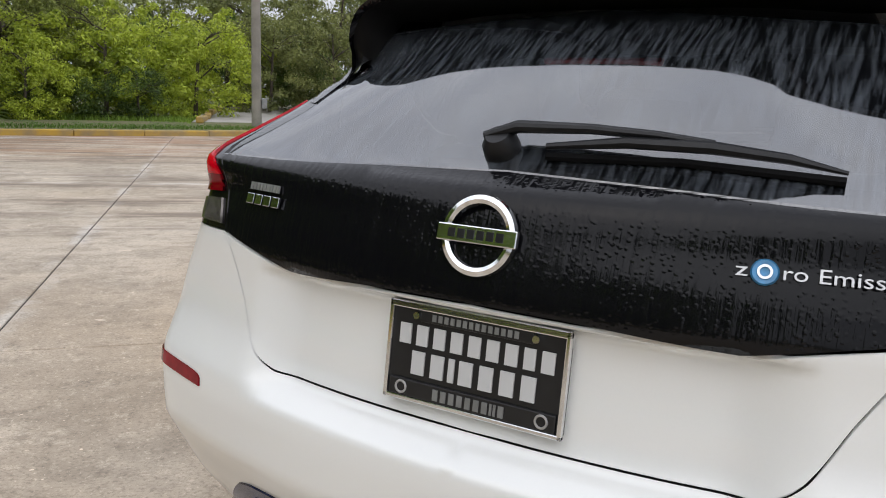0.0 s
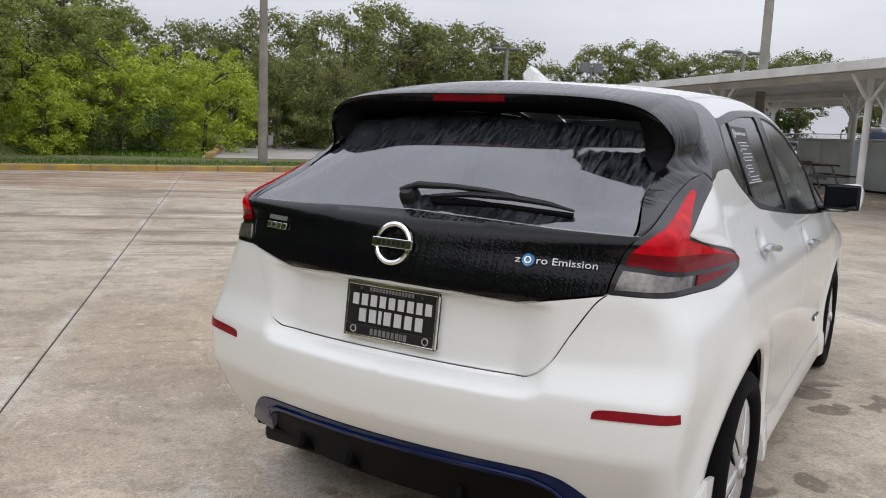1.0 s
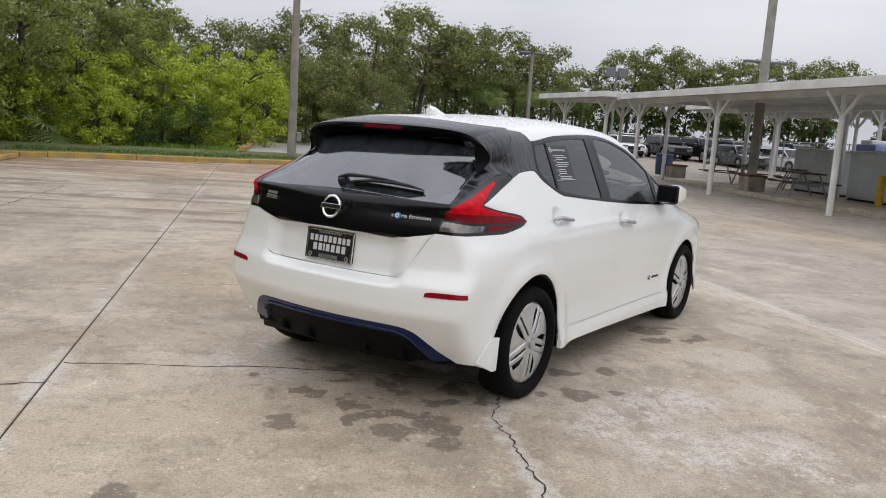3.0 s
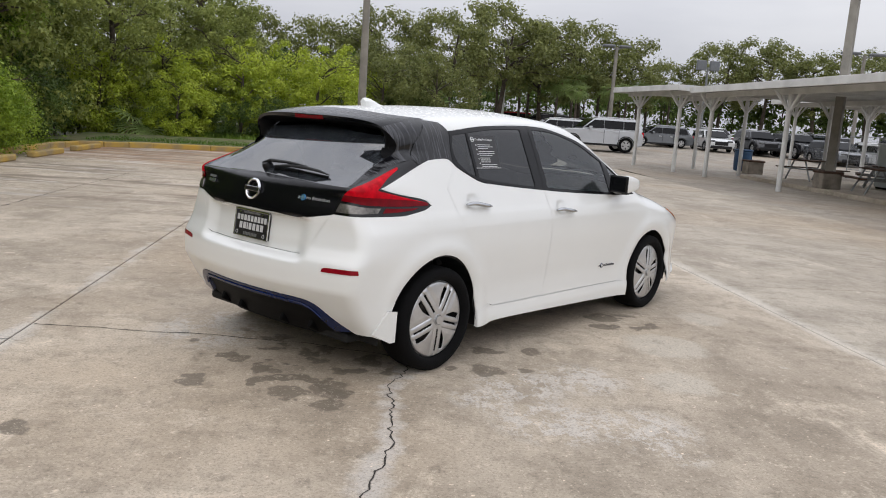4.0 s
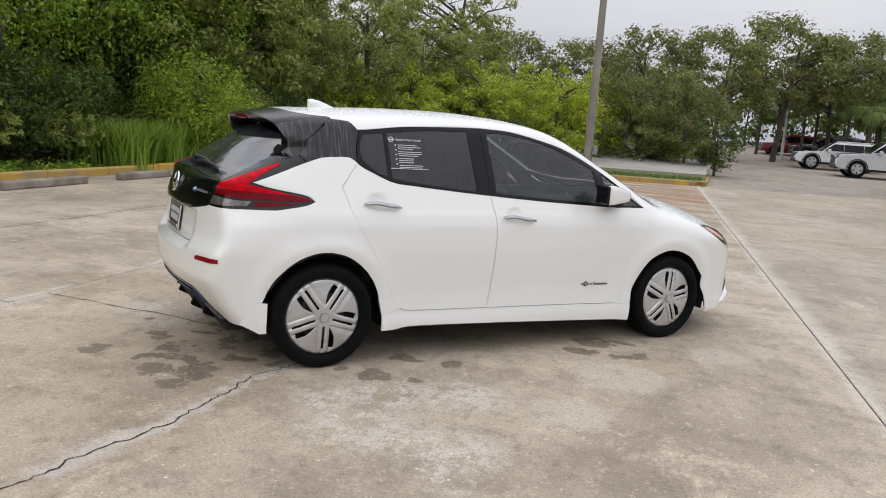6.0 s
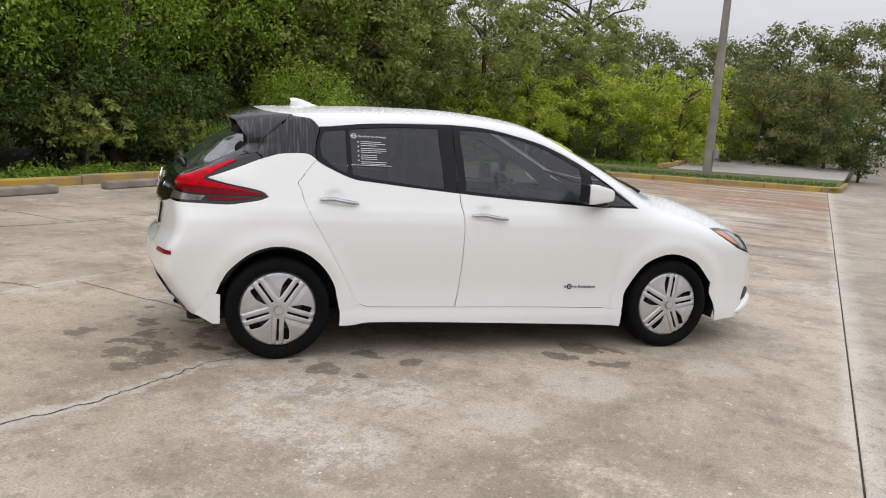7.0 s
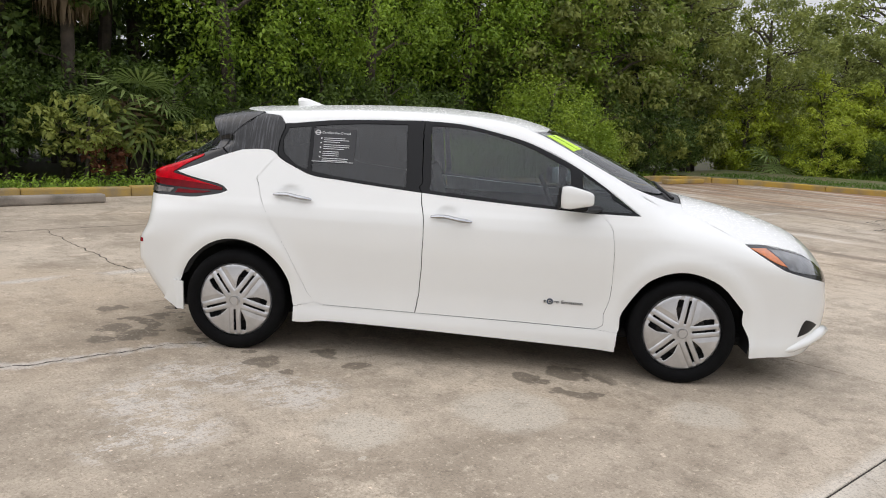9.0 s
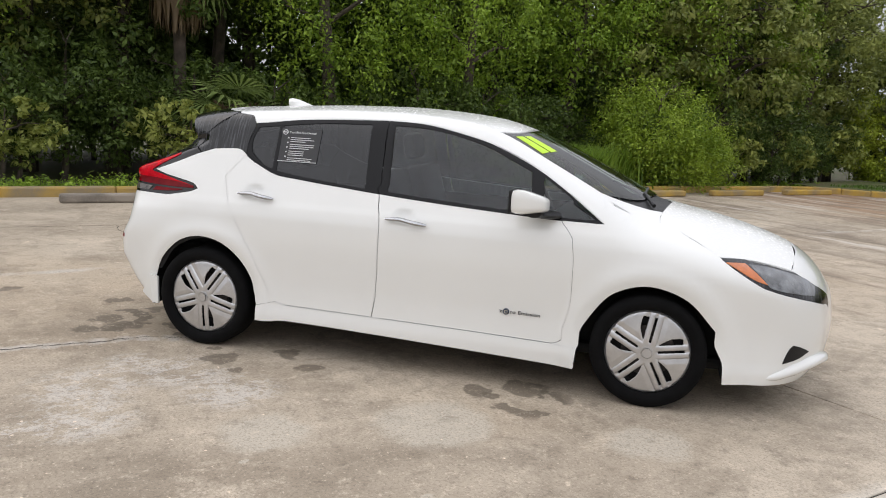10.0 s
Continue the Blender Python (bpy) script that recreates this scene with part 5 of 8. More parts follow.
# wheels
def wheel(flip, m):
    w = hang("wheel", None, car, m=m)
    tyre = [(-0.085, 0.215), (-0.098, 0.235), (-0.103, 0.265), (-0.098, 0.295), (-0.084, 0.305), (-0.06, 0.310), (0.06, 0.310), (0.084, 0.305), (0.098, 0.291), (0.104, 0.270), (0.099, 0.250), (0.088, 0.236), (0.07, 0.229), (-0.07, 0.215), (-0.085, 0.215)]
    part("tyre", lathe(tyre, 72), RUBBER, w, "black road tyre", smooth=True)
    part("rim", lathe([(0.03, 0.03), (0.03, 0.19), (0.06, 0.218), (-0.07, 0.213)], 48), DARK, w, "dark steel rim behind the cover", smooth=True)
    part("brake_disc", lathe([(0.028, 0.05), (0.040, 0.06), (0.040, 0.14), (0.028, 0.145)], 40), mat_disc, w, smooth=True)
    # the cover: five pairs of spokes with a narrow slot between them and a broad one beside them
    b, ang = bmesh.new(), 450
    rad = [0.0, 0.019, 0.037] + [0.048 + 0.0046 * k for k in range(37)] + [0.2195, 0.2255, 0.231, 0.234]

    def spoke(r, deg):
        turn = math.radians((deg - 16.25 + 36) % 72 - 36)
        return r * math.sin(turn), r * math.cos(turn)

    def out(r, deg):
        across, along = spoke(r, deg)
        rise = 0.068 + 0.028 * math.cos(min(r / 0.235, 1) * 1.35) - 0.016 * max(0, r - 0.221) / 0.012
        k = min(1, max(0, r - 0.045) / 0.03) * min(1, max(0, 0.221 - r) / 0.012)
        side = abs(abs(across) - 0.0215)
        rise += k * (0.0075 * math.cos(math.pi * side / 0.0312) ** 0.3 - 0.004 if side < 0.0155 else -0.004 + 0.006 * min(1, (side - 0.0155) / 0.03))
        return rise
    vs = [[b.verts.new((out(r, 360 * a / ang), r * math.cos(2 * math.pi * a / ang), -r * math.sin(2 * math.pi * a / ang))) for a in range(ang)] for r in rad[1:]]
    mid = b.verts.new((out(0, 0), 0, 0))
    for a in range(ang):
        b.faces.new((mid, vs[0][(a + 1) % ang], vs[0][a]))
    for k in range(len(vs) - 1):
        for a in range(ang):
            r = (rad[k + 1] + rad[k + 2]) / 2
            across, along = spoke(r, 360 * (a + 0.5) / ang)
            narrow = abs(across) < 0.0062 and 0.055 < along < 0.197
            broad = 0.066 < along < 0.190 and 0 < -across - 0.0375 < 0.033 * min(1, (along - 0.066) / 0.065) ** 0.8 * min(1, (0.194 - along) / 0.010) ** 0.5
            if broad or narrow:
                continue
            b.faces.new((vs[k][(a + 1) % ang], vs[k + 1][(a + 1) % ang], vs[k + 1][a], vs[k][a]))
    cover = part("wheel_cover", b, SILVER, w, "silver five-fan wheel cover", smooth=True)
    cover.modifiers.new("thickness", "SOLIDIFY").thickness = 0.006
    b = bmesh.new()
    tube(b, [(0.085, 0, 0), (0.106, 0, 0)], [0.028, 0.025], 24)
    part("centre_cap", b, SILVER, cover, "plain silver centre cap", smooth=True)
    part("cap_ring", lathe([(0.092, 0.029), (0.101, 0.030), (0.101, 0.033), (0.092, 0.035)], 32), SILVER, cover)
    return w


mat_disc = mat("brake_disc_steel", (0.10, 0.09, 0.085), 0.5, 0.7, vary=0.4, scale=20)
for hub, spin in ((0.0, -1.5), (2.70, 24.5)):
    wheel(False, pose(0.775, hub, 0.3085, spin, 0, 0))
    wheel(True, pose(-0.775, hub, 0.3085, spin, 0, 180))

# tailgate spoiler: leading edge on the roof, trailing edge, lip and underside
LEAD = [(0.0, 0.03), (0.15, 0.03), (0.30, 0.03), (0.42, 0.037), (0.50, 0.055), (0.562, 0.075)]
lead = [tuple(p) for p in from_above(np.array(LEAD))] + [tuple(p) for p in on_side(np.array([0.04, 0.0, -0.04, -0.085, -0.115]), np.array([1.428, 1.40, 1.365, 1.320, 1.275]))] + [tuple(p) for p in settle([(0.71, -0.14, 1.236), (0.695, -0.20, 1.216), (0.68, -0.30, 1.178)])]
TRAIL = [(0.0, -0.310, 1.441), (0.15, -0.307, 1.441), (0.30, -0.297, 1.438), (0.42, -0.282, 1.431), (0.50, -0.268, 1.420), (0.556, -0.252, 1.402), (0.594, -0.236, 1.376), (0.618, -0.218, 1.348), (0.632, -0.200, 1.320), (0.634, -0.188, 1.294), (0.628, -0.194, 1.268), (0.620, -0.218, 1.244), (0.614, -0.268, 1.218), (0.612, -0.345, 1.182)]
FOOT = [(0.0, -0.12, 1.392), (0.15, -0.12, 1.391), (0.30, -0.115, 1.386), (0.43, -0.11, 1.375)] + [tuple(p) for p in settle([(0.500, -0.128, 1.352), (0.522, -0.160, 1.330), (0.537, -0.182, 1.310), (0.549, -0.200, 1.292), (0.559, -0.214, 1.275), (0.567, -0.226, 1.260), (0.575, -0.238, 1.246), (0.582, -0.252, 1.231), (0.594, -0.280, 1.208), (0.604, -0.33, 1.18)])]
bow = [curve([(k, p[a]) for k, p in enumerate(q)]) for q in (lead, TRAIL, FOOT) for a in range(3)]
steps = np.linspace(0, 13, 66)
crown, upper, under = bmesh.new(), bmesh.new(), bmesh.new()
flanks = {1: bmesh.new(), -1: bmesh.new()}
for sx in (1, -1):
    rows, below, white = [], [], []
    for s in steps:
        l_, t_, f_ = (np.array([bow[3 * k + a](np.array([s]))[0] for a in range(3)]) for k in range(3))
        lip = 0.030 * max(0.08, 1 - s / 11)
        up = np.array((0.6 * s / 13, -0.2 * s / 13, 1 - 0.7 * s / 13))
        proud = 0.003 - 0.007 * max(0, s - 12)
        edge = 0.42 * max(0.0, 1 - (l_[0] / 0.565) ** 6)

        def over(k):
            return l_ + (t_ - l_) * k + up * ((0.012 - 0.006 * s / 13) * math.sin(math.pi * k) + proud)
        pts = [over(edge + (1 - edge) * k) for k in (0, 0.25, 0.5, 0.75, 0.93)]
        pts += [t_, t_ - up * lip * 0.5 + (0, 0.004, 0), t_ - up * lip + (0, 0.012, 0)]
        rows.append(pts)
        below.append((pts[-1], (t_ - up * lip) * 0.45 + f_ * 0.55, f_))
        if edge > 0.02:
            white.append([over(0), over(edge * 0.5), over(edge)])
    side_from = 26
    for b, grid in ((crown, white), (upper, rows[:side_from + 1]), (flanks[sx], rows[side_from:]), (under, below)):
        grid = [[b.verts.new((sx * p[0], p[1], p[2])) for p in r] for r in grid]
        for r, q in zip(grid, grid[1:]):
            for k in range(len(r) - 1):
                f = (r[k], r[k + 1], q[k + 1], q[k])
                b.faces.new(f if sx > 0 else f[::-1])
for b in (crown, upper, under, *flanks.values()):
    bmesh.ops.remove_doubles(b, verts=b.verts[:], dist=1e-4)
spoiler = part("spoiler", upper, BLACK_TAIL, car, "glossy black roof spoiler beaded with rain", smooth=True)
part("spoiler_top", crown, WET_PAINT, spoiler, "white upper skin running on from the roof", smooth=True)
for b in flanks.values():
    part("spoiler_side", b, BLACK, spoiler, "glossy black side of the spoiler with rain streaks", smooth=True)
part("spoiler_underside", under, UNDER_BLACK, spoiler, smooth=True)
b = boxed(-0.130, 0.130, -0.010, 0.022, -0.013, 0.012, 0.005)
part("brake_light", b, DKRED, spoiler, "red high brake light", m=pose(0, -0.297, 1.4275, 12))

# reflectors
for flip in (False, True):
    sheet("reflector", ring(P((0.615, -0.70, 0.621), (0.630, -0.70, 0.643), (0.72, -0.66, 0.649), (0.806, -0.60, 0.650)), P((0.806, -0.60, 0.650), (0.809, -0.60, 0.627)), P((0.809, -0.60, 0.627), (0.72, -0.66, 0.624), (0.615, -0.70, 0.621))), REFLECTOR_RED,
          car, "narrow red reflector", flip=flip, gap=0, lift=0.003, thick=0.01, step=0.02)
    b = bmesh.new()
    sx = -1 if flip else 1
    vv = [b.verts.new((sx * x, y, z)) for x, y, z in ((0.80, -0.475, 0.279), (0.835, -0.375, 0.225), (0.835, -0.335, 0.225), (0.842, -0.335, 0.40), (0.838, -0.40, 0.41))]
    b.faces.new(vv)
    made = bmesh.ops.extrude_face_region(b, geom=b.faces[:])
    bmesh.ops.translate(b, vec=(sx * 0.014, 0, 0), verts=[v for v in made["geom"] if isinstance(v, bmesh.types.BMVert)])
    part("arch_flap", b, PAINT, car, "white flap behind the rear wheel")

# plate with its frame; writing as plain bars
plate = hang("plate", None, car, "black dealer plate in a chrome frame", pose(0, -0.689, 0.794, 83.5, 0, 0))
part("plate_base", boxed(-0.155, 0.155, -0.079, 0.079, -0.012, 0.006, 0.002), PLATE, plate, "black plate")
b = bmesh.new()
for q in ((-0.159, 0.159, 0.070, 0.082), (-0.159, 0.159, -0.082, -0.074), (-0.159, -0.151, -0.082, 0.082), (0.151, 0.159, -0.082, 0.082)):
    box(b, *q, 0.002, 0.012, 0.002)
part("plate_frame", b, CHROME, plate, "bright chrome surround")
part("plate_band", boxed(-0.10, 0.10, 0.052, 0.072, 0.004, 0.011, 0.002), PLATE, plate, "dark band along the top")
part("plate_band", boxed(-0.148, 0.148, -0.074, -0.046, 0.004, 0.011, 0.002), PLATE, plate, "dark band along the foot")
for x0, x1, y0, y1, widths, metal in ((-0.142, 0.142, 0.012, 0.045, "1111110.71", PLATE_BAR), (-0.116, 0.116, -0.036, 0.002, "10.51111", PLATE_BAR), (-0.066, 0.066, -0.070, -0.052, "1111111.5.51", STEEL), (-0.078, 0.078, 0.056, 0.067, "11111111111111", STEEL)):
    share = {"1": 1.0, "0": 1.0, ".": 0.0, "7": 0.9, "5": 0.45}
    wide = [share[c] for c in widths if share[c]]
    unit, at = (x1 - x0) / sum(wide), x0
    for w_ in wide:
        part("bar", boxed(at + unit * w_ * 0.17, at + unit * w_ * 0.83, y0, y1, 0.006, 0.0125 if y1 - y0 < 0.02 else 0.009), metal, plate)
        at += unit * w_
for x in (-0.105, 0.105):
    b = bmesh.new()
    tube(b, [(x, 0.061, 0.008), (x, 0.061, 0.015)], 0.006, 12)
    part("bolt", b, CHROME, plate)
for x in (-0.125, 0.125):
    b = lathe([(0.010, 0.007), (0.013, 0.0085), (0.013, 0.0105), (0.010, 0.012)], 24, "z")
    part("ring_mark", b, SILVER, plate, m=pose(x, -0.06, 0))

# emblem: a plain ring with a bar across it
emblem = hang("emblem", None, car, "chrome ring emblem with a plain bar", pose(0, -0.694, 0.999, 77, 0, 0))
b = lathe([(-0.004, 0.047), (0.004, 0.049), (0.007, 0.055), (0.004, 0.062), (-0.004, 0.064)], 64, "z")
part("emblem_ring", b, CHROME, emblem, smooth=True)
part("emblem_bar", boxed(-0.068, 0.068, -0.0135, 0.0135, 0.0, 0.0095, 0.002), CHROME, emblem)
for k in range(6):
    part("bar", boxed(-0.048 + 0.0165 * k, -0.036 + 0.0165 * k, -0.007, 0.007, 0.009, 0.0104), PLATE, emblem)


def tail_pose(x, z, lift=0.003):
    p = meet(np.array([(x, -0.2, z)]), np.array([(0.0, -1, 0)]))
    nz = Vector(slope(p)[0])
    right = Vector((0, 0, 1)).cross(nz).normalized()
    up = nz.cross(right)
    m = Matrix((right, up, nz)).transposed().to_4x4()
    m.translation = Vector(p[0]) + nz * lift
    return m


# name marks on the left of the tailgate as plain bars
mark = hang("name_mark", None, car, "chrome name badge drawn as plain bars", tail_pose(-0.492, 1.004))
for k in range(4):
    part("bar", boxed(-0.052 + 0.027 * k, -0.030 + 0.027 * k, -0.016, 0.004, 0, 0.005, 0.001), CHROME, mark)
for k in range(9):
    part("bar", boxed(-0.050 + 0.0105 * k, -0.042 + 0.0105 * k, 0.012, 0.026, 0, 0.003), SILVER, mark)


def zero_badge(m, size, parent, metal, disc):
    """The blue roundel with its chrome lettering."""
    bd = hang("badge", None, parent, "chrome lettered badge with a blue roundel", m)
    lettering("letters", "z", size, 0.002, metal, bd, pose(0, 0, 0.001), stretch=1.45)
    b = lathe([(0.0, 0.0), (0.004, 0.0), (0.005, size * 0.58), (0.002, size * 0.66), (0.0, size * 0.66)], 32, "z")
    part("roundel", b, disc, bd, "round badge", m=pose(size * 1.35, size * 0.28, 0))
    b = lathe([(0.004, size * 0.20), (0.0075, size * 0.24), (0.0075, size * 0.36), (0.004, size * 0.40)], 32, "z")
    part("swirl", b, CHROME, bd, m=pose(size * 1.35, size * 0.28, 0))
    lettering("letters", "ro Emission", size, 0.002, metal, bd, pose(size * 2.1, 0, 0.001), stretch=1.28)
    return bd


zero_badge(tail_pose(0.366, 0.986, 0.002), 0.027, car, SILVER, BADGE_BLUE)


def flank_pose(y, z, lift=0.002):
    p = on_side(y, z)
    nz = Vector(slope(p)[0])
    right = Vector((0, 0, 1)).cross(nz).normalized()
    m = Matrix((right, nz.cross(right), nz)).transposed().to_4x4()
    m.translation = Vector(p[0]) + nz * lift
    return m


zero_badge(flank_pose(1.880, 0.433) @ pose(0, 0, 0, 0, 0, -1), 0.0285, front_door, DARK_LETTER, DARK_BADGE)

# door handles
for flip in (False, True):
    for y0, y1, z0, z1 in ((0.225, 0.462, 0.966, 0.948), (1.185, 1.432, 0.897, 0.880)):
        a, c = on_side(np.array([y0, (2 * y0 + y1) / 3, (y0 + 2 * y1) / 3, y1]), np.linspace(z0, z1, 4)), []
        nz = slope(a)
        pts = a + nz * np.array([[0.022], [0.031], [0.031], [0.020]])
        if flip:
            pts = pts * (-1, 1, 1)
        b = bmesh.new()
        line = bend(pts[:, 1:], 5)
        xs_ = bend(np.stack([pts[:, 0], pts[:, 1]], 1), 5)[:, 0]
        k = len(line)
        tube(b, [(x, *q) for x, q in zip(xs_, line)], [0.0165 - 0.008 * max(0, abs(2 * j / (k - 1) - 1) - 0.7) / 0.3 for j in range(k)], 12, 0.75)
        door = [o for o in car.children if o.name.startswith("rear_door" if y0 < 1 else "front_door")][1 if flip else 0]
        part("door_handle", b, SATIN, door, "satin chrome door handle", smooth=True)

# door mirrors
for sx in (1, -1):
    door = [o for o in car.children if o.name.startswith("front_door")][0 if sx > 0 else 1]
    b = bmesh.new()
    bmesh.ops.create_cube(b, size=1)
    bmesh.ops.subdivide_edges(b, edges=b.edges[:], cuts=5, use_grid_fill=True)
    for v in b.verts:
        q = v.co * 2
        r = (abs(q.x) ** 6 + abs(q.y) ** 6 + abs(q.z) ** 6) ** (1 / 6)
        q = q / r
        back = (1 - q.y) / 2
        v.co = Vector((q.x * 0.088 * (0.70 + 0.30 * back), q.y * 0.095, q.z * (0.074 if q.z > 0 else 0.060) * (0.55 + 0.45 * min(1, back * 1.4)) + 0.008 * q.x))
    cap = part("mirror_cap", b, PAINT, door, "white door mirror cap", smooth=True, m=pose(sx * 0.938, 2.028, 1.062, 0, 0, -sx * 10))
    b = boxed(-0.084, 0.084, -0.008, 0.008, -0.058, 0.070, 0.012)
    part("mirror_frame", b, TRIM, cap, "black frame round the glass", m=pose(0, -0.093, 0.003))
    part("mirror_glass", boxed(-0.073, 0.073, -0.003, 0.003, -0.048, 0.060, 0.002), MIRROR, cap, "mirror glass", m=pose(0, -0.1005, 0.003))
    b = bmesh.new()
    tube(b, [(sx * 0.935, 2.04, 1.012), (sx * 0.89, 2.06, 1.004), (sx * 0.84, 2.11, 1.000), (sx * 0.80, 2.15, 1.0)], [0.055, 0.045, 0.05, 0.05], 12, 0.42)
    part("mirror_foot", b, TRIM, door, "black mirror foot", smooth=True)

# shark-fin aerial
b = bmesh.new()
prof = [(0.0, 0.0), (-0.006, 0.054), (0.022, 0.057), (0.070, 0.046), (0.125, 0.024), (0.178, 0.0)]
rows = []
for w_ in (-1, -0.55, 0.55, 1):
    rows.append([b.verts.new((w_ * (0.026 - 0.30 * z) if abs(w_) == 1 else w_ * 0.02 * (1 - z / 0.08), y, z * (0.0 if abs(w_) == 1 else 1))) for y, z in prof])
base = [[b.verts.new((sx * (0.032 * math.sin(math.pi * (0.15 + 0.8 * (1 - y / 0.175)) ) + 0.004), y, -0.004)) for y, z in prof] for sx in (-1, 1)]
top = [b.verts.new((0, y, z)) for y, z in prof]
midl = [[b.verts.new((sx * (0.012 + 0.012 * (1 - y / 0.175)), y + 0.004, z * 0.6)) for y, z in prof] for sx in (-1, 1)]
for q, sgn in ((0, 1), (1, -1)):
    for r0, r1 in ((base[q], midl[q]), (midl[q], top)):
        for k in range(len(prof) - 1):
            f = (r0[k], r0[k + 1], r1[k + 1], r1[k])
            b.faces.new(f if sgn < 0 else f[::-1])
bmesh.ops.delete(b, geom=[v for v in b.verts if not v.link_faces], context="VERTS")
bmesh.ops.remove_doubles(b, verts=b.verts[:], dist=1e-5)
part("aerial", b, PAINT, car, "white shark-fin aerial", smooth=True, m=pose(0, 0.142, 1.508, 3.5))

# rear wiper
wiper = hang("rear_wiper", None, car, "black rear wiper")
def on_glass(x, z, lift):
    p = meet(np.array([(x, -0.1, z)]), np.array([(0.0, -1, 0)]))
    return Vector((p + slope(p) * lift)[0])
b = bmesh.new()
tube(b, [on_glass(x, z, h) for x, z, h in ((-0.055, 1.124, 0.026), (0.0, 1.137, 0.032), (0.12, 1.139, 0.032), (0.22, 1.136, 0.030), (0.30, 1.130, 0.028))], [0.012, 0.017, 0.013, 0.011, 0.008], 10, 0.65)
part("wiper_arm", b, TRIM, wiper, smooth=True)
b = bmesh.new()
tube(b, [on_glass(-0.03, 1.122, h) for h in (0.0, 0.018, 0.034)], [0.032, 0.030, 0.020], 16)
part("wiper_pivot", b, TRIM, wiper, smooth=True)
b = bmesh.new()
tube(b, [on_glass(x, z, h) for x, z, h in ((0.055, 1.118, 0.020), (0.18, 1.125, 0.028), (0.30, 1.124, 0.028), (0.40, 1.118, 0.022), (0.475, 1.109, 0.014))], [0.007, 0.012, 0.013, 0.010, 0.004], 8, 0.75)
part("wiper_blade", b, TRIM, wiper, smooth=True)
b = bmesh.new()
tube(b, [on_glass(x, z, h) for x, z, h in ((0.055, 1.112, 0.007), (0.26, 1.116, 0.007), (0.475, 1.104, 0.007))], 0.007, 6)
part("wiper_rubber", b, RUBBER, wiper)

# poster inside the rear door pane
P0 = flank_pose(0.555, 1.28, -0.001)
poster = hang("window_poster", None, [o for o in car.children if o.name.startswith("rear_door")][0], "black poster with pale writing on the glass", P0)
mat_poster = mat("poster_black", (0.03, 0.03, 0.032), 0.5, vary=0.2, scale=30)
part("poster_sheet", boxed(-0.136, 0.130, -0.112, 0.105, -0.001, 0.0005), mat_poster, poster, "black printed sheet")
lettering("letters", "Certified Pre-Owned", 0.0205, 0.0004, LETTER, poster, pose(-0.082, 0.073, 0.0011))
b = lathe([(0.0005, 0.0125), (0.0018, 0.0125), (0.0018, 0.0165), (0.0005, 0.0165)], 32, "z")
part("ring_mark", b, LETTER, poster, m=pose(-0.108, 0.079, 0))
part("bar", boxed(-0.128, -0.088, 0.0765, 0.0815, 0.0008, 0.002), LETTER, poster)
random.seed(4)
for k in range(11):
    y = 0.045 - k * 0.0125 - 0.006 * (k // 3)
    w_ = random.choice((0.10, 0.13, 0.155, 0.16))
    part("bar", boxed(-0.066, -0.066 + w_, y - 0.0017, y + 0.0017, 0.0006, 0.0014), LETTER, poster)
for k in range(5):
    part("bar", boxed(-0.086, -0.078, 0.039 - k * 0.03, 0.047 - k * 0.03, 0.0006, 0.0014), LETTER, poster)
part("bar", boxed(-0.128, 0.128, -0.1085, -0.1055, 0.0006, 0.0014), LETTER, poster)

# cabin: seats, dashboard and steering wheel
for x, y in ((0.37, 1.42), (-0.37, 1.42)):
    st = hang("front_seat", None, car, "dark cloth front seat", pose(x, y, 0.30))
    part("seat", boxed(-0.25, 0.25, -0.26, 0.26, 0.12, 0.28, 0.06), SEAT, st, smooth=True)
    part("backrest", boxed(-0.24, 0.24, -0.06, 0.07, 0.0, 0.62, 0.05), SEAT, st, smooth=True, m=pose(0, -0.24, 0.25, 16))
    part("headrest", boxed(-0.13, 0.13, -0.05, 0.05, 0.0, 0.18, 0.045), SEAT, st, smooth=True, m=pose(0, -0.46, 0.89, 10))
bench = hang("rear_seat", None, car, "dark cloth rear bench")
part("seat", boxed(-0.62, 0.62, 0.32, 0.80, 0.42, 0.60, 0.06), SEAT, bench, smooth=True)
part("backrest", boxed(-0.62, 0.62, -0.06, 0.07, 0.0, 0.55, 0.05), SEAT, bench, smooth=True, m=pose(0, 0.32, 0.55, 18))
for x in (-0.4, 0, 0.4):
    part("headrest", boxed(-0.12, 0.12, -0.05, 0.05, 0.0, 0.16, 0.04), SEAT, bench, smooth=True, m=pose(x, 0.14, 1.08, 14))
part("dashboard", boxed(-0.72, 0.72, 2.02, 2.50, 0.62, 0.96, 0.08), TRIM, car, "black dashboard", smooth=True)
b = bmesh.new()
ringq = [(0.18 * math.cos(q), 0.18 * math.sin(q), 0) for q in np.linspace(0, 2 * math.pi, 33)]
tube(b, ringq, 0.016, 8, cap=False)
box(b, -0.17, 0.17, -0.03, 0.03, -0.02, 0.0, 0.01)
part("steering_wheel", b, TRIM, car, "black steering wheel", smooth=True, m=pose(-0.37, 1.93, 0.93, -64 + 90 - 90))
part("load_floor", boxed(-0.6, 0.6, -0.5, 0.25, 0.45, 0.60, 0.02), DARK, car)
b = bmesh.new()
box(b, -0.42, 0.42, 0.10, 1.50, 1.432, 1.440)
part("headliner", b, mat("grey_headliner", (0.30, 0.30, 0.29), 0.9, vary=0.1), car, "grey roof lining")
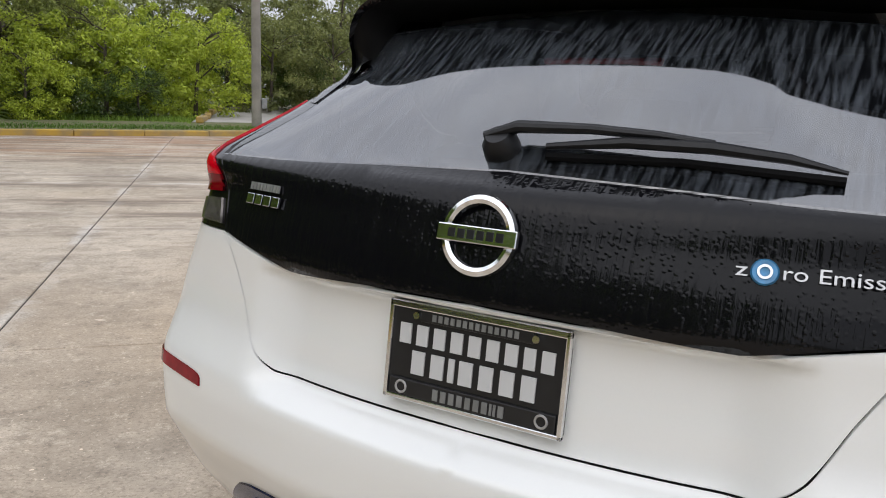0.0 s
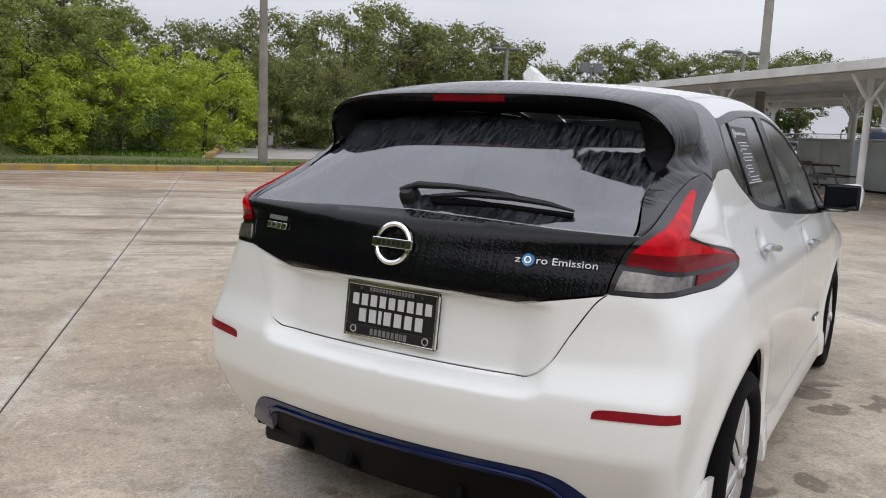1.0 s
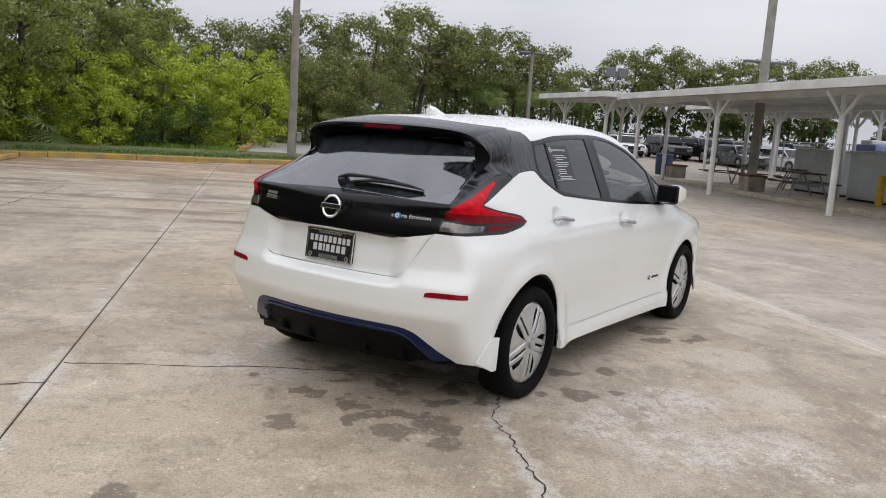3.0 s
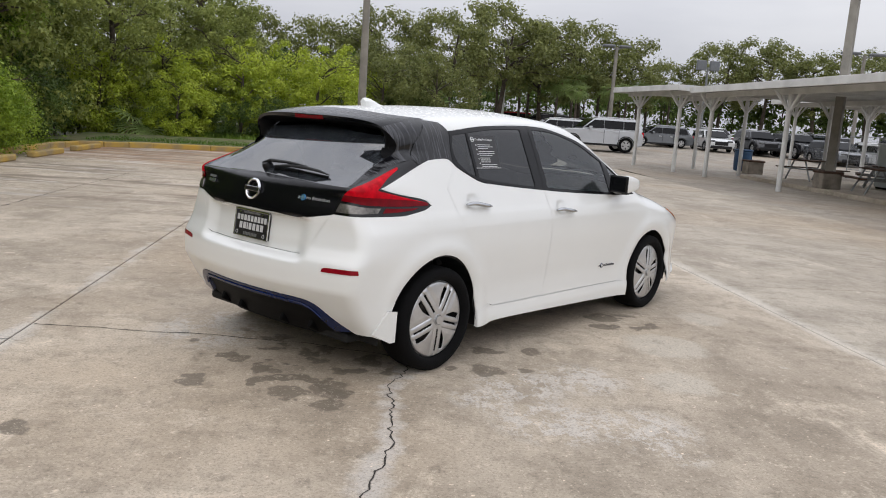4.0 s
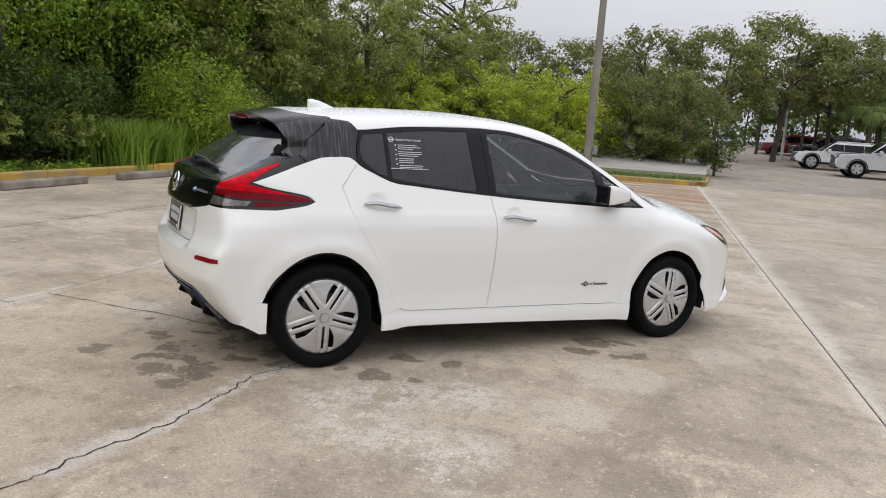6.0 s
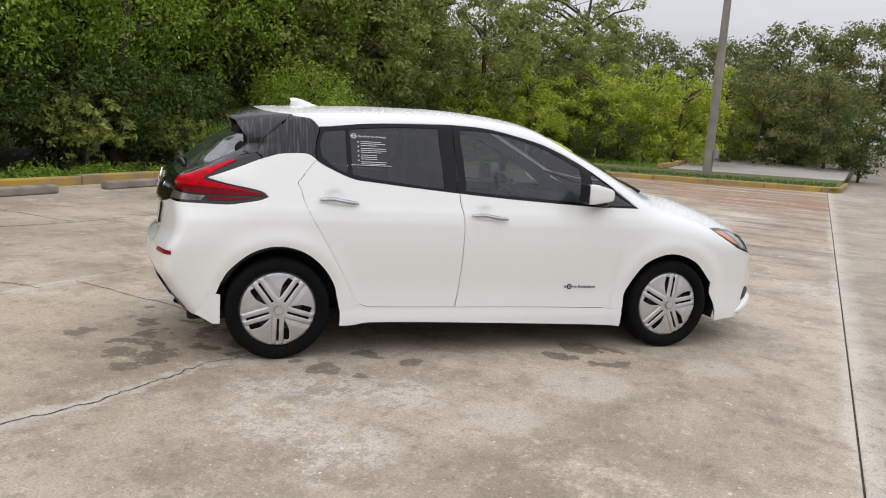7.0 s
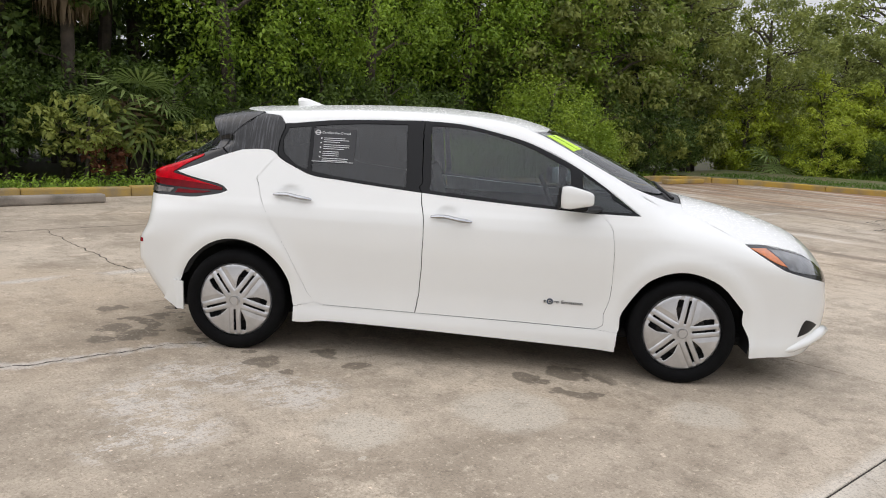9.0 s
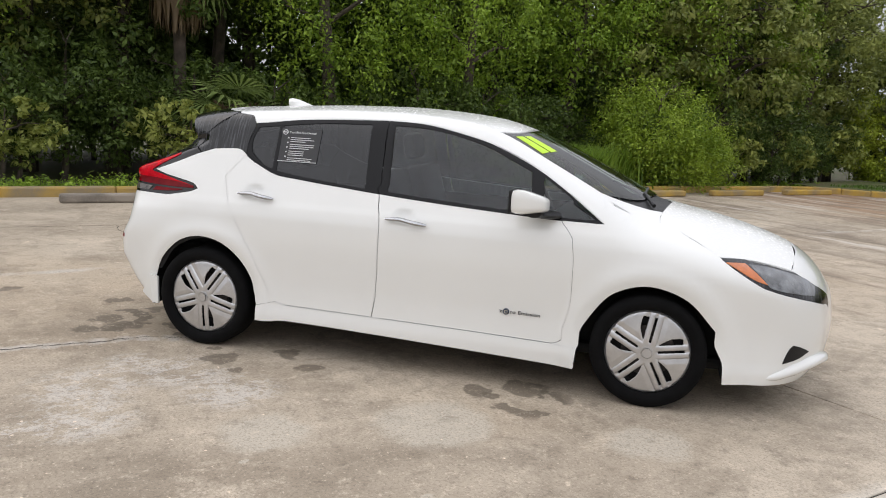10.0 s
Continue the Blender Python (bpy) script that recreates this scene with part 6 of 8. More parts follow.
# sticker on the windscreen
for x0, x1 in ((0.352, 0.412), (0.432, 0.500)):
    sheet("sticker", ring([(x0, 1.90 - 0.41 * (x0 - 0.36)), (x1, 1.90 - 0.41 * (x1 - 0.36))], [(x1, 1.90 - 0.41 * (x1 - 0.36)), (x1 + 0.045, 2.07 - 0.41 * (x1 - 0.36))], [(x1 + 0.045, 2.07 - 0.41 * (x1 - 0.36)), (x0 + 0.035, 2.07 - 0.41 * (x0 - 0.36))], [(x0 + 0.035, 2.07 - 0.41 * (x0 - 0.36)), (x0, 1.90 - 0.41 * (x0 - 0.36))]), NEON, windscreen, "bright yellow-green sticker strip", above=True, gap=0, lift=0.002, thick=0.001)
# windscreen wipers and cowl edge
b = bmesh.new()
tube(b, [tuple(from_above(np.array([p]))[0] + (0, 0, 0.006)) for p in ((0.40, 2.66), (0.25, 2.60), (0.0, 2.61), (-0.2, 2.60))], [0.012, 0.010, 0.008, 0.005], 8)
part("front_wiper", b, TRIM, car, smooth=True)


# ---- poles, canopies and what stands under them ----
POLE = mat("weathered_concrete_pole", (0.30, 0.28, 0.24), 0.85, vary=0.35, scale=2, bump=0.3, fine=60)
WHITE = mat("weathered_white_paint", (0.66, 0.66, 0.64), 0.6, vary=0.22, scale=1.5, bump=0.1, fine=50)
LAMPHEAD = mat("grey_lamp_head", (0.20, 0.21, 0.22), 0.5, 0.3, vary=0.2, scale=8)
RUSTY = mat("rusty_brown_timber", (0.10, 0.055, 0.035), 0.85, vary=0.5, scale=6, bump=0.3, fine=60)
TANK = mat("pale_blue_grey_steel", (0.56, 0.61, 0.63), 0.5, vary=0.15, scale=2, bump=0.1)
BOLLARD = mat("yellow_bollard_paint", (0.60, 0.36, 0.02), 0.6, vary=0.3, scale=6)
BIN_BLUE = mat("blue_bin_plastic", (0.02, 0.07, 0.16), 0.5, vary=0.3, scale=6)


def pole(name, n, m, z, high, r0, r1, material, heads, label, square=False):
    """A lamp pole; heads: (offset along n, width) of each lamp at its top."""
    t = thing(name, label, "street lamp", lot_pose(n, m, z))
    b = bmesh.new()
    tube(b, [(0, 0, 0), (0, 0, high * 0.5), (0, 0, high)], [r0, (r0 + r1) / 2, r1], 4 if square else 14)
    part("pole", b, material, t, smooth=not square)
    for dx, w in heads:
        b = bmesh.new()
        tube(b, [(0, 0, high - 0.15), (dx, 0, high + 0.05)], 0.035, 8)
        part("bracket", b, STEEL, t)
        part("lamp_head", boxed(dx - w / 2, dx + w / 2, -0.25, 0.25, high, high + 0.16, 0.06), LAMPHEAD, t, "flat grey lamp head")
    return t


bigpole = pole("street_lamp", -1.12, 22.1, 0.16, 9.4, 0.15, 0.085, POLE, ((-0.6, 0.7), (0.6, 0.7)), "tall weathered concrete lamp pole on the grass verge")
part("meter_box", boxed(0.14, 0.30, -0.1, 0.1, 0.55, 0.85, 0.02), STEEL, bigpole)
pole("street_lamp", 14.45, 20.4, 0.0, 10.5, 0.19, 0.15, POLE, ((-0.6, 0.7), (0.6, 0.7)), "thick square concrete lamp pole rising through the canopies", True)
pole("street_lamp", 14.3, 49.0, rise(49), 6.5, 0.15, 0.11, POLE, ((-0.55, 0.8), (0.55, 0.8)), "concrete lamp pole with two flat heads")
pole("street_lamp", 28.6, 44.0, rise(44), 6.8, 0.13, 0.10, POLE, ((-0.9, 1.1), (0.9, 1.1)), "far lamp pole with two wide flat heads")
fl = pole("flood_light", 25.0, 60.5, rise(60), 6.2, 0.12, 0.08, STEEL, (), "far steel mast with two flood lights")
for dx in (-0.55, 0.55):
    part("lamp_head", boxed(dx - 0.4, dx + 0.4, -0.15, 0.15, 5.9, 6.7, 0.05), LAMPHEAD, fl)
pl = pole("globe_lamp", 7.4, 52.9, rise(53), 4.0, 0.10, 0.07, WHITE, (), "white post with a round lamp on top")
b = bmesh.new()
bmesh.ops.create_uvsphere(b, u_segments=16, v_segments=10, radius=0.17)
part("globe", b, mat("white_globe", (0.8, 0.8, 0.78), 0.3), pl, smooth=True, m=pose(0, 0, 4.15))
part("banner", boxed(-0.03, 0.03, -0.2, 0.2, 1.9, 3.1, 0.01), WHITE, pl, "white banner panel")


def canopy(m_, n0, n1, m0, m1, high, front, cols, label):
    """An open carport: flat metal roof with a deep fascia, ribs beneath, columns with branching struts."""
    t = thing("carport", label, "carport", m_, group="carports")
    part("roof_sheet", boxed(n0, n1, m0, m1, high, high + 0.05, 0.01), WHITE, t, "white sheet metal roof")
    for q in ((n0 - 0.03, n0 + 0.03, m0, m1), (n1 - 0.03, n1 + 0.03, m0, m1), (n0, n1, m0 - 0.03, m0 + 0.03), (n0, n1, m1 - 0.03, m1 + 0.03)):
        part("fascia", boxed(*q, high - 0.12, high + 0.09, 0.01), WHITE, t)
    k = int((m1 - m0) / 0.6)
    for j in range(1, k):
        y = m0 + (m1 - m0) * j / k
        part("rib", boxed(n0 + 0.05, n1 - 0.05, y - 0.02, y + 0.02, high - 0.06, high), WHITE, t)
    for row in front:
        part("beam", boxed(row - 0.06, row + 0.06, m0 + 0.1, m1 - 0.1, high - 0.24, high - 0.07, 0.01), WHITE, t)
        for y in cols:
            b = bmesh.new()
            tube(b, [(row, y, 0), (row, y, high - 0.15)], 0.075, 12)
            col = part("column", b, WHITE, t, "white steel column", smooth=True)
            for d in ((0, -1), (0, 1), (-0.9, 0), (0.9, 0)):
                b = bmesh.new()
                tube(b, [(row, y, high - 0.75), (row + d[0] * 0.55, y + d[1] * 0.55, high - 0.15)], 0.04, 8)
                part("strut", b, WHITE, col)
    return t


canopy(lot_pose(11.55, 12.1, 0.0, 2.2), -0.6, 4.9, -7.0, 11.3, 3.04, (0.0, 4.4), (-5.4, 0.0, 5.35, 10.6), "white carport with branching columns over the parking row")
canopy(lot_pose(10.75, 24.9, 0.0, 9.0), -0.7, 3.4, -1.0, 4.7, 3.14, (0.0, 2.8), (0.0, 3.5), "smaller white carport beyond the first one")
canopy(lot_pose(0, 0, 0.15), 18.0, 23.0, 19.0, 33.0, 3.15, (18.8, 22.4), (20.0, 26.0, 32.0), "far white carport behind the picnic tables")

b = boxed(13.0, 17.6, 8.0, 24.0, -0.05, 0.12, 0.02)
tagged(part("walkway", b, PALE_SLAB, None, m=pose(0, 0, 0, 0, 0, LOT)), "low raised concrete walkway under the carports", "walkway", kind="structure")


def picnic(n, m, z, turn):
    t = thing("picnic_table", "weathered brown picnic table with fixed benches", "picnic table", lot_pose(n, m, z, turn), group="picnic tables")
    for j in range(4):
        part("board", boxed(-0.9, 0.9, -0.38 + 0.195 * j, -0.21 + 0.195 * j, 0.70, 0.74, 0.006), RUSTY, t)
    for s in (-1, 1):
        part("bench", boxed(-0.9, 0.9, s * 0.72 - 0.12, s * 0.72 + 0.12, 0.42, 0.46, 0.006), RUSTY, t)
        b = bmesh.new()
        tube(b, [(s * 0.65, -0.55, 0), (s * 0.65, -0.25, 0.70), (s * 0.65, 0.25, 0.70), (s * 0.65, 0.55, 0)], 0.03, 6)
        tube(b, [(s * 0.65, -0.78, 0.41), (s * 0.65, 0.78, 0.41)], 0.03, 6)
        part("leg_frame", b, STEEL, t)
    return t


picnic(14.2, 17.2, 0.12, 75)
picnic(15.0, 22.6, 0.12, 20)
picnic(16.4, 20.6, 0.12, 60)
for n_, m_ in ((13.4, 18.6), (13.9, 25.0)):
    t = thing("planter_box", "brown concrete litter box by the picnic tables", "litter bin", lot_pose(n_, m_, 0.12))
    part("box", boxed(-0.3, 0.3, -0.3, 0.3, 0, 0.5, 0.03), STONE, t)
    part("rim", boxed(-0.33, 0.33, -0.33, 0.33, 0.46, 0.53, 0.02), RUSTY, t)
t = thing("blue_bin", "dark blue plastic drum bin under the carport", "bin", lot_pose(14.6, 27.6, 0.1))
part("drum", lathe([(0.0, 0.30), (0.04, 0.34), (0.4, 0.36), (0.8, 0.36), (0.86, 0.33), (0.86, 0.0)], 24, "z"), BIN_BLUE, t, smooth=True)
part("rim", lathe([(0.82, 0.35), (0.84, 0.385), (0.88, 0.385), (0.90, 0.35), (0.88, 0.32)], 24, "z"), BIN_BLUE, t, smooth=True)

for n_, m_, ln in ((16.9, 19.3, 2.6), (16.3, 14.6, 4.6)):
    t = thing("steel_cabinet", "pale blue-grey steel equipment cabinet under the carport", "cabinet", lot_pose(n_, m_, 0.12), group="steel cabinets")
    part("body", boxed(-0.8, 0.8, -ln / 2, ln / 2, 0.06, 1.42, 0.03), TANK, t)
    part("lid", boxed(-0.85, 0.85, -ln / 2 - 0.03, ln / 2 + 0.03, 1.42, 1.48, 0.015), TANK, t)
    part("plinth", boxed(-0.75, 0.75, -ln / 2 + 0.05, ln / 2 - 0.05, 0.0, 0.06), DARK, t)
    for s in (-0.25, 0.25):
        part("door", boxed(-0.815, -0.8, s * ln - 0.22 * ln, s * ln + 0.22 * ln, 0.15, 1.36, 0.005), TANK, t)
    part("vent", boxed(-0.825, -0.81, -0.35, 0.35, 0.2, 0.42, 0.005), STEEL, t)
t = thing("water_packs", "blue-wrapped packs on top of the cabinet", "package", lot_pose(16.7, 17.5, 1.6))
part("wrap", boxed(-0.3, 0.3, -0.45, 0.45, 0, 0.22, 0.04), mat("blue_wrap", (0.25, 0.30, 0.55), 0.4, vary=0.3, scale=12), t)
part("wrap", boxed(-0.26, 0.26, -0.2, 0.3, 0.22, 0.36, 0.04), LETTER, t)
t = thing("bollard", "yellow steel bollard in front of the cabinet", "bollard", lot_pose(14.9, 14.7, 0.0))
b = bmesh.new()
tube(b, [(0, 0, 0), (0, 0, 0.9), (0, 0, 0.96)], [0.10, 0.10, 0.07], 16)
part("post", b, BOLLARD, t, smooth=True)

# corrugated shed and chain-link fence behind
t = thing("shed", "white corrugated metal shed behind the cabinets", "shed", lot_pose(23.5, 15.0, 0.1))
part("wall", boxed(-0.05, 0.05, -4, 4, 0, 2.9), WHITE, t)
for j in range(34):
    part("corrugation", boxed(-0.09, -0.05, -3.95 + j * 0.235, -3.83 + j * 0.235, 0, 2.85, 0.01), WHITE, t)
part("roof", boxed(-0.2, 3.0, -4.2, 4.2, 2.9, 3.0, 0.02), WHITE, t)
part("side_wall", boxed(0.05, 2.9, 3.9, 4.0, 0, 2.9), WHITE, t)
fence = thing("fence", "grey chain-link fence behind the carports", "fence", lot_pose(24.4, 16.0, 0.1), kind="structure")
for j in range(9):
    b = bmesh.new()
    tube(b, [(0, j * 2.6, 0), (0, j * 2.6, 1.9)], 0.03, 6)
    part("post", b, STEEL, fence)
for z in (0.1, 1.0, 1.85):
    b = bmesh.new()
    tube(b, [(0, 0, z), (0, 20.8, z)], 0.022, 6)
    part("rail", b, STEEL, fence)
wires, faces = [], []
for j in range(300):
    for s in (-1, 1):
        y = j * 0.0693
        a = len(wires)
        y2 = min(max(y + s * 1.75, 0), 20.8)
        z2 = 0.1 + abs(y2 - y)
        wires += [(0, y, 0.1), (0, y + 0.006, 0.1), (0, y2 + 0.006, z2), (0, y2, z2)]
        faces.append((a, a + 1, a + 2, a + 3))
tagged(hang("mesh_wire", mesh_of("mesh_wire", wires, faces, STEEL, smooth=False), fence), kind="stuff")


# ---- other vehicles, parked far off ----
def far_car(name, label, paint, length, width, high, tall, m, group="parked cars"):
    """A parked car from its side profile: body with rounded shoulders, cabin, panes, wheels and lamps. tall: an upright estate or off-roader."""
    t = thing(name, label, "car", m, group)
    hl, hw = length / 2, width / 2
    belt = high * (0.655 if tall else 0.62)
    low = 0.36 if tall else 0.20
    prof = [(-hl, low + 0.10), (-hl, belt * 0.72), (-hl + 0.16, belt * (0.90 if tall else 0.90)), (-hl + length * 0.26, belt), (hl - 0.10, belt), (hl, belt * 0.85), (hl - 0.03, low + 0.05), (hl - 0.3, low), (-hl + 0.3, low)]
    b, rings = bmesh.new(), []
    for w, s in ((-hw, 0.94), (-hw + 0.10, 1.0), (hw - 0.10, 1.0), (hw, 0.94)):
        c = (low + belt) / 2
        rings.append([b.verts.new((x * (0.985 if abs(w) == hw else 1), w, c + (z - c) * s)) for x, z in prof])
    k = len(prof)
    for r, s in zip(rings, rings[1:]):
        for j in range(k):
            b.faces.new((r[j], r[(j + 1) % k], s[(j + 1) % k], s[j]))
    b.faces.new(rings[0])
    b.faces.new(rings[-1][::-1])
    bmesh.ops.bevel(b, geom=b.edges[:], offset=0.03, segments=2, affect="EDGES")
    for v in b.verts:
        f = max(0.0, v.co.z - low - 0.45) / (belt - low)
        v.co.y *= 1 - 0.10 * f - 0.06 * max(0.0, (low + 0.25 - v.co.z))
    body_ = part("body", b, paint, t, smooth=True)
    x0, x1, x2, x3 = (-hl + length * (0.29 if tall else 0.24), -hl + length * (0.43 if tall else 0.40), hl - (0.24 if tall else 0.55), hl - (0.05 if tall else 0.18))
    cab = [(x0, belt - 0.02), (x1, high - 0.05), (x1 + 0.25, high), (x2 - 0.15, high), (x2, high - 0.05), (x3, belt - 0.02)]
    b, rings = bmesh.new(), []
    for w in (-1, 1):
        rings.append([b.verts.new((x, w * (hw - 0.06 - 0.16 * (z - belt) / (high - belt)), z)) for x, z in cab])
    k = len(cab)
    for j in range(k):
        b.faces.new((rings[0][j], rings[0][(j + 1) % k], rings[1][(j + 1) % k], rings[1][j]))
    b.faces.new(rings[0])
    b.faces.new(rings[1][::-1])
    bmesh.ops.bevel(b, geom=b.edges[:], offset=0.05, segments=2, affect="EDGES")
    part("cabin", b, paint, t, smooth=True)
    hg = high - belt
    for s in (-1, 1):
        for a, c in ((0.0, 0.345), (0.352, 0.69), (0.697, 0.965)):
            b = bmesh.new()
            xa, xc = x0 + 0.12 + (x3 - x0 - 0.26) * a, x0 + 0.12 + (x3 - x0 - 0.26) * c
            top_a = max(xa, x1 + 0.02) if a == 0 else xa
            top_c = min(xc, x2 - 0.05)
            vs_ = [b.verts.new((x, s * (hw - 0.048 - 0.16 * f), belt + f * hg)) for x, f in ((xa, 0.10), (xc, 0.10), (top_c, 0.80), (top_a, 0.80))]
            b.faces.new(vs_)
            ex = bmesh.ops.extrude_face_region(b, geom=b.faces[:])
            bmesh.ops.translate(b, vec=(0, s * 0.01, 0), verts=[v for v in ex["geom"] if isinstance(v, bmesh.types.BMVert)])
            part("window", b, FAR_PANE, t)
        for j, x in enumerate((-hl + length * 0.19, hl - length * 0.20)):
            r = 0.43 if tall else 0.33
            w = hang("wheel", None, t, m=pose(x, s * (hw - 0.10), r, 0, 0, 90 * s))
            part("tyre", lathe([(-0.11, r * 0.66), (-0.12, r * 0.9), (-0.09, r), (0.09, r), (0.12, r * 0.9), (0.11, r * 0.66), (-0.11, r * 0.66)], 28), RUBBER, w, smooth=True)
            b = bmesh.new()
            bmesh.ops.create_cone(b, cap_ends=True, segments=24, radius1=r * 0.68, radius2=r * 0.6, depth=0.04, matrix=pose(0.09, 0, 0, 0, 90, 0))
            part("rim", b, SILVER, w)
            for q in range(5):
                part("slot", boxed(0.108, 0.114, -0.03, 0.03, r * 0.28, r * 0.55, 0.004), DARK, w, m=pose(0, 0, 0, 36 + 72 * q))
            b = bmesh.new()
            tube(b, [(x - r * 1.12 * math.cos(q), s * (hw + 0.005), r + r * 1.12 * math.sin(q)) for q in np.linspace(0.0, math.pi, 12)], 0.03, 6)
            part("arch", b, TRIM, t)
        part("head_lamp", boxed(-hl - 0.005, -hl + 0.28, s * (hw - 0.30) - 0.16, s * (hw - 0.30) + 0.2, belt * 0.72, belt * 0.86, 0.03), HEADL, t)
        part("tail_lamp", boxed(hl - 0.16, hl + 0.005, s * (hw - 0.16) - 0.1, s * (hw - 0.16) + 0.12, belt * 0.75, belt * 0.98, 0.03), RED, t)
        part("mirror", boxed(x1 - 0.35, x1 - 0.18, s * (hw + 0.10) - 0.1, s * (hw + 0.10) + 0.1, belt - 0.02, belt + 0.16, 0.03), paint, t)
    for s in (-1, 1):
        part("cladding", boxed(-hl * 0.62, hl * 0.60, s * (hw - 0.02) - 0.025, s * (hw - 0.02) + 0.025, low - 0.02, low + 0.10, 0.02), TRIM, t)
        for f in (0.40, 0.66):
            x = x0 + 0.12 + (x3 - x0 - 0.26) * (f - 0.045)
            part("door_gap", boxed(x - 0.008, x + 0.008, s * (hw + 0.0) - 0.006, s * (hw + 0.0) + 0.004, low + 0.12, belt - 0.04), TRIM, t)
            part("door_handle", boxed(x - 0.28, x - 0.08, s * (hw + 0.01) - 0.012, s * (hw + 0.01) + 0.012, belt - 0.17, belt - 0.13, 0.008), SILVER, t)
    part("bumper", boxed(-hl - 0.03, -hl + 0.10, -hw * 0.8, hw * 0.8, low + 0.02, low + 0.22, 0.04), TRIM, t)
    part("grille", boxed(-hl - 0.01, -hl + 0.05, -hw * 0.5, hw * 0.5, belt * 0.48, belt * 0.78, 0.02), TRIM, t)
    b = bmesh.new()
    b.faces.new([b.verts.new(p) for p in ((x0 + 0.05, -hw + 0.14, belt + 0.05), (x0 + 0.05, hw - 0.14, belt + 0.05), (x1 - 0.05, hw - 0.26, high - 0.10), (x1 - 0.05, -hw + 0.26, high - 0.10))])
    bmesh.ops.translate(b, vec=(-0.035, 0, 0.03), verts=b.verts[:])
    ex = bmesh.ops.extrude_face_region(b, geom=b.faces[:])
    bmesh.ops.translate(b, vec=(0.02, 0, -0.02), verts=[v for v in ex["geom"] if isinstance(v, bmesh.types.BMVert)])
    part("windscreen", b, FAR_PANE, t)
    if tall:
        for s in (-1, 1):
            b = bmesh.new()
            tube(b, [(x1 + 0.3, s * (hw - 0.28), high), (x1 + 0.4, s * (hw - 0.28), high + 0.05), (x2 - 0.4, s * (hw - 0.28), high + 0.05), (x2 - 0.3, s * (hw - 0.28), high)], 0.02, 6)
            part("roof_bar", b, SILVER, t)
    return t


FAR_PANE = mat("dark_car_glass", (0.006, 0.0065, 0.0075), 0.08, vary=0.3, scale=3, spec=0.2)
SILVER_C = mat("silver_car_paint", (0.56, 0.57, 0.585), 0.30, 0.35, coat=1.0, vary=0.06)
PEARL = mat("pearl_white_car_paint", (0.66, 0.67, 0.67), 0.25, coat=1.0, vary=0.05)
GREY_C = mat("grey_car_paint", (0.16, 0.17, 0.18), 0.25, 0.4, coat=1.0, vary=0.1)
BLACK_C = mat("black_car_paint", (0.015, 0.015, 0.018), 0.2, coat=1.0, vary=0.2)
NAVY_C = mat("dark_blue_car_paint", (0.03, 0.045, 0.08), 0.22, 0.3, coat=1.0, vary=0.1)
RED_C = mat("red_car_paint", (0.22, 0.012, 0.015), 0.25, coat=1.0, vary=0.1)
suv = far_car("off_roader", "large silver off-roader parked across the lot", SILVER_C, 5.1, 2.0, 1.89, True, lot_pose(11.4, 40.6, rise(40.6), 2))
far_car("off_roader", "white off-roader parked behind the larger one", PEARL, 4.6, 1.86, 1.60, True, lot_pose(9.7, 45.6, rise(45.6), 2))
saloons = [far_car("parked_car", lb, pt, ln, 1.82, hi, tl, lot_pose(n_, m_, rise(m_), tn)) for lb, pt, ln, hi, tl, n_, m_, tn in (
    ("dark grey saloon parked in the far row", GREY_C, 4.7, 1.45, False, 18.4, 51.0, 4),
    ("white saloon parked in the far row", PEARL, 4.7, 1.46, False, 22.0, 50.2, 86),
    ("black estate car parked in the far row", BLACK_C, 4.7, 1.66, True, 24.6, 48.6, 88),
    ("dark blue estate car parked in the far row", NAVY_C, 4.6, 1.64, True, 29.0, 46.4, 84),
    ("red car parked under the far trees", RED_C, 4.6, 1.5, False, 8.6, 59.0, 6))]
for src, n_, m_, tn in ((0, 20.2, 54.5, 80), (2, 27.0, 47.8, 92), (1, 31.5, 46.0, 80), (1, 26.6, 52.0, 86), (0, 33.5, 44.0, 84), (2, 30.6, 51.5, 90), (3, 35.0, 48.5, 84), (1, 34.0, 40.0, 75), (1, 29.6, 41.8, 95), (0, 27.2, 43.2, 88), (2, 10.4, 55.0, 4), (3, 32.0, 37.8, 84),
                        (0, 12.9, 58.5, 2), (2, 37.0, 41.0, 80), (1, 24.5, 56.0, 84)):
    copy_thing(saloons[src], lot_pose(n_, m_, rise(m_), tn))


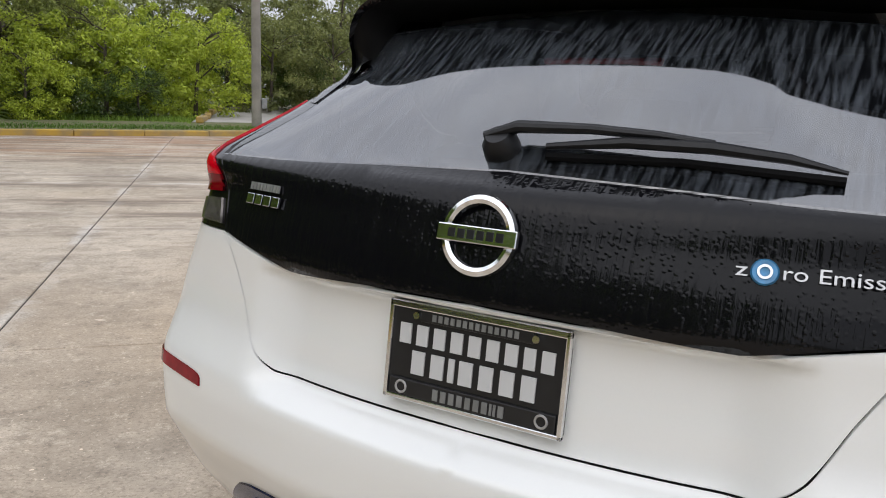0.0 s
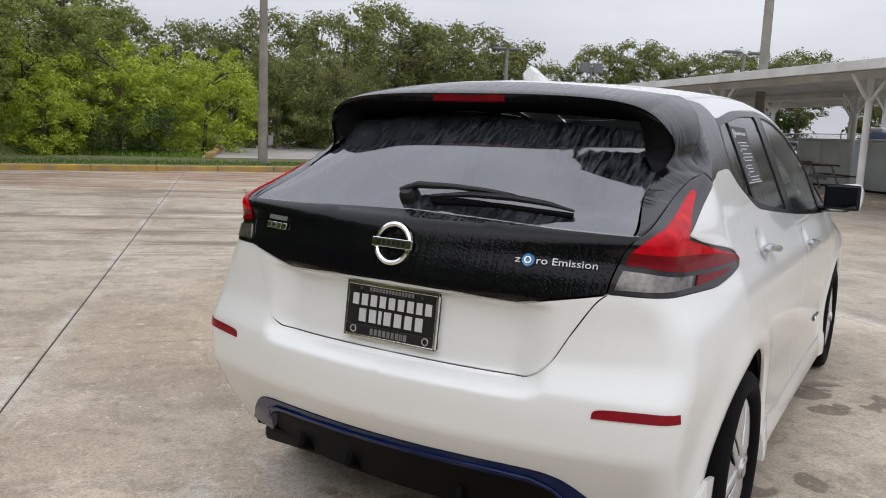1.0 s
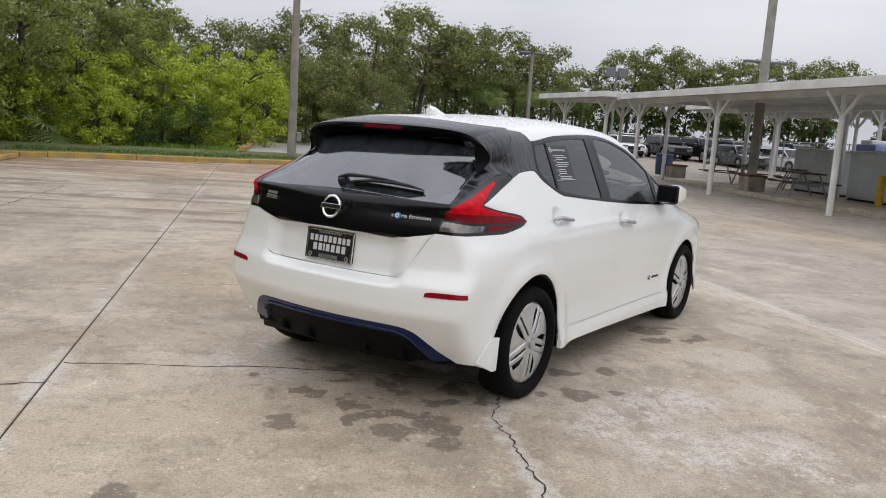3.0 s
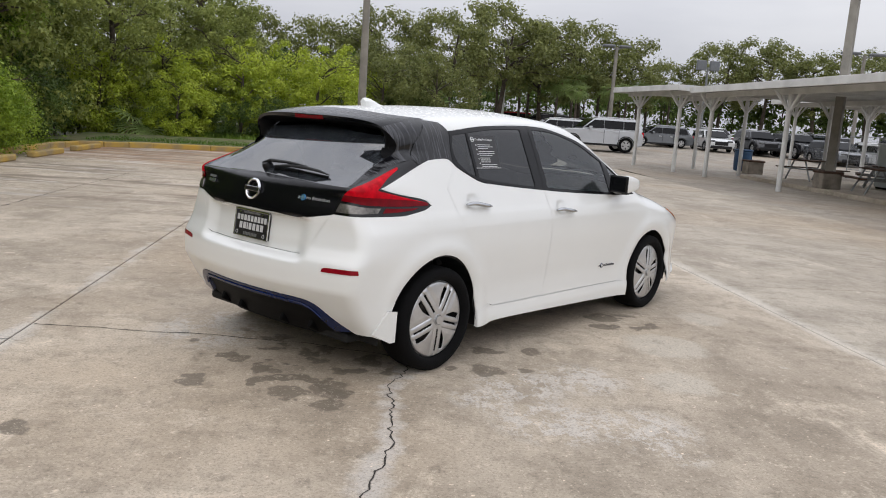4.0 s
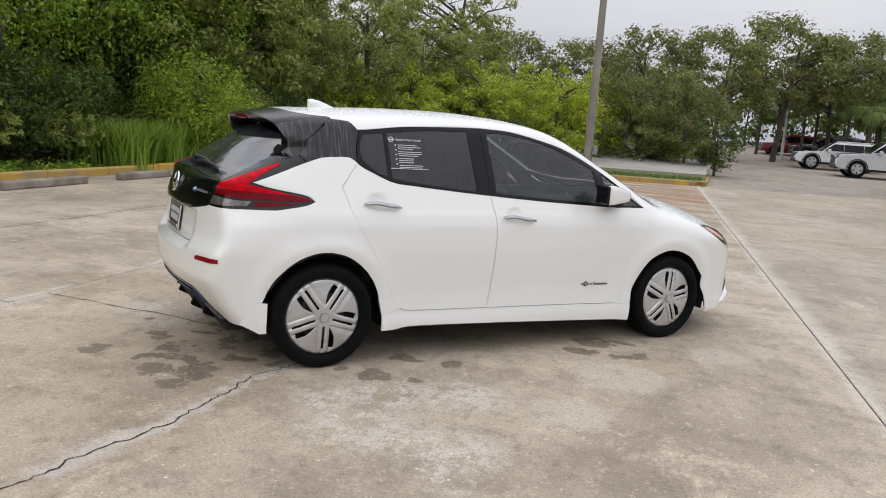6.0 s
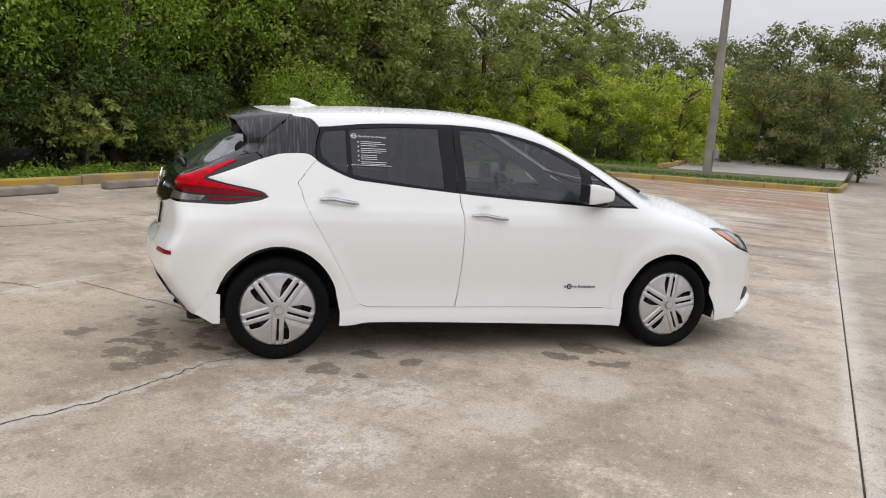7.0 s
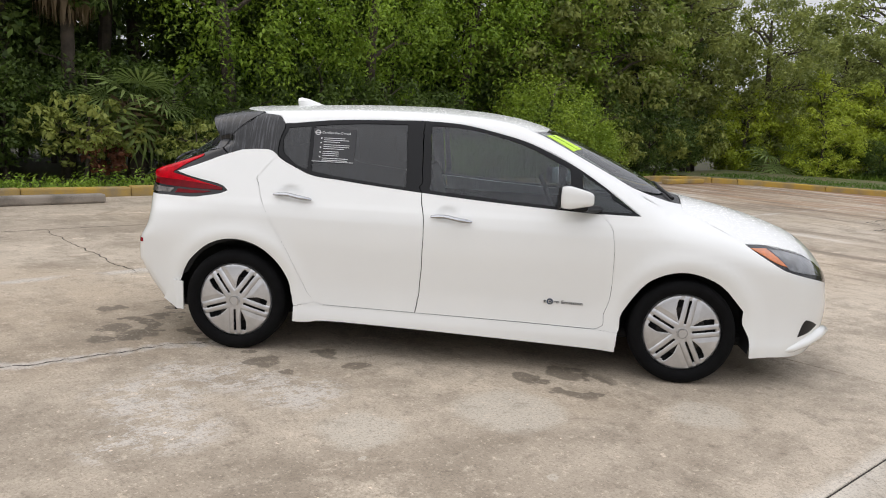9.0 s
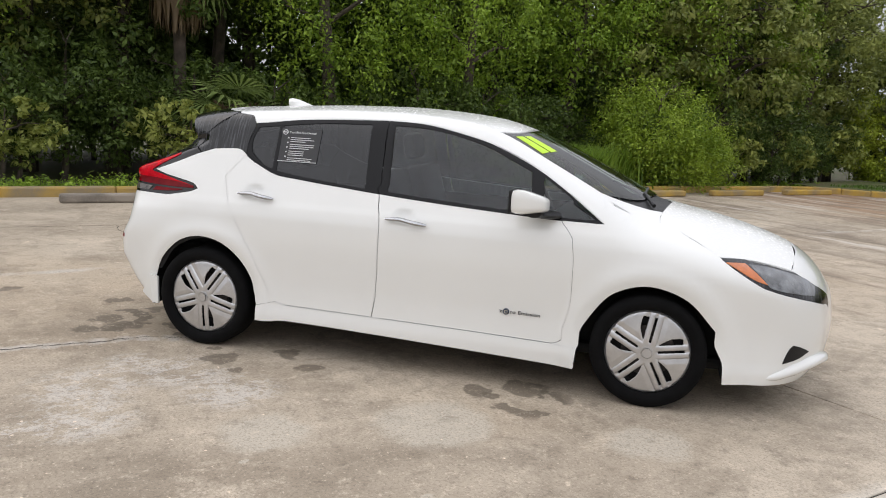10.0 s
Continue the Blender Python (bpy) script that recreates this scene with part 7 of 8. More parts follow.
# ---- plants ----
def leaf_mat(name, dark, light, gloss=0.5):
    """Leaves: each one its own green, matt with a little sheen, some light coming through."""
    m = bpy.data.materials.new(name)
    m.use_nodes = True
    n, l = m.node_tree.nodes, m.node_tree.links
    b, out = n["Principled BSDF"], n["Material Output"]
    geo, mix, nz = n.new("ShaderNodeNewGeometry"), n.new("ShaderNodeMix"), n.new("ShaderNodeTexNoise")
    mix.data_type = "RGBA"
    mix.inputs["A"].default_value, mix.inputs["B"].default_value = (*dark, 1), (*light, 1)
    nz.inputs["Scale"].default_value = 1.3
    l.new(geo.outputs["Position"], nz.inputs["Vector"])
    mul = n.new("ShaderNodeMath")
    mul.operation = "MULTIPLY_ADD"
    mul.inputs[1].default_value, mul.inputs[2].default_value = 1.6, -0.55
    l.new(nz.outputs["Fac"], mul.inputs[0])
    add = n.new("ShaderNodeMath")
    add.operation = "MULTIPLY_ADD"
    add.use_clamp = True
    add.inputs[1].default_value = 0.75
    l.new(geo.outputs["Random Per Island"], add.inputs[0])
    l.new(mul.outputs[0], add.inputs[2])
    l.new(add.outputs[0], mix.inputs["Factor"])
    l.new(mix.outputs["Result"], b.inputs["Base Color"])
    b.inputs["Roughness"].default_value, b.inputs["Specular IOR Level"].default_value = gloss, 0.35
    tr, both = n.new("ShaderNodeBsdfTranslucent"), n.new("ShaderNodeMixShader")
    l.new(mix.outputs["Result"], tr.inputs["Color"])
    both.inputs[0].default_value = 0.38
    l.new(b.outputs[0], both.inputs[1])
    l.new(tr.outputs[0], both.inputs[2])
    l.new(both.outputs[0], out.inputs["Surface"])
    return m


OAK = leaf_mat("dark_oak_leaves", (0.030, 0.056, 0.012), (0.135, 0.20, 0.04))
UNDER = leaf_mat("understorey_leaves", (0.15, 0.19, 0.036), (0.42, 0.455, 0.115))
PEPPER = leaf_mat("light_green_leaves", (0.185, 0.25, 0.027), (0.54, 0.62, 0.07))
VINE = leaf_mat("bright_vine_leaves", (0.09, 0.17, 0.018), (0.36, 0.51, 0.06))
OLIVE = leaf_mat("olive_oak_leaves", (0.115, 0.148, 0.037), (0.355, 0.395, 0.105))
FAR_OLIVE = leaf_mat("far_oak_leaves", (0.085, 0.105, 0.032), (0.27, 0.29, 0.09))
PALM = leaf_mat("palm_leaves", (0.09, 0.15, 0.035), (0.28, 0.36, 0.11))
MOUND = leaf_mat("mound_vine_leaves", (0.12, 0.20, 0.018), (0.38, 0.50, 0.058))
STRAW = leaf_mat("dry_palm_leaves", (0.12, 0.08, 0.045), (0.30, 0.22, 0.13))
GRASSY = leaf_mat("tall_grass_blades", (0.05, 0.10, 0.015), (0.14, 0.24, 0.04))
BARK = mat("grey_brown_bark", (0.10, 0.08, 0.06), 0.95, vary=0.5, scale=5, bump=0.8, fine=30)


def leaves(name, at, face, size, material, rng, ratio=0.45):
    """One mesh of folded leaves at the given places, turned roughly along face."""
    n = len(at)
    nrm = face + rng.normal(0, 0.55, (n, 3))
    nrm /= np.linalg.norm(nrm, axis=1, keepdims=True)
    t = rng.normal(0, 1, (n, 3))
    t[:, 2] -= 0.5
    t -= nrm * (t * nrm).sum(1, keepdims=True)
    t /= np.linalg.norm(t, axis=1, keepdims=True)
    s = np.cross(nrm, t)
    ln = (size * rng.uniform(0.6, 1.35, n))[:, None]
    v = np.stack([at - t * ln * 0.5, at + s * ln * ratio * 0.5 + nrm * ln * 0.08, at + t * ln * 0.5, at - s * ln * ratio * 0.5 + nrm * ln * 0.08], 1).reshape(-1, 3)
    me = bpy.data.meshes.new(name)
    me.vertices.add(4 * n)
    me.vertices.foreach_set("co", v.astype(np.float32).ravel())
    me.loops.add(4 * n)
    me.loops.foreach_set("vertex_index", np.arange(4 * n, dtype=np.int32))
    me.polygons.add(n)
    me.polygons.foreach_set("loop_start", np.arange(0, 4 * n, 4, dtype=np.int32))
    me.update(calc_edges=True)
    me.materials.append(material)
    return me


def blobs(rng, count, centre, spread, radius, per, squash=0.8, droop=0.0):
    """Places and outward directions on a cloud of leafy clumps."""
    at, face = [], []
    for _ in range(count):
        d = rng.normal(0, 1, 3)
        d /= np.linalg.norm(d)
        c = np.array(centre) + d * np.array(spread) * rng.uniform(0.35, 1.0) ** 0.6
        r = rng.uniform(*radius)
        q = rng.normal(0, 1, (per, 3))
        q /= np.linalg.norm(q, axis=1, keepdims=True)
        q = q[(q[:, 2] > -0.55)]
        p = q * r * (rng.uniform(0.1, 1.0, len(q)) ** 0.6)[:, None]
        lump = 1 + 0.22 * np.sin(5 * q[:, 0] + 9 * c[0]) * np.sin(5 * q[:, 1] + 7 * c[1]) * np.cos(4 * q[:, 2])
        p = p * lump[:, None] * (1, 1, squash)
        if droop:
            p[:, 2] -= droop * rng.uniform(0, 1, len(p)) ** 2 * (np.hypot(p[:, 0], p[:, 1]) > 0.55 * r)
        at.append(c + p)
        face.append(q + (0, 0, 0.45))
    return np.vstack(at), np.vstack(face)


def trunk(rng, high, r, limbs, spread, lean=0.1, fork=0.45):
    b = bmesh.new()
    top = Vector((rng.uniform(-lean, lean) * high, rng.uniform(-lean, lean) * high, high))
    line = [Vector((0, 0, -0.15)), top * 0.3 + Vector((0.05, 0, 0)), top * 0.65, top]
    tube(b, line, [r * 1.25, r, r * 0.75, r * 0.3], 9)
    for k in range(limbs):
        f = rng.uniform(fork, 0.95)
        p = top * f
        a = rng.uniform(0, 2 * math.pi)
        e = p + Vector((math.cos(a) * spread, math.sin(a) * spread, rng.uniform(0.15, 0.6) * spread))
        mid = p.lerp(e, 0.5) + Vector((0, 0, 0.12 * spread))
        tube(b, [p, mid, e], [r * 0.45, r * 0.28, r * 0.08], 6)
        for j in range(3):
            q = mid.lerp(e, rng.uniform(0, 0.8))
            tube(b, [q, q + Vector((rng.uniform(-1, 1), rng.uniform(-1, 1), rng.uniform(0, 0.8))) * spread * 0.4], [r * 0.14, r * 0.04], 5)
    return b


def tree(name, label, seed, high, crown_low, wide, material, count, per, radius, size, m, limbs=7, r=0.16, droop=0.0, group="", squash=0.85, category="tree"):
    rng = np.random.default_rng(seed)
    t = thing(name, label, category, m, group)
    part("trunk", trunk(rng, high * 0.8, r, limbs, wide * 0.75), BARK, t, smooth=True)
    mid = (high + crown_low) / 2
    at, face = blobs(rng, count, (0, 0, mid), (wide, wide, (high - crown_low) / 2 - radius[0] * 0.5), radius, per, squash, droop)
    keep = at[:, 2] > 0.05
    hang("crown", leaves("crown", at[keep], face[keep], size, material, rng), t)
    return t


def spread_copies(src, spots, rng, z=0.0):
    for n_, m_, s in spots:
        s *= plant_size(n_, m_)
        c = copy_thing(src, lot_pose(*planted(n_, m_), z if m_ < 60 else rise(m_), rng.uniform(0, 360)))
        c.scale = (s * rng.uniform(0.92, 1.08), s * rng.uniform(0.92, 1.08), s)


prng = random.Random(9)
W = "west woods"
oak_a = tree("oak_tree", "tall dark green oak in the dense wood behind the kerb", 1, 8.5, 1.6, 2.4, OAK, 125, 125, (0.32, 0.72), 0.17, plant_pose(-12.4, 0.0, -0.05, 40), group=W)
oak_b = tree("oak_tree", "tall dark green oak in the dense wood behind the kerb", 2, 9.5, 2.2, 2.7, OAK, 125, 125, (0.35, 0.78), 0.18, plant_pose(-14.6, 4.0, -0.05, 10), group=W)
vine_tree = tree("vine_covered_tree", "tree hung with long green vines behind the kerb", 3, 8.0, 1.0, 2.1, VINE, 95, 170, (0.28, 0.6), 0.12, plant_pose(-11.6, 5.2, -0.05, 0), droop=1.1, group=W, squash=1.1)
spread_copies(oak_a, [(-12.8, -7.5, 1.0), (-13.2, 9.0, 1.05), (-13.0, 22.0, 0.95), (-12.0, -14.0, 1.05), (-16.5, 13.0, 1.2), (-17.0, -3.0, 1.2), (-13.6, 18.6, 1.1), (-12.4, -19.5, 1.1)], prng)
spread_copies(oak_b, [(-15.2, -3.8, 1.0), (-16.0, -11.0, 1.0), (-15.6, 8.2, 1.05), (-16.0, 18.4, 1.0), (-15.0, 24.5, 0.9), (-18.5, 3.0, 1.15), (-18.8, 23.0, 1.0), (-17.0, -17.0, 1.1), (-14.2, 12.6, 1.05), (-13.6, 2.6, 1.0)], prng)
spread_copies(vine_tree, [(-11.4, -3.4, 0.95), (-11.2, 8.6, 0.9), (-11.0, -10.2, 1.0), (-11.3, -16.8, 1.0), (-12.6, 12.9, 1.15), (-12.2, 16.4, 1.05), (-12.9, 10.4, 1.1), (-12.4, 20.4, 1.0)], prng)
mound = tree("vine_mound", "shrub smothered by a rounded mound of bright vines", 4, 2.9, 0.1, 1.45, MOUND, 60, 420, (0.42, 0.72), 0.085, pose(-14.95, 2.35, -0.05, 0, 0, 133) @ Matrix.Scale(0.98, 4), limbs=3, r=0.08, droop=0.9, group=W, squash=1.0, category="shrub")
low_mound = copy_thing(mound, pose(-15.1, 3.35, -0.05, 0, 0, 40))
low_mound.scale = (0.7, 0.7, 0.66)
shrub = tree("understorey_shrub", "thin leafy shrub at the edge of the wood", 5, 1.6, 0.25, 0.95, UNDER, 70, 30, (0.09, 0.22), 0.125, plant_pose(-9.6, -2.0, -0.05), limbs=5, r=0.035, group=W, category="shrub")
spread_copies(shrub, [(-9.8, -5.0, 0.9), (-10.0, 1.2, 1.0), (-9.5, 3.4, 0.8), (-9.9, 6.6, 1.0), (-9.9, 9.3, 0.8), (-10.4, 17.4, 1.0), (-10.8, 20.0, 1.2), (-9.4, -8.6, 0.85), (-9.8, -11.8, 1.1), (-11.2, 22.5, 1.4), (-10.0, -15.0, 1.0)], prng)
dark_shrub = tree("understorey_shrub", "dark leafy shrub in the shade of the wood", 6, 2.6, 0.1, 1.2, OAK, 44, 145, (0.26, 0.52), 0.105, plant_pose(-10.8, -6.6, -0.05), limbs=5, r=0.05, group=W, category="shrub")
spread_copies(dark_shrub, [(-11.0, -1.0, 1.1), (-10.9, 3.4, 1.0), (-10.8, 7.0, 1.1), (-11.2, 10.4, 1.0), (-11.0, 17.0, 1.15), (-11.2, 19.6, 1.2), (-11.0, -13.0, 1.1), (-12.6, -9.0, 1.3), (-12.8, 6.4, 1.3), (-13.0, 14.6, 1.4), (-12.8, -17.0, 1.3), (-13.4, 20.6, 1.4),
                           (-14.0, 0.5, 1.5), (-14.4, -5.6, 1.5), (-14.4, -13.5, 1.5), (-14.6, 9.8, 1.5), (-14.8, 16.4, 1.5)], prng)

DRY = leaf_mat("dry_red_brown_leaves", (0.10, 0.035, 0.02), (0.30, 0.12, 0.06))
tree("dry_bush", "small bush of dry red-brown leaves by the kerb", 26, 0.95, 0.1, 0.5, DRY, 30, 40, (0.10, 0.22), 0.10, pose(-8.15, -5.75, -0.05), limbs=5, r=0.03, group=W, category="shrub")
olive_tree = tree("oak_tree", "grey-green oak at the edge of the wood", 11, 8.2, 0.7, 2.3, OLIVE, 120, 120, (0.35, 0.7), 0.18, plant_pose(-11.4, 18.2, -0.05), group=W, limbs=10)
spread_copies(olive_tree, [(-12.0, 22.4, 0.95), (-12.6, 15.4, 1.1), (-14.0, 27.5, 1.0), (-13.0, -1.6, 1.05)], prng)

tree("oak_tree", "tall thin-leaved oak with bare branches behind the thicket", 31, 8.9, 2.2, 3.3, OLIVE, 125, 95, (0.28, 0.6), 0.19, pose(-28.5, 16.4, 0, 0, 0, 75), limbs=18, r=0.17, group=W)

# light green thicket beyond the verge
N = "north thicket"
pepper = tree("pepper_bush", "tall light green bush in the thicket beyond the verge", 7, 4.6, -0.4, 2.2, PEPPER, 100, 150, (0.30, 0.62), 0.15, plant_pose(-7.0, 29.6, 0.0), limbs=8, r=0.08, group=N, category="bush")
spread_copies(pepper, [(-9.6, 28.6, 0.95), (-12.4, 28.4, 0.95), (-4.4, 31.0, 1.0), (-6.0, 33.0, 1.05), (-9.0, 32.6, 1.05), (-8.6, 26.4, 0.62), (-11.0, 25.6, 0.75), (-3.6, 36.2, 1.1), (-12.0, 32.0, 1.1)], prng)
spread_copies(olive_tree, [(-10.6, 26.8, 0.90), (-8.6, 30.5, 0.74), (-9.8, 30.2, 0.76), (-8.0, 33.5, 0.80), (-12.6, 34.0, 0.95), (-13.5, 26.8, 0.95)], prng)
green_bush = tree("thicket_bush", "grey-green bush at the end of the thicket", 17, 5.2, -0.4, 2.2, FAR_OLIVE, 100, 140, (0.30, 0.62), 0.14, plant_pose(-2.0, 34.4, 0.0), limbs=8, r=0.07, group=N, category="bush")
spread_copies(green_bush, [(0.6, 34.8, 0.95), (-0.8, 37.0, 1.05)], prng)
spread_copies(dark_shrub, [(1.8, 35.0, 1.1), (-0.6, 36.0, 1.2), (0.2, 40, 1.4), (-3.0, 40, 1.5)], prng)

far_shrub = tree("far_shrub", "dark bush in the tree line round the lot", 16, 2.7, 0.0, 1.3, OAK, 26, 60, (0.4, 0.7), 0.26, plant_pose(-19.5, -20.0, -0.05), limbs=3, r=0.05, group="tree line", category="bush")
spread_copies(far_shrub, [(-19.5 + (k % 2) * 1.8, -20 + 3.1 * k, 2.1) for k in range(1, 15)] + [(-17.0 + 3.4 * k, 38 + (k % 2) * 1.5, 1.7) for k in range(6)], prng)
spread_copies(far_shrub, [(2.0 + 3.6 * k, 66 + (k % 3), 1.7) for k in range(14)] + [(52 + (k % 2), 14 + 4.2 * k, 1.7) for k in range(12)], prng)
spread_copies(far_shrub, [(-15.6 - 0.9 * (k % 2), -19 + 2.1 * k, 1.1) for k in range(22)], prng)
spread_copies(dark_shrub, [(-10.5 - 0.55 * (k % 3), -17.5 + 1.75 * k, 0.62 + 0.14 * (k % 4)) for k in range(24)], prng)
spread_copies(dark_shrub, [(-12.6 + 1.35 * k, 27.6 + 0.35 * (k % 3), 0.6 + 0.14 * (k % 3)) for k in range(6)], prng)

# large far oaks, palms and the tree line
F = "far trees"
far_oak = tree("oak_tree", "broad grey-green oak beyond the far lot", 8, 9.2, 2.6, 4.1, FAR_OLIVE, 115, 115, (0.45, 1.0), 0.26, plant_pose(-1.6, 46.0, 0.3), limbs=14, r=0.16, group=F)
spread_copies(far_oak, [(-5.2, 46.5, 0.76), (2.6, 47.0, 0.88), (6.6, 50.0, 1.02), (-9.4, 45.0, 0.78), (10.2, 53.0, 0.95), (13.6, 56.0, 0.98), (17.4, 57.5, 0.9), (28.5, 66.0, 0.95), (32.0, 65.0, 1.0), (36.5, 64.0, 0.92), (41.5, 64.5, 0.98), (46, 62, 1.0), (24, 68, 0.72),
                        (50, 56, 0.95), (54, 48, 0.95), (52, 40, 0.9)], prng, 0.3)

far_oak.scale = tuple(0.84 * q for q in far_oak.scale)


def fan(rng, radius, rays, material):
    """A fan-palm leaf: narrow blades from one point."""
    at = []
    v, f = [(0, 0, 0)], []
    for k in range(rays):
        a = math.radians(-120 + 240 * k / (rays - 1))
        d = np.array((math.sin(a), math.cos(a), 0))
        s = np.array((d[1], -d[0], 0))
        ln = radius * (0.75 + 0.25 * math.cos(a)) * rng.uniform(0.9, 1.05)
        p1, p2 = d * ln * 0.6, d * ln
        z1, z2 = 0.03, -0.10 * radius * rng.uniform(0.6, 1.6)
        n = len(v)
        w = 0.035 * radius
        v += [tuple(p1 + s * w + (0, 0, z1)), tuple(p2 + (0, 0, z2)), tuple(p1 - s * w + (0, 0, z1))]
        f.append((0, n, n + 1, n + 2))
    return mesh_of("fan", v, f, material, smooth=False)


def palm(name, label, seed, high, fronds, radius, m, dead=0, group="", r=0.14):
    rng = np.random.default_rng(seed)
    t = thing(name, label, "palm", m, group)
    b = bmesh.new()
    tube(b, [(0, 0, -0.1), (0.04, 0, high * 0.5), (0, 0.03, high)], [r * 1.2, r, r * 0.9], 10)
    part("trunk", b, BARK, t, smooth=True)
    green, dry = fan(rng, radius, 17, PALM), fan(rng, radius * 0.95, 13, STRAW)
    for k in range(fronds + dead):
        old = k >= fronds
        tilt = rng.uniform(-62, 35) if not old else rng.uniform(-88, -70)
        turn = 360 * k / max(fronds, 1) + rng.uniform(-15, 15)
        stem = radius * (0.55 if not old else 0.25)
        mm = pose(0, 0, high, 0, 0, turn) @ pose(0, 0, 0, tilt, 0, 0)
        b = bmesh.new()
        tube(b, [(0, 0, 0), (0, stem, 0.02)], [0.014, 0.008], 5)
        fr = part("stem", b, STRAW if old else PALM, t, m=mm)
        hang("blade", dry if old else green, fr, m=pose(0, stem, 0, -12, rng.uniform(-30, 30), 0))
    return t


palm("palmetto", "low fan palm at the edge of the wood", 1, 0.7, 16, 0.85, plant_pose(-9.75, 14.8, 0, 0), 5, W)
palm("palmetto", "low fan palm in the shade of the wood", 2, 1.5, 15, 0.95, pose(-8.95, -5.5, 0, 0, 0, 70), 8, W)
palm("palmetto", "low fan palm at the foot of the thicket", 3, 0.8, 14, 1.0, plant_pose(-9.6, 25.4, 0, 60), 2, W)
big_palm = palm("cabbage_palm", "tall palm with a skirt of dry hanging fronds", 4, 4.9, 16, 1.3, pose(-9.4, -7.1, 0, 0, 0, 123), 0, W, r=0.13)
rng = np.random.default_rng(12)
v, f = [(0, 0, 4.15)], []
for k in range(320):
    a, out_, ln, w = rng.uniform(0, 6.28), rng.uniform(0.22, 0.55), rng.uniform(0.95, 1.4), rng.uniform(0.02, 0.05)
    d, s_ = np.array((math.cos(a), math.sin(a), 0)), np.array((-math.sin(a), math.cos(a), 0))
    n = len(v)
    for reach, drop, ww in ((0.75, 0.15, 1.0), (1.0, 0.55, 1.2)):
        v += [tuple(d * out_ * reach + s_ * w * ww + (0, 0, 4.15 - ln * drop)), tuple(d * out_ * reach - s_ * w * ww + (0, 0, 4.15 - ln * drop))]
    v.append(tuple(d * out_ * rng.uniform(0.75, 1.1) + s_ * rng.uniform(-0.08, 0.08) + (0, 0, 4.15 - ln)))
    f += [(0, n, n + 1), (n, n + 2, n + 3, n + 1), (n + 2, n + 4, n + 3)]
hang("skirt", mesh_of("skirt", v, f, STRAW, smooth=False), big_palm, "dry brown hanging fronds")
fp = palm("cabbage_palm", "far cabbage palm by the parked cars", 5, 3.9, 24, 0.8, lot_pose(8.4, 52.0, rise(52), 0), 6, F, r=0.09)
for n_, m_, s in ((10.8, 50.5, 1.0), (12.2, 52.2, 1.1), (14.4, 50.0, 0.95), (7.0, 54.0, 1.05), (16.4, 53.0, 1.0), (11.6, 47.8, 0.9), (19.5, 58.0, 1.1), (22.0, 60.0, 1.0), (9.6, 55.5, 1.15), (13.2, 55.0, 0.9), (15.3, 57.0, 1.2), (17.8, 55.0, 1.05), (6.0, 57.0, 1.1)):
    c = copy_thing(fp, lot_pose(n_, m_, rise(m_), prng.uniform(0, 360)))
    c.scale = (s, s, s)


KERB_SKEW = 0.0645
LUSH = leaf_mat("lush_grass_blades", (0.10, 0.17, 0.02), (0.28, 0.42, 0.06))


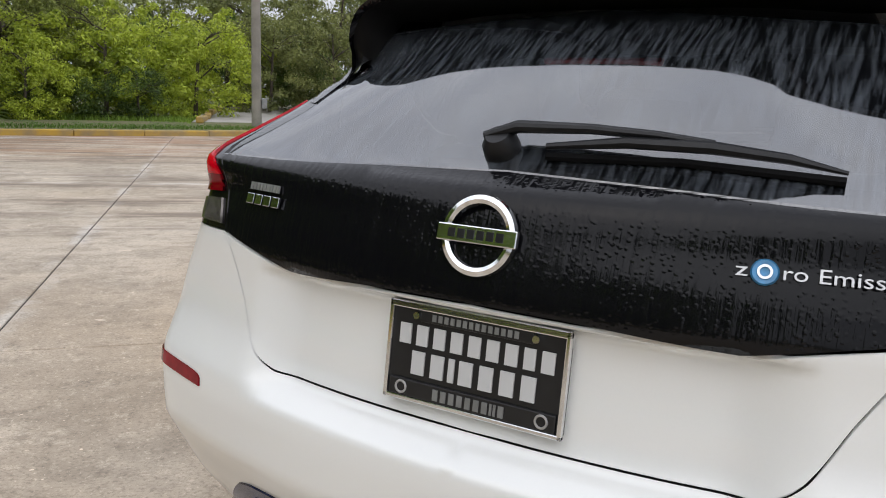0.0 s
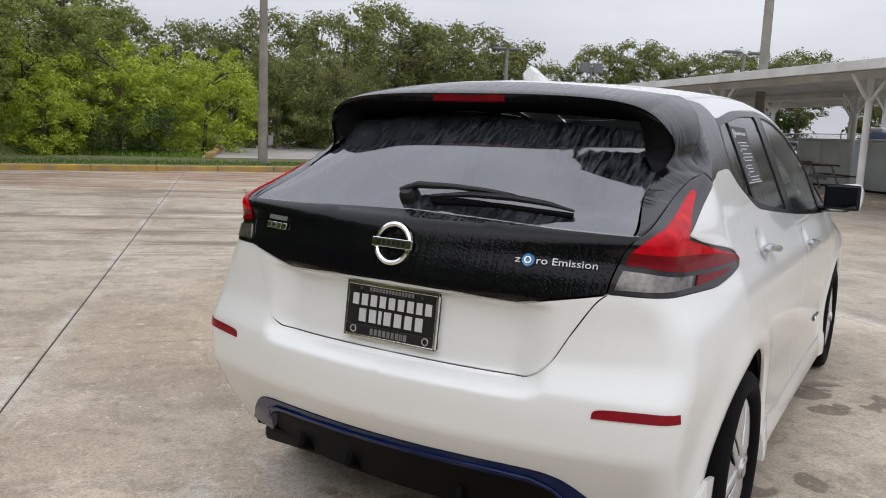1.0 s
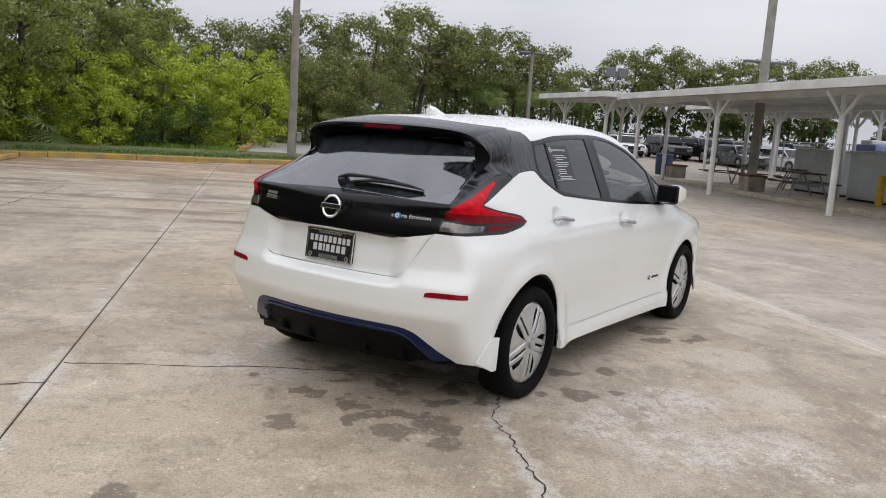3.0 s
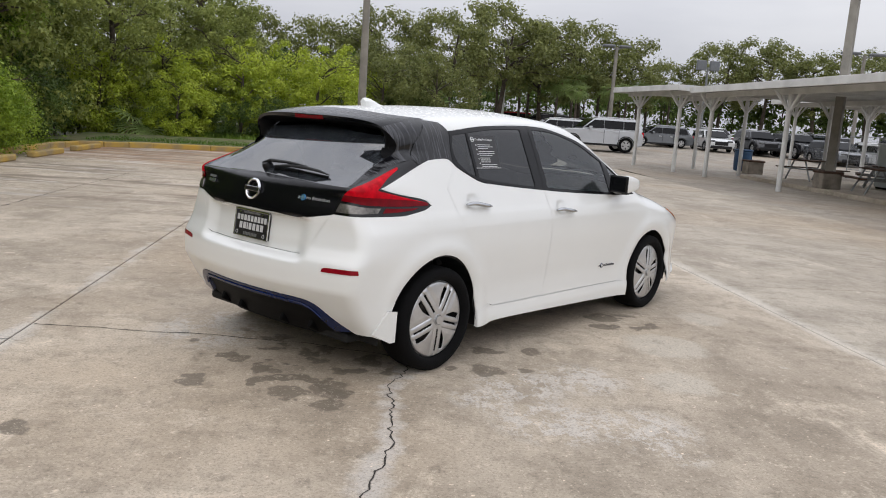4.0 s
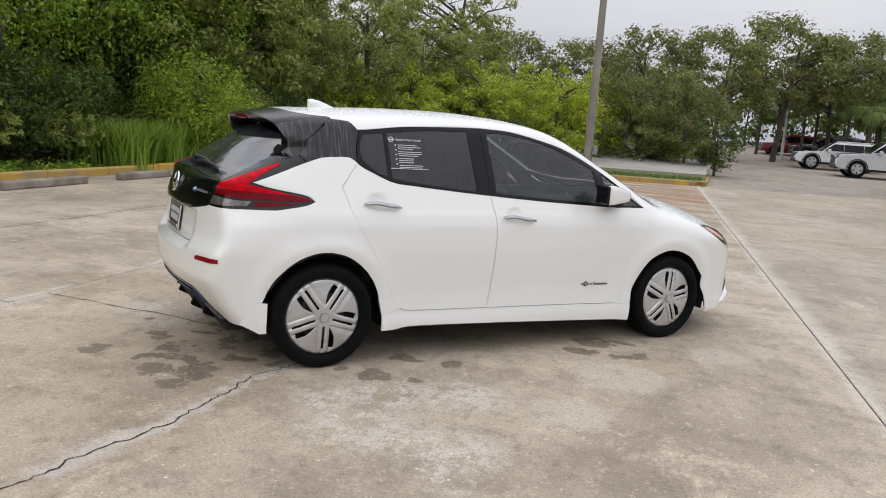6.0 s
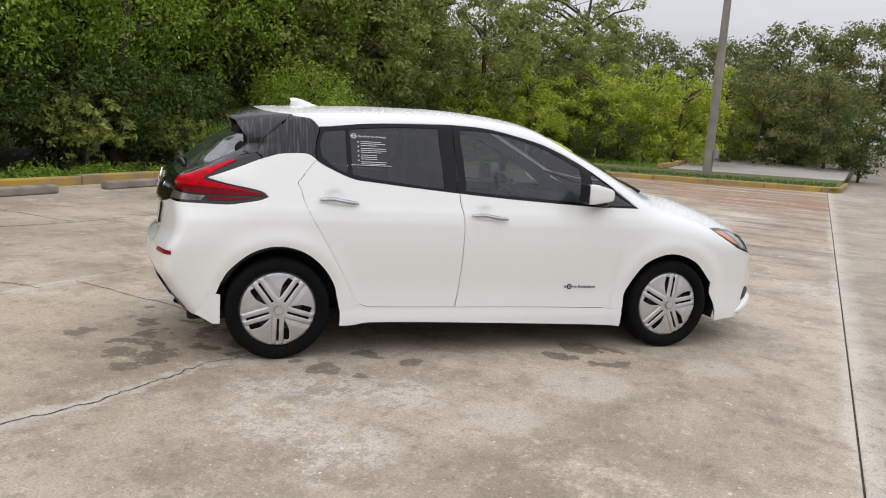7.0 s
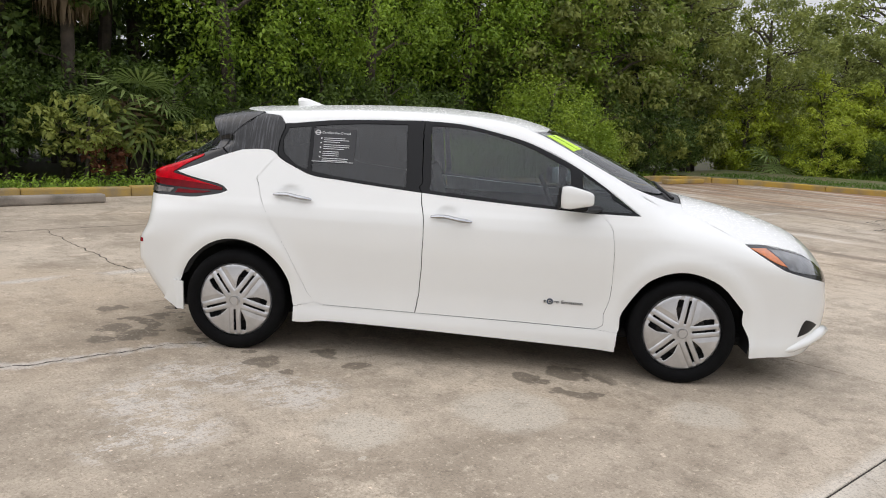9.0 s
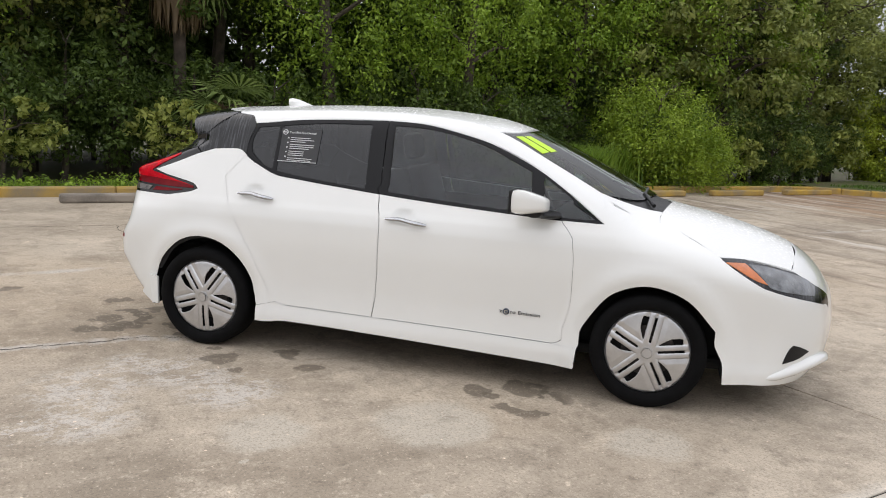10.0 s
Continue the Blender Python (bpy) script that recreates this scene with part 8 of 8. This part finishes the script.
def blades(name, label, seed, box_, count, high, m, material=GRASSY, tufts=0, skew=0.0, about=None):
    """Tall grass: curved blades, uncountable."""
    rng = np.random.default_rng(seed)
    n0, n1, m0, m1 = box_
    v, f = [], []
    c = np.column_stack([rng.uniform(n0, n1, count), rng.uniform(m0, m1, count)])
    if tufts:
        heart = np.column_stack([rng.uniform(n0, n1, tufts), rng.uniform(m0, m1, tufts)])
        c = heart[rng.integers(0, tufts, count)] + rng.normal(0, 0.16, (count, 2))
    if about is not None:
        c[:, 1] -= skew * (c[:, 0] - about)
    elif skew:
        c[:, 0] -= skew * c[:, 1]
    for x, y in c:
        a, h = rng.uniform(0, 6.28), high * rng.uniform(0.45, 1.15)
        lean = h * rng.uniform(0.15, 0.6)
        d, s = np.array((math.cos(a), math.sin(a))), np.array((-math.sin(a), math.cos(a))) * 0.011 * (1 + high)
        k = len(v)
        v += [(x - s[0], y - s[1], 0), (x + s[0], y + s[1], 0), (x + d[0] * lean * 0.35 + s[0] * 0.8, y + d[1] * lean * 0.35 + s[1] * 0.8, h * 0.65), (x + d[0] * lean * 0.35 - s[0] * 0.8, y + d[1] * lean * 0.35 - s[1] * 0.8, h * 0.65), (x + d[0] * lean, y + d[1] * lean, h)]
        f += [(k, k + 1, k + 2, k + 3), (k + 3, k + 2, k + 4)]
    return tagged(hang(name, mesh_of(name, v, f, material, smooth=False), m=m), label, "grass", kind="stuff")


blades("tall_grass", "tall bright grass by the kerb", 1, (-8.9, -7.85, 7.6, 10.8), 3600, 1.0, lot_pose(0, 0, -0.05), LUSH, 16, KERB_SKEW)
blades("tall_grass", "rough grass and weeds along the wood", 2, (-9.3, -7.68, -18.0, 18.0), 9000, 0.17, lot_pose(0, 0, -0.05), LUSH, 0, KERB_SKEW)
blades("tall_grass", "short grass on the verge", 3, (-8.6, 2.6, 20.35, 23.3), 6500, 0.07, lot_pose(0, 0, 0.16), GRASSY, 0, -0.3816, -2.0)
blades("tall_grass", "tall grass under the thicket", 4, (-10.6, -3.0, 22.5, 26.0), 5000, 0.28, lot_pose(0, 0, 0.1), LUSH)

rng = np.random.default_rng(21)
at, face = [], []
for k in range(420):
    back, m_ = rng.uniform(-9.3, -7.85), rng.uniform(-18, 18.5)
    n_ = back - KERB_SKEW * m_
    p, q = blobs(rng, 1, (0, 0, 0.10), (0.01, 0.01, 0.06), (0.12, 0.42) if back < -8.3 else (0.08, 0.2), 70, 0.75)
    at.append(p + np.array(lot(n_, m_, -0.05)))
    face.append(q)
at, face = np.vstack(at), np.vstack(face)
keep = at[:, 2] > -0.04
tagged(hang("undergrowth", leaves("undergrowth", at[keep], face[keep], 0.075, VINE, rng)), "low leafy weeds along the foot of the wood", "weeds", kind="stuff")
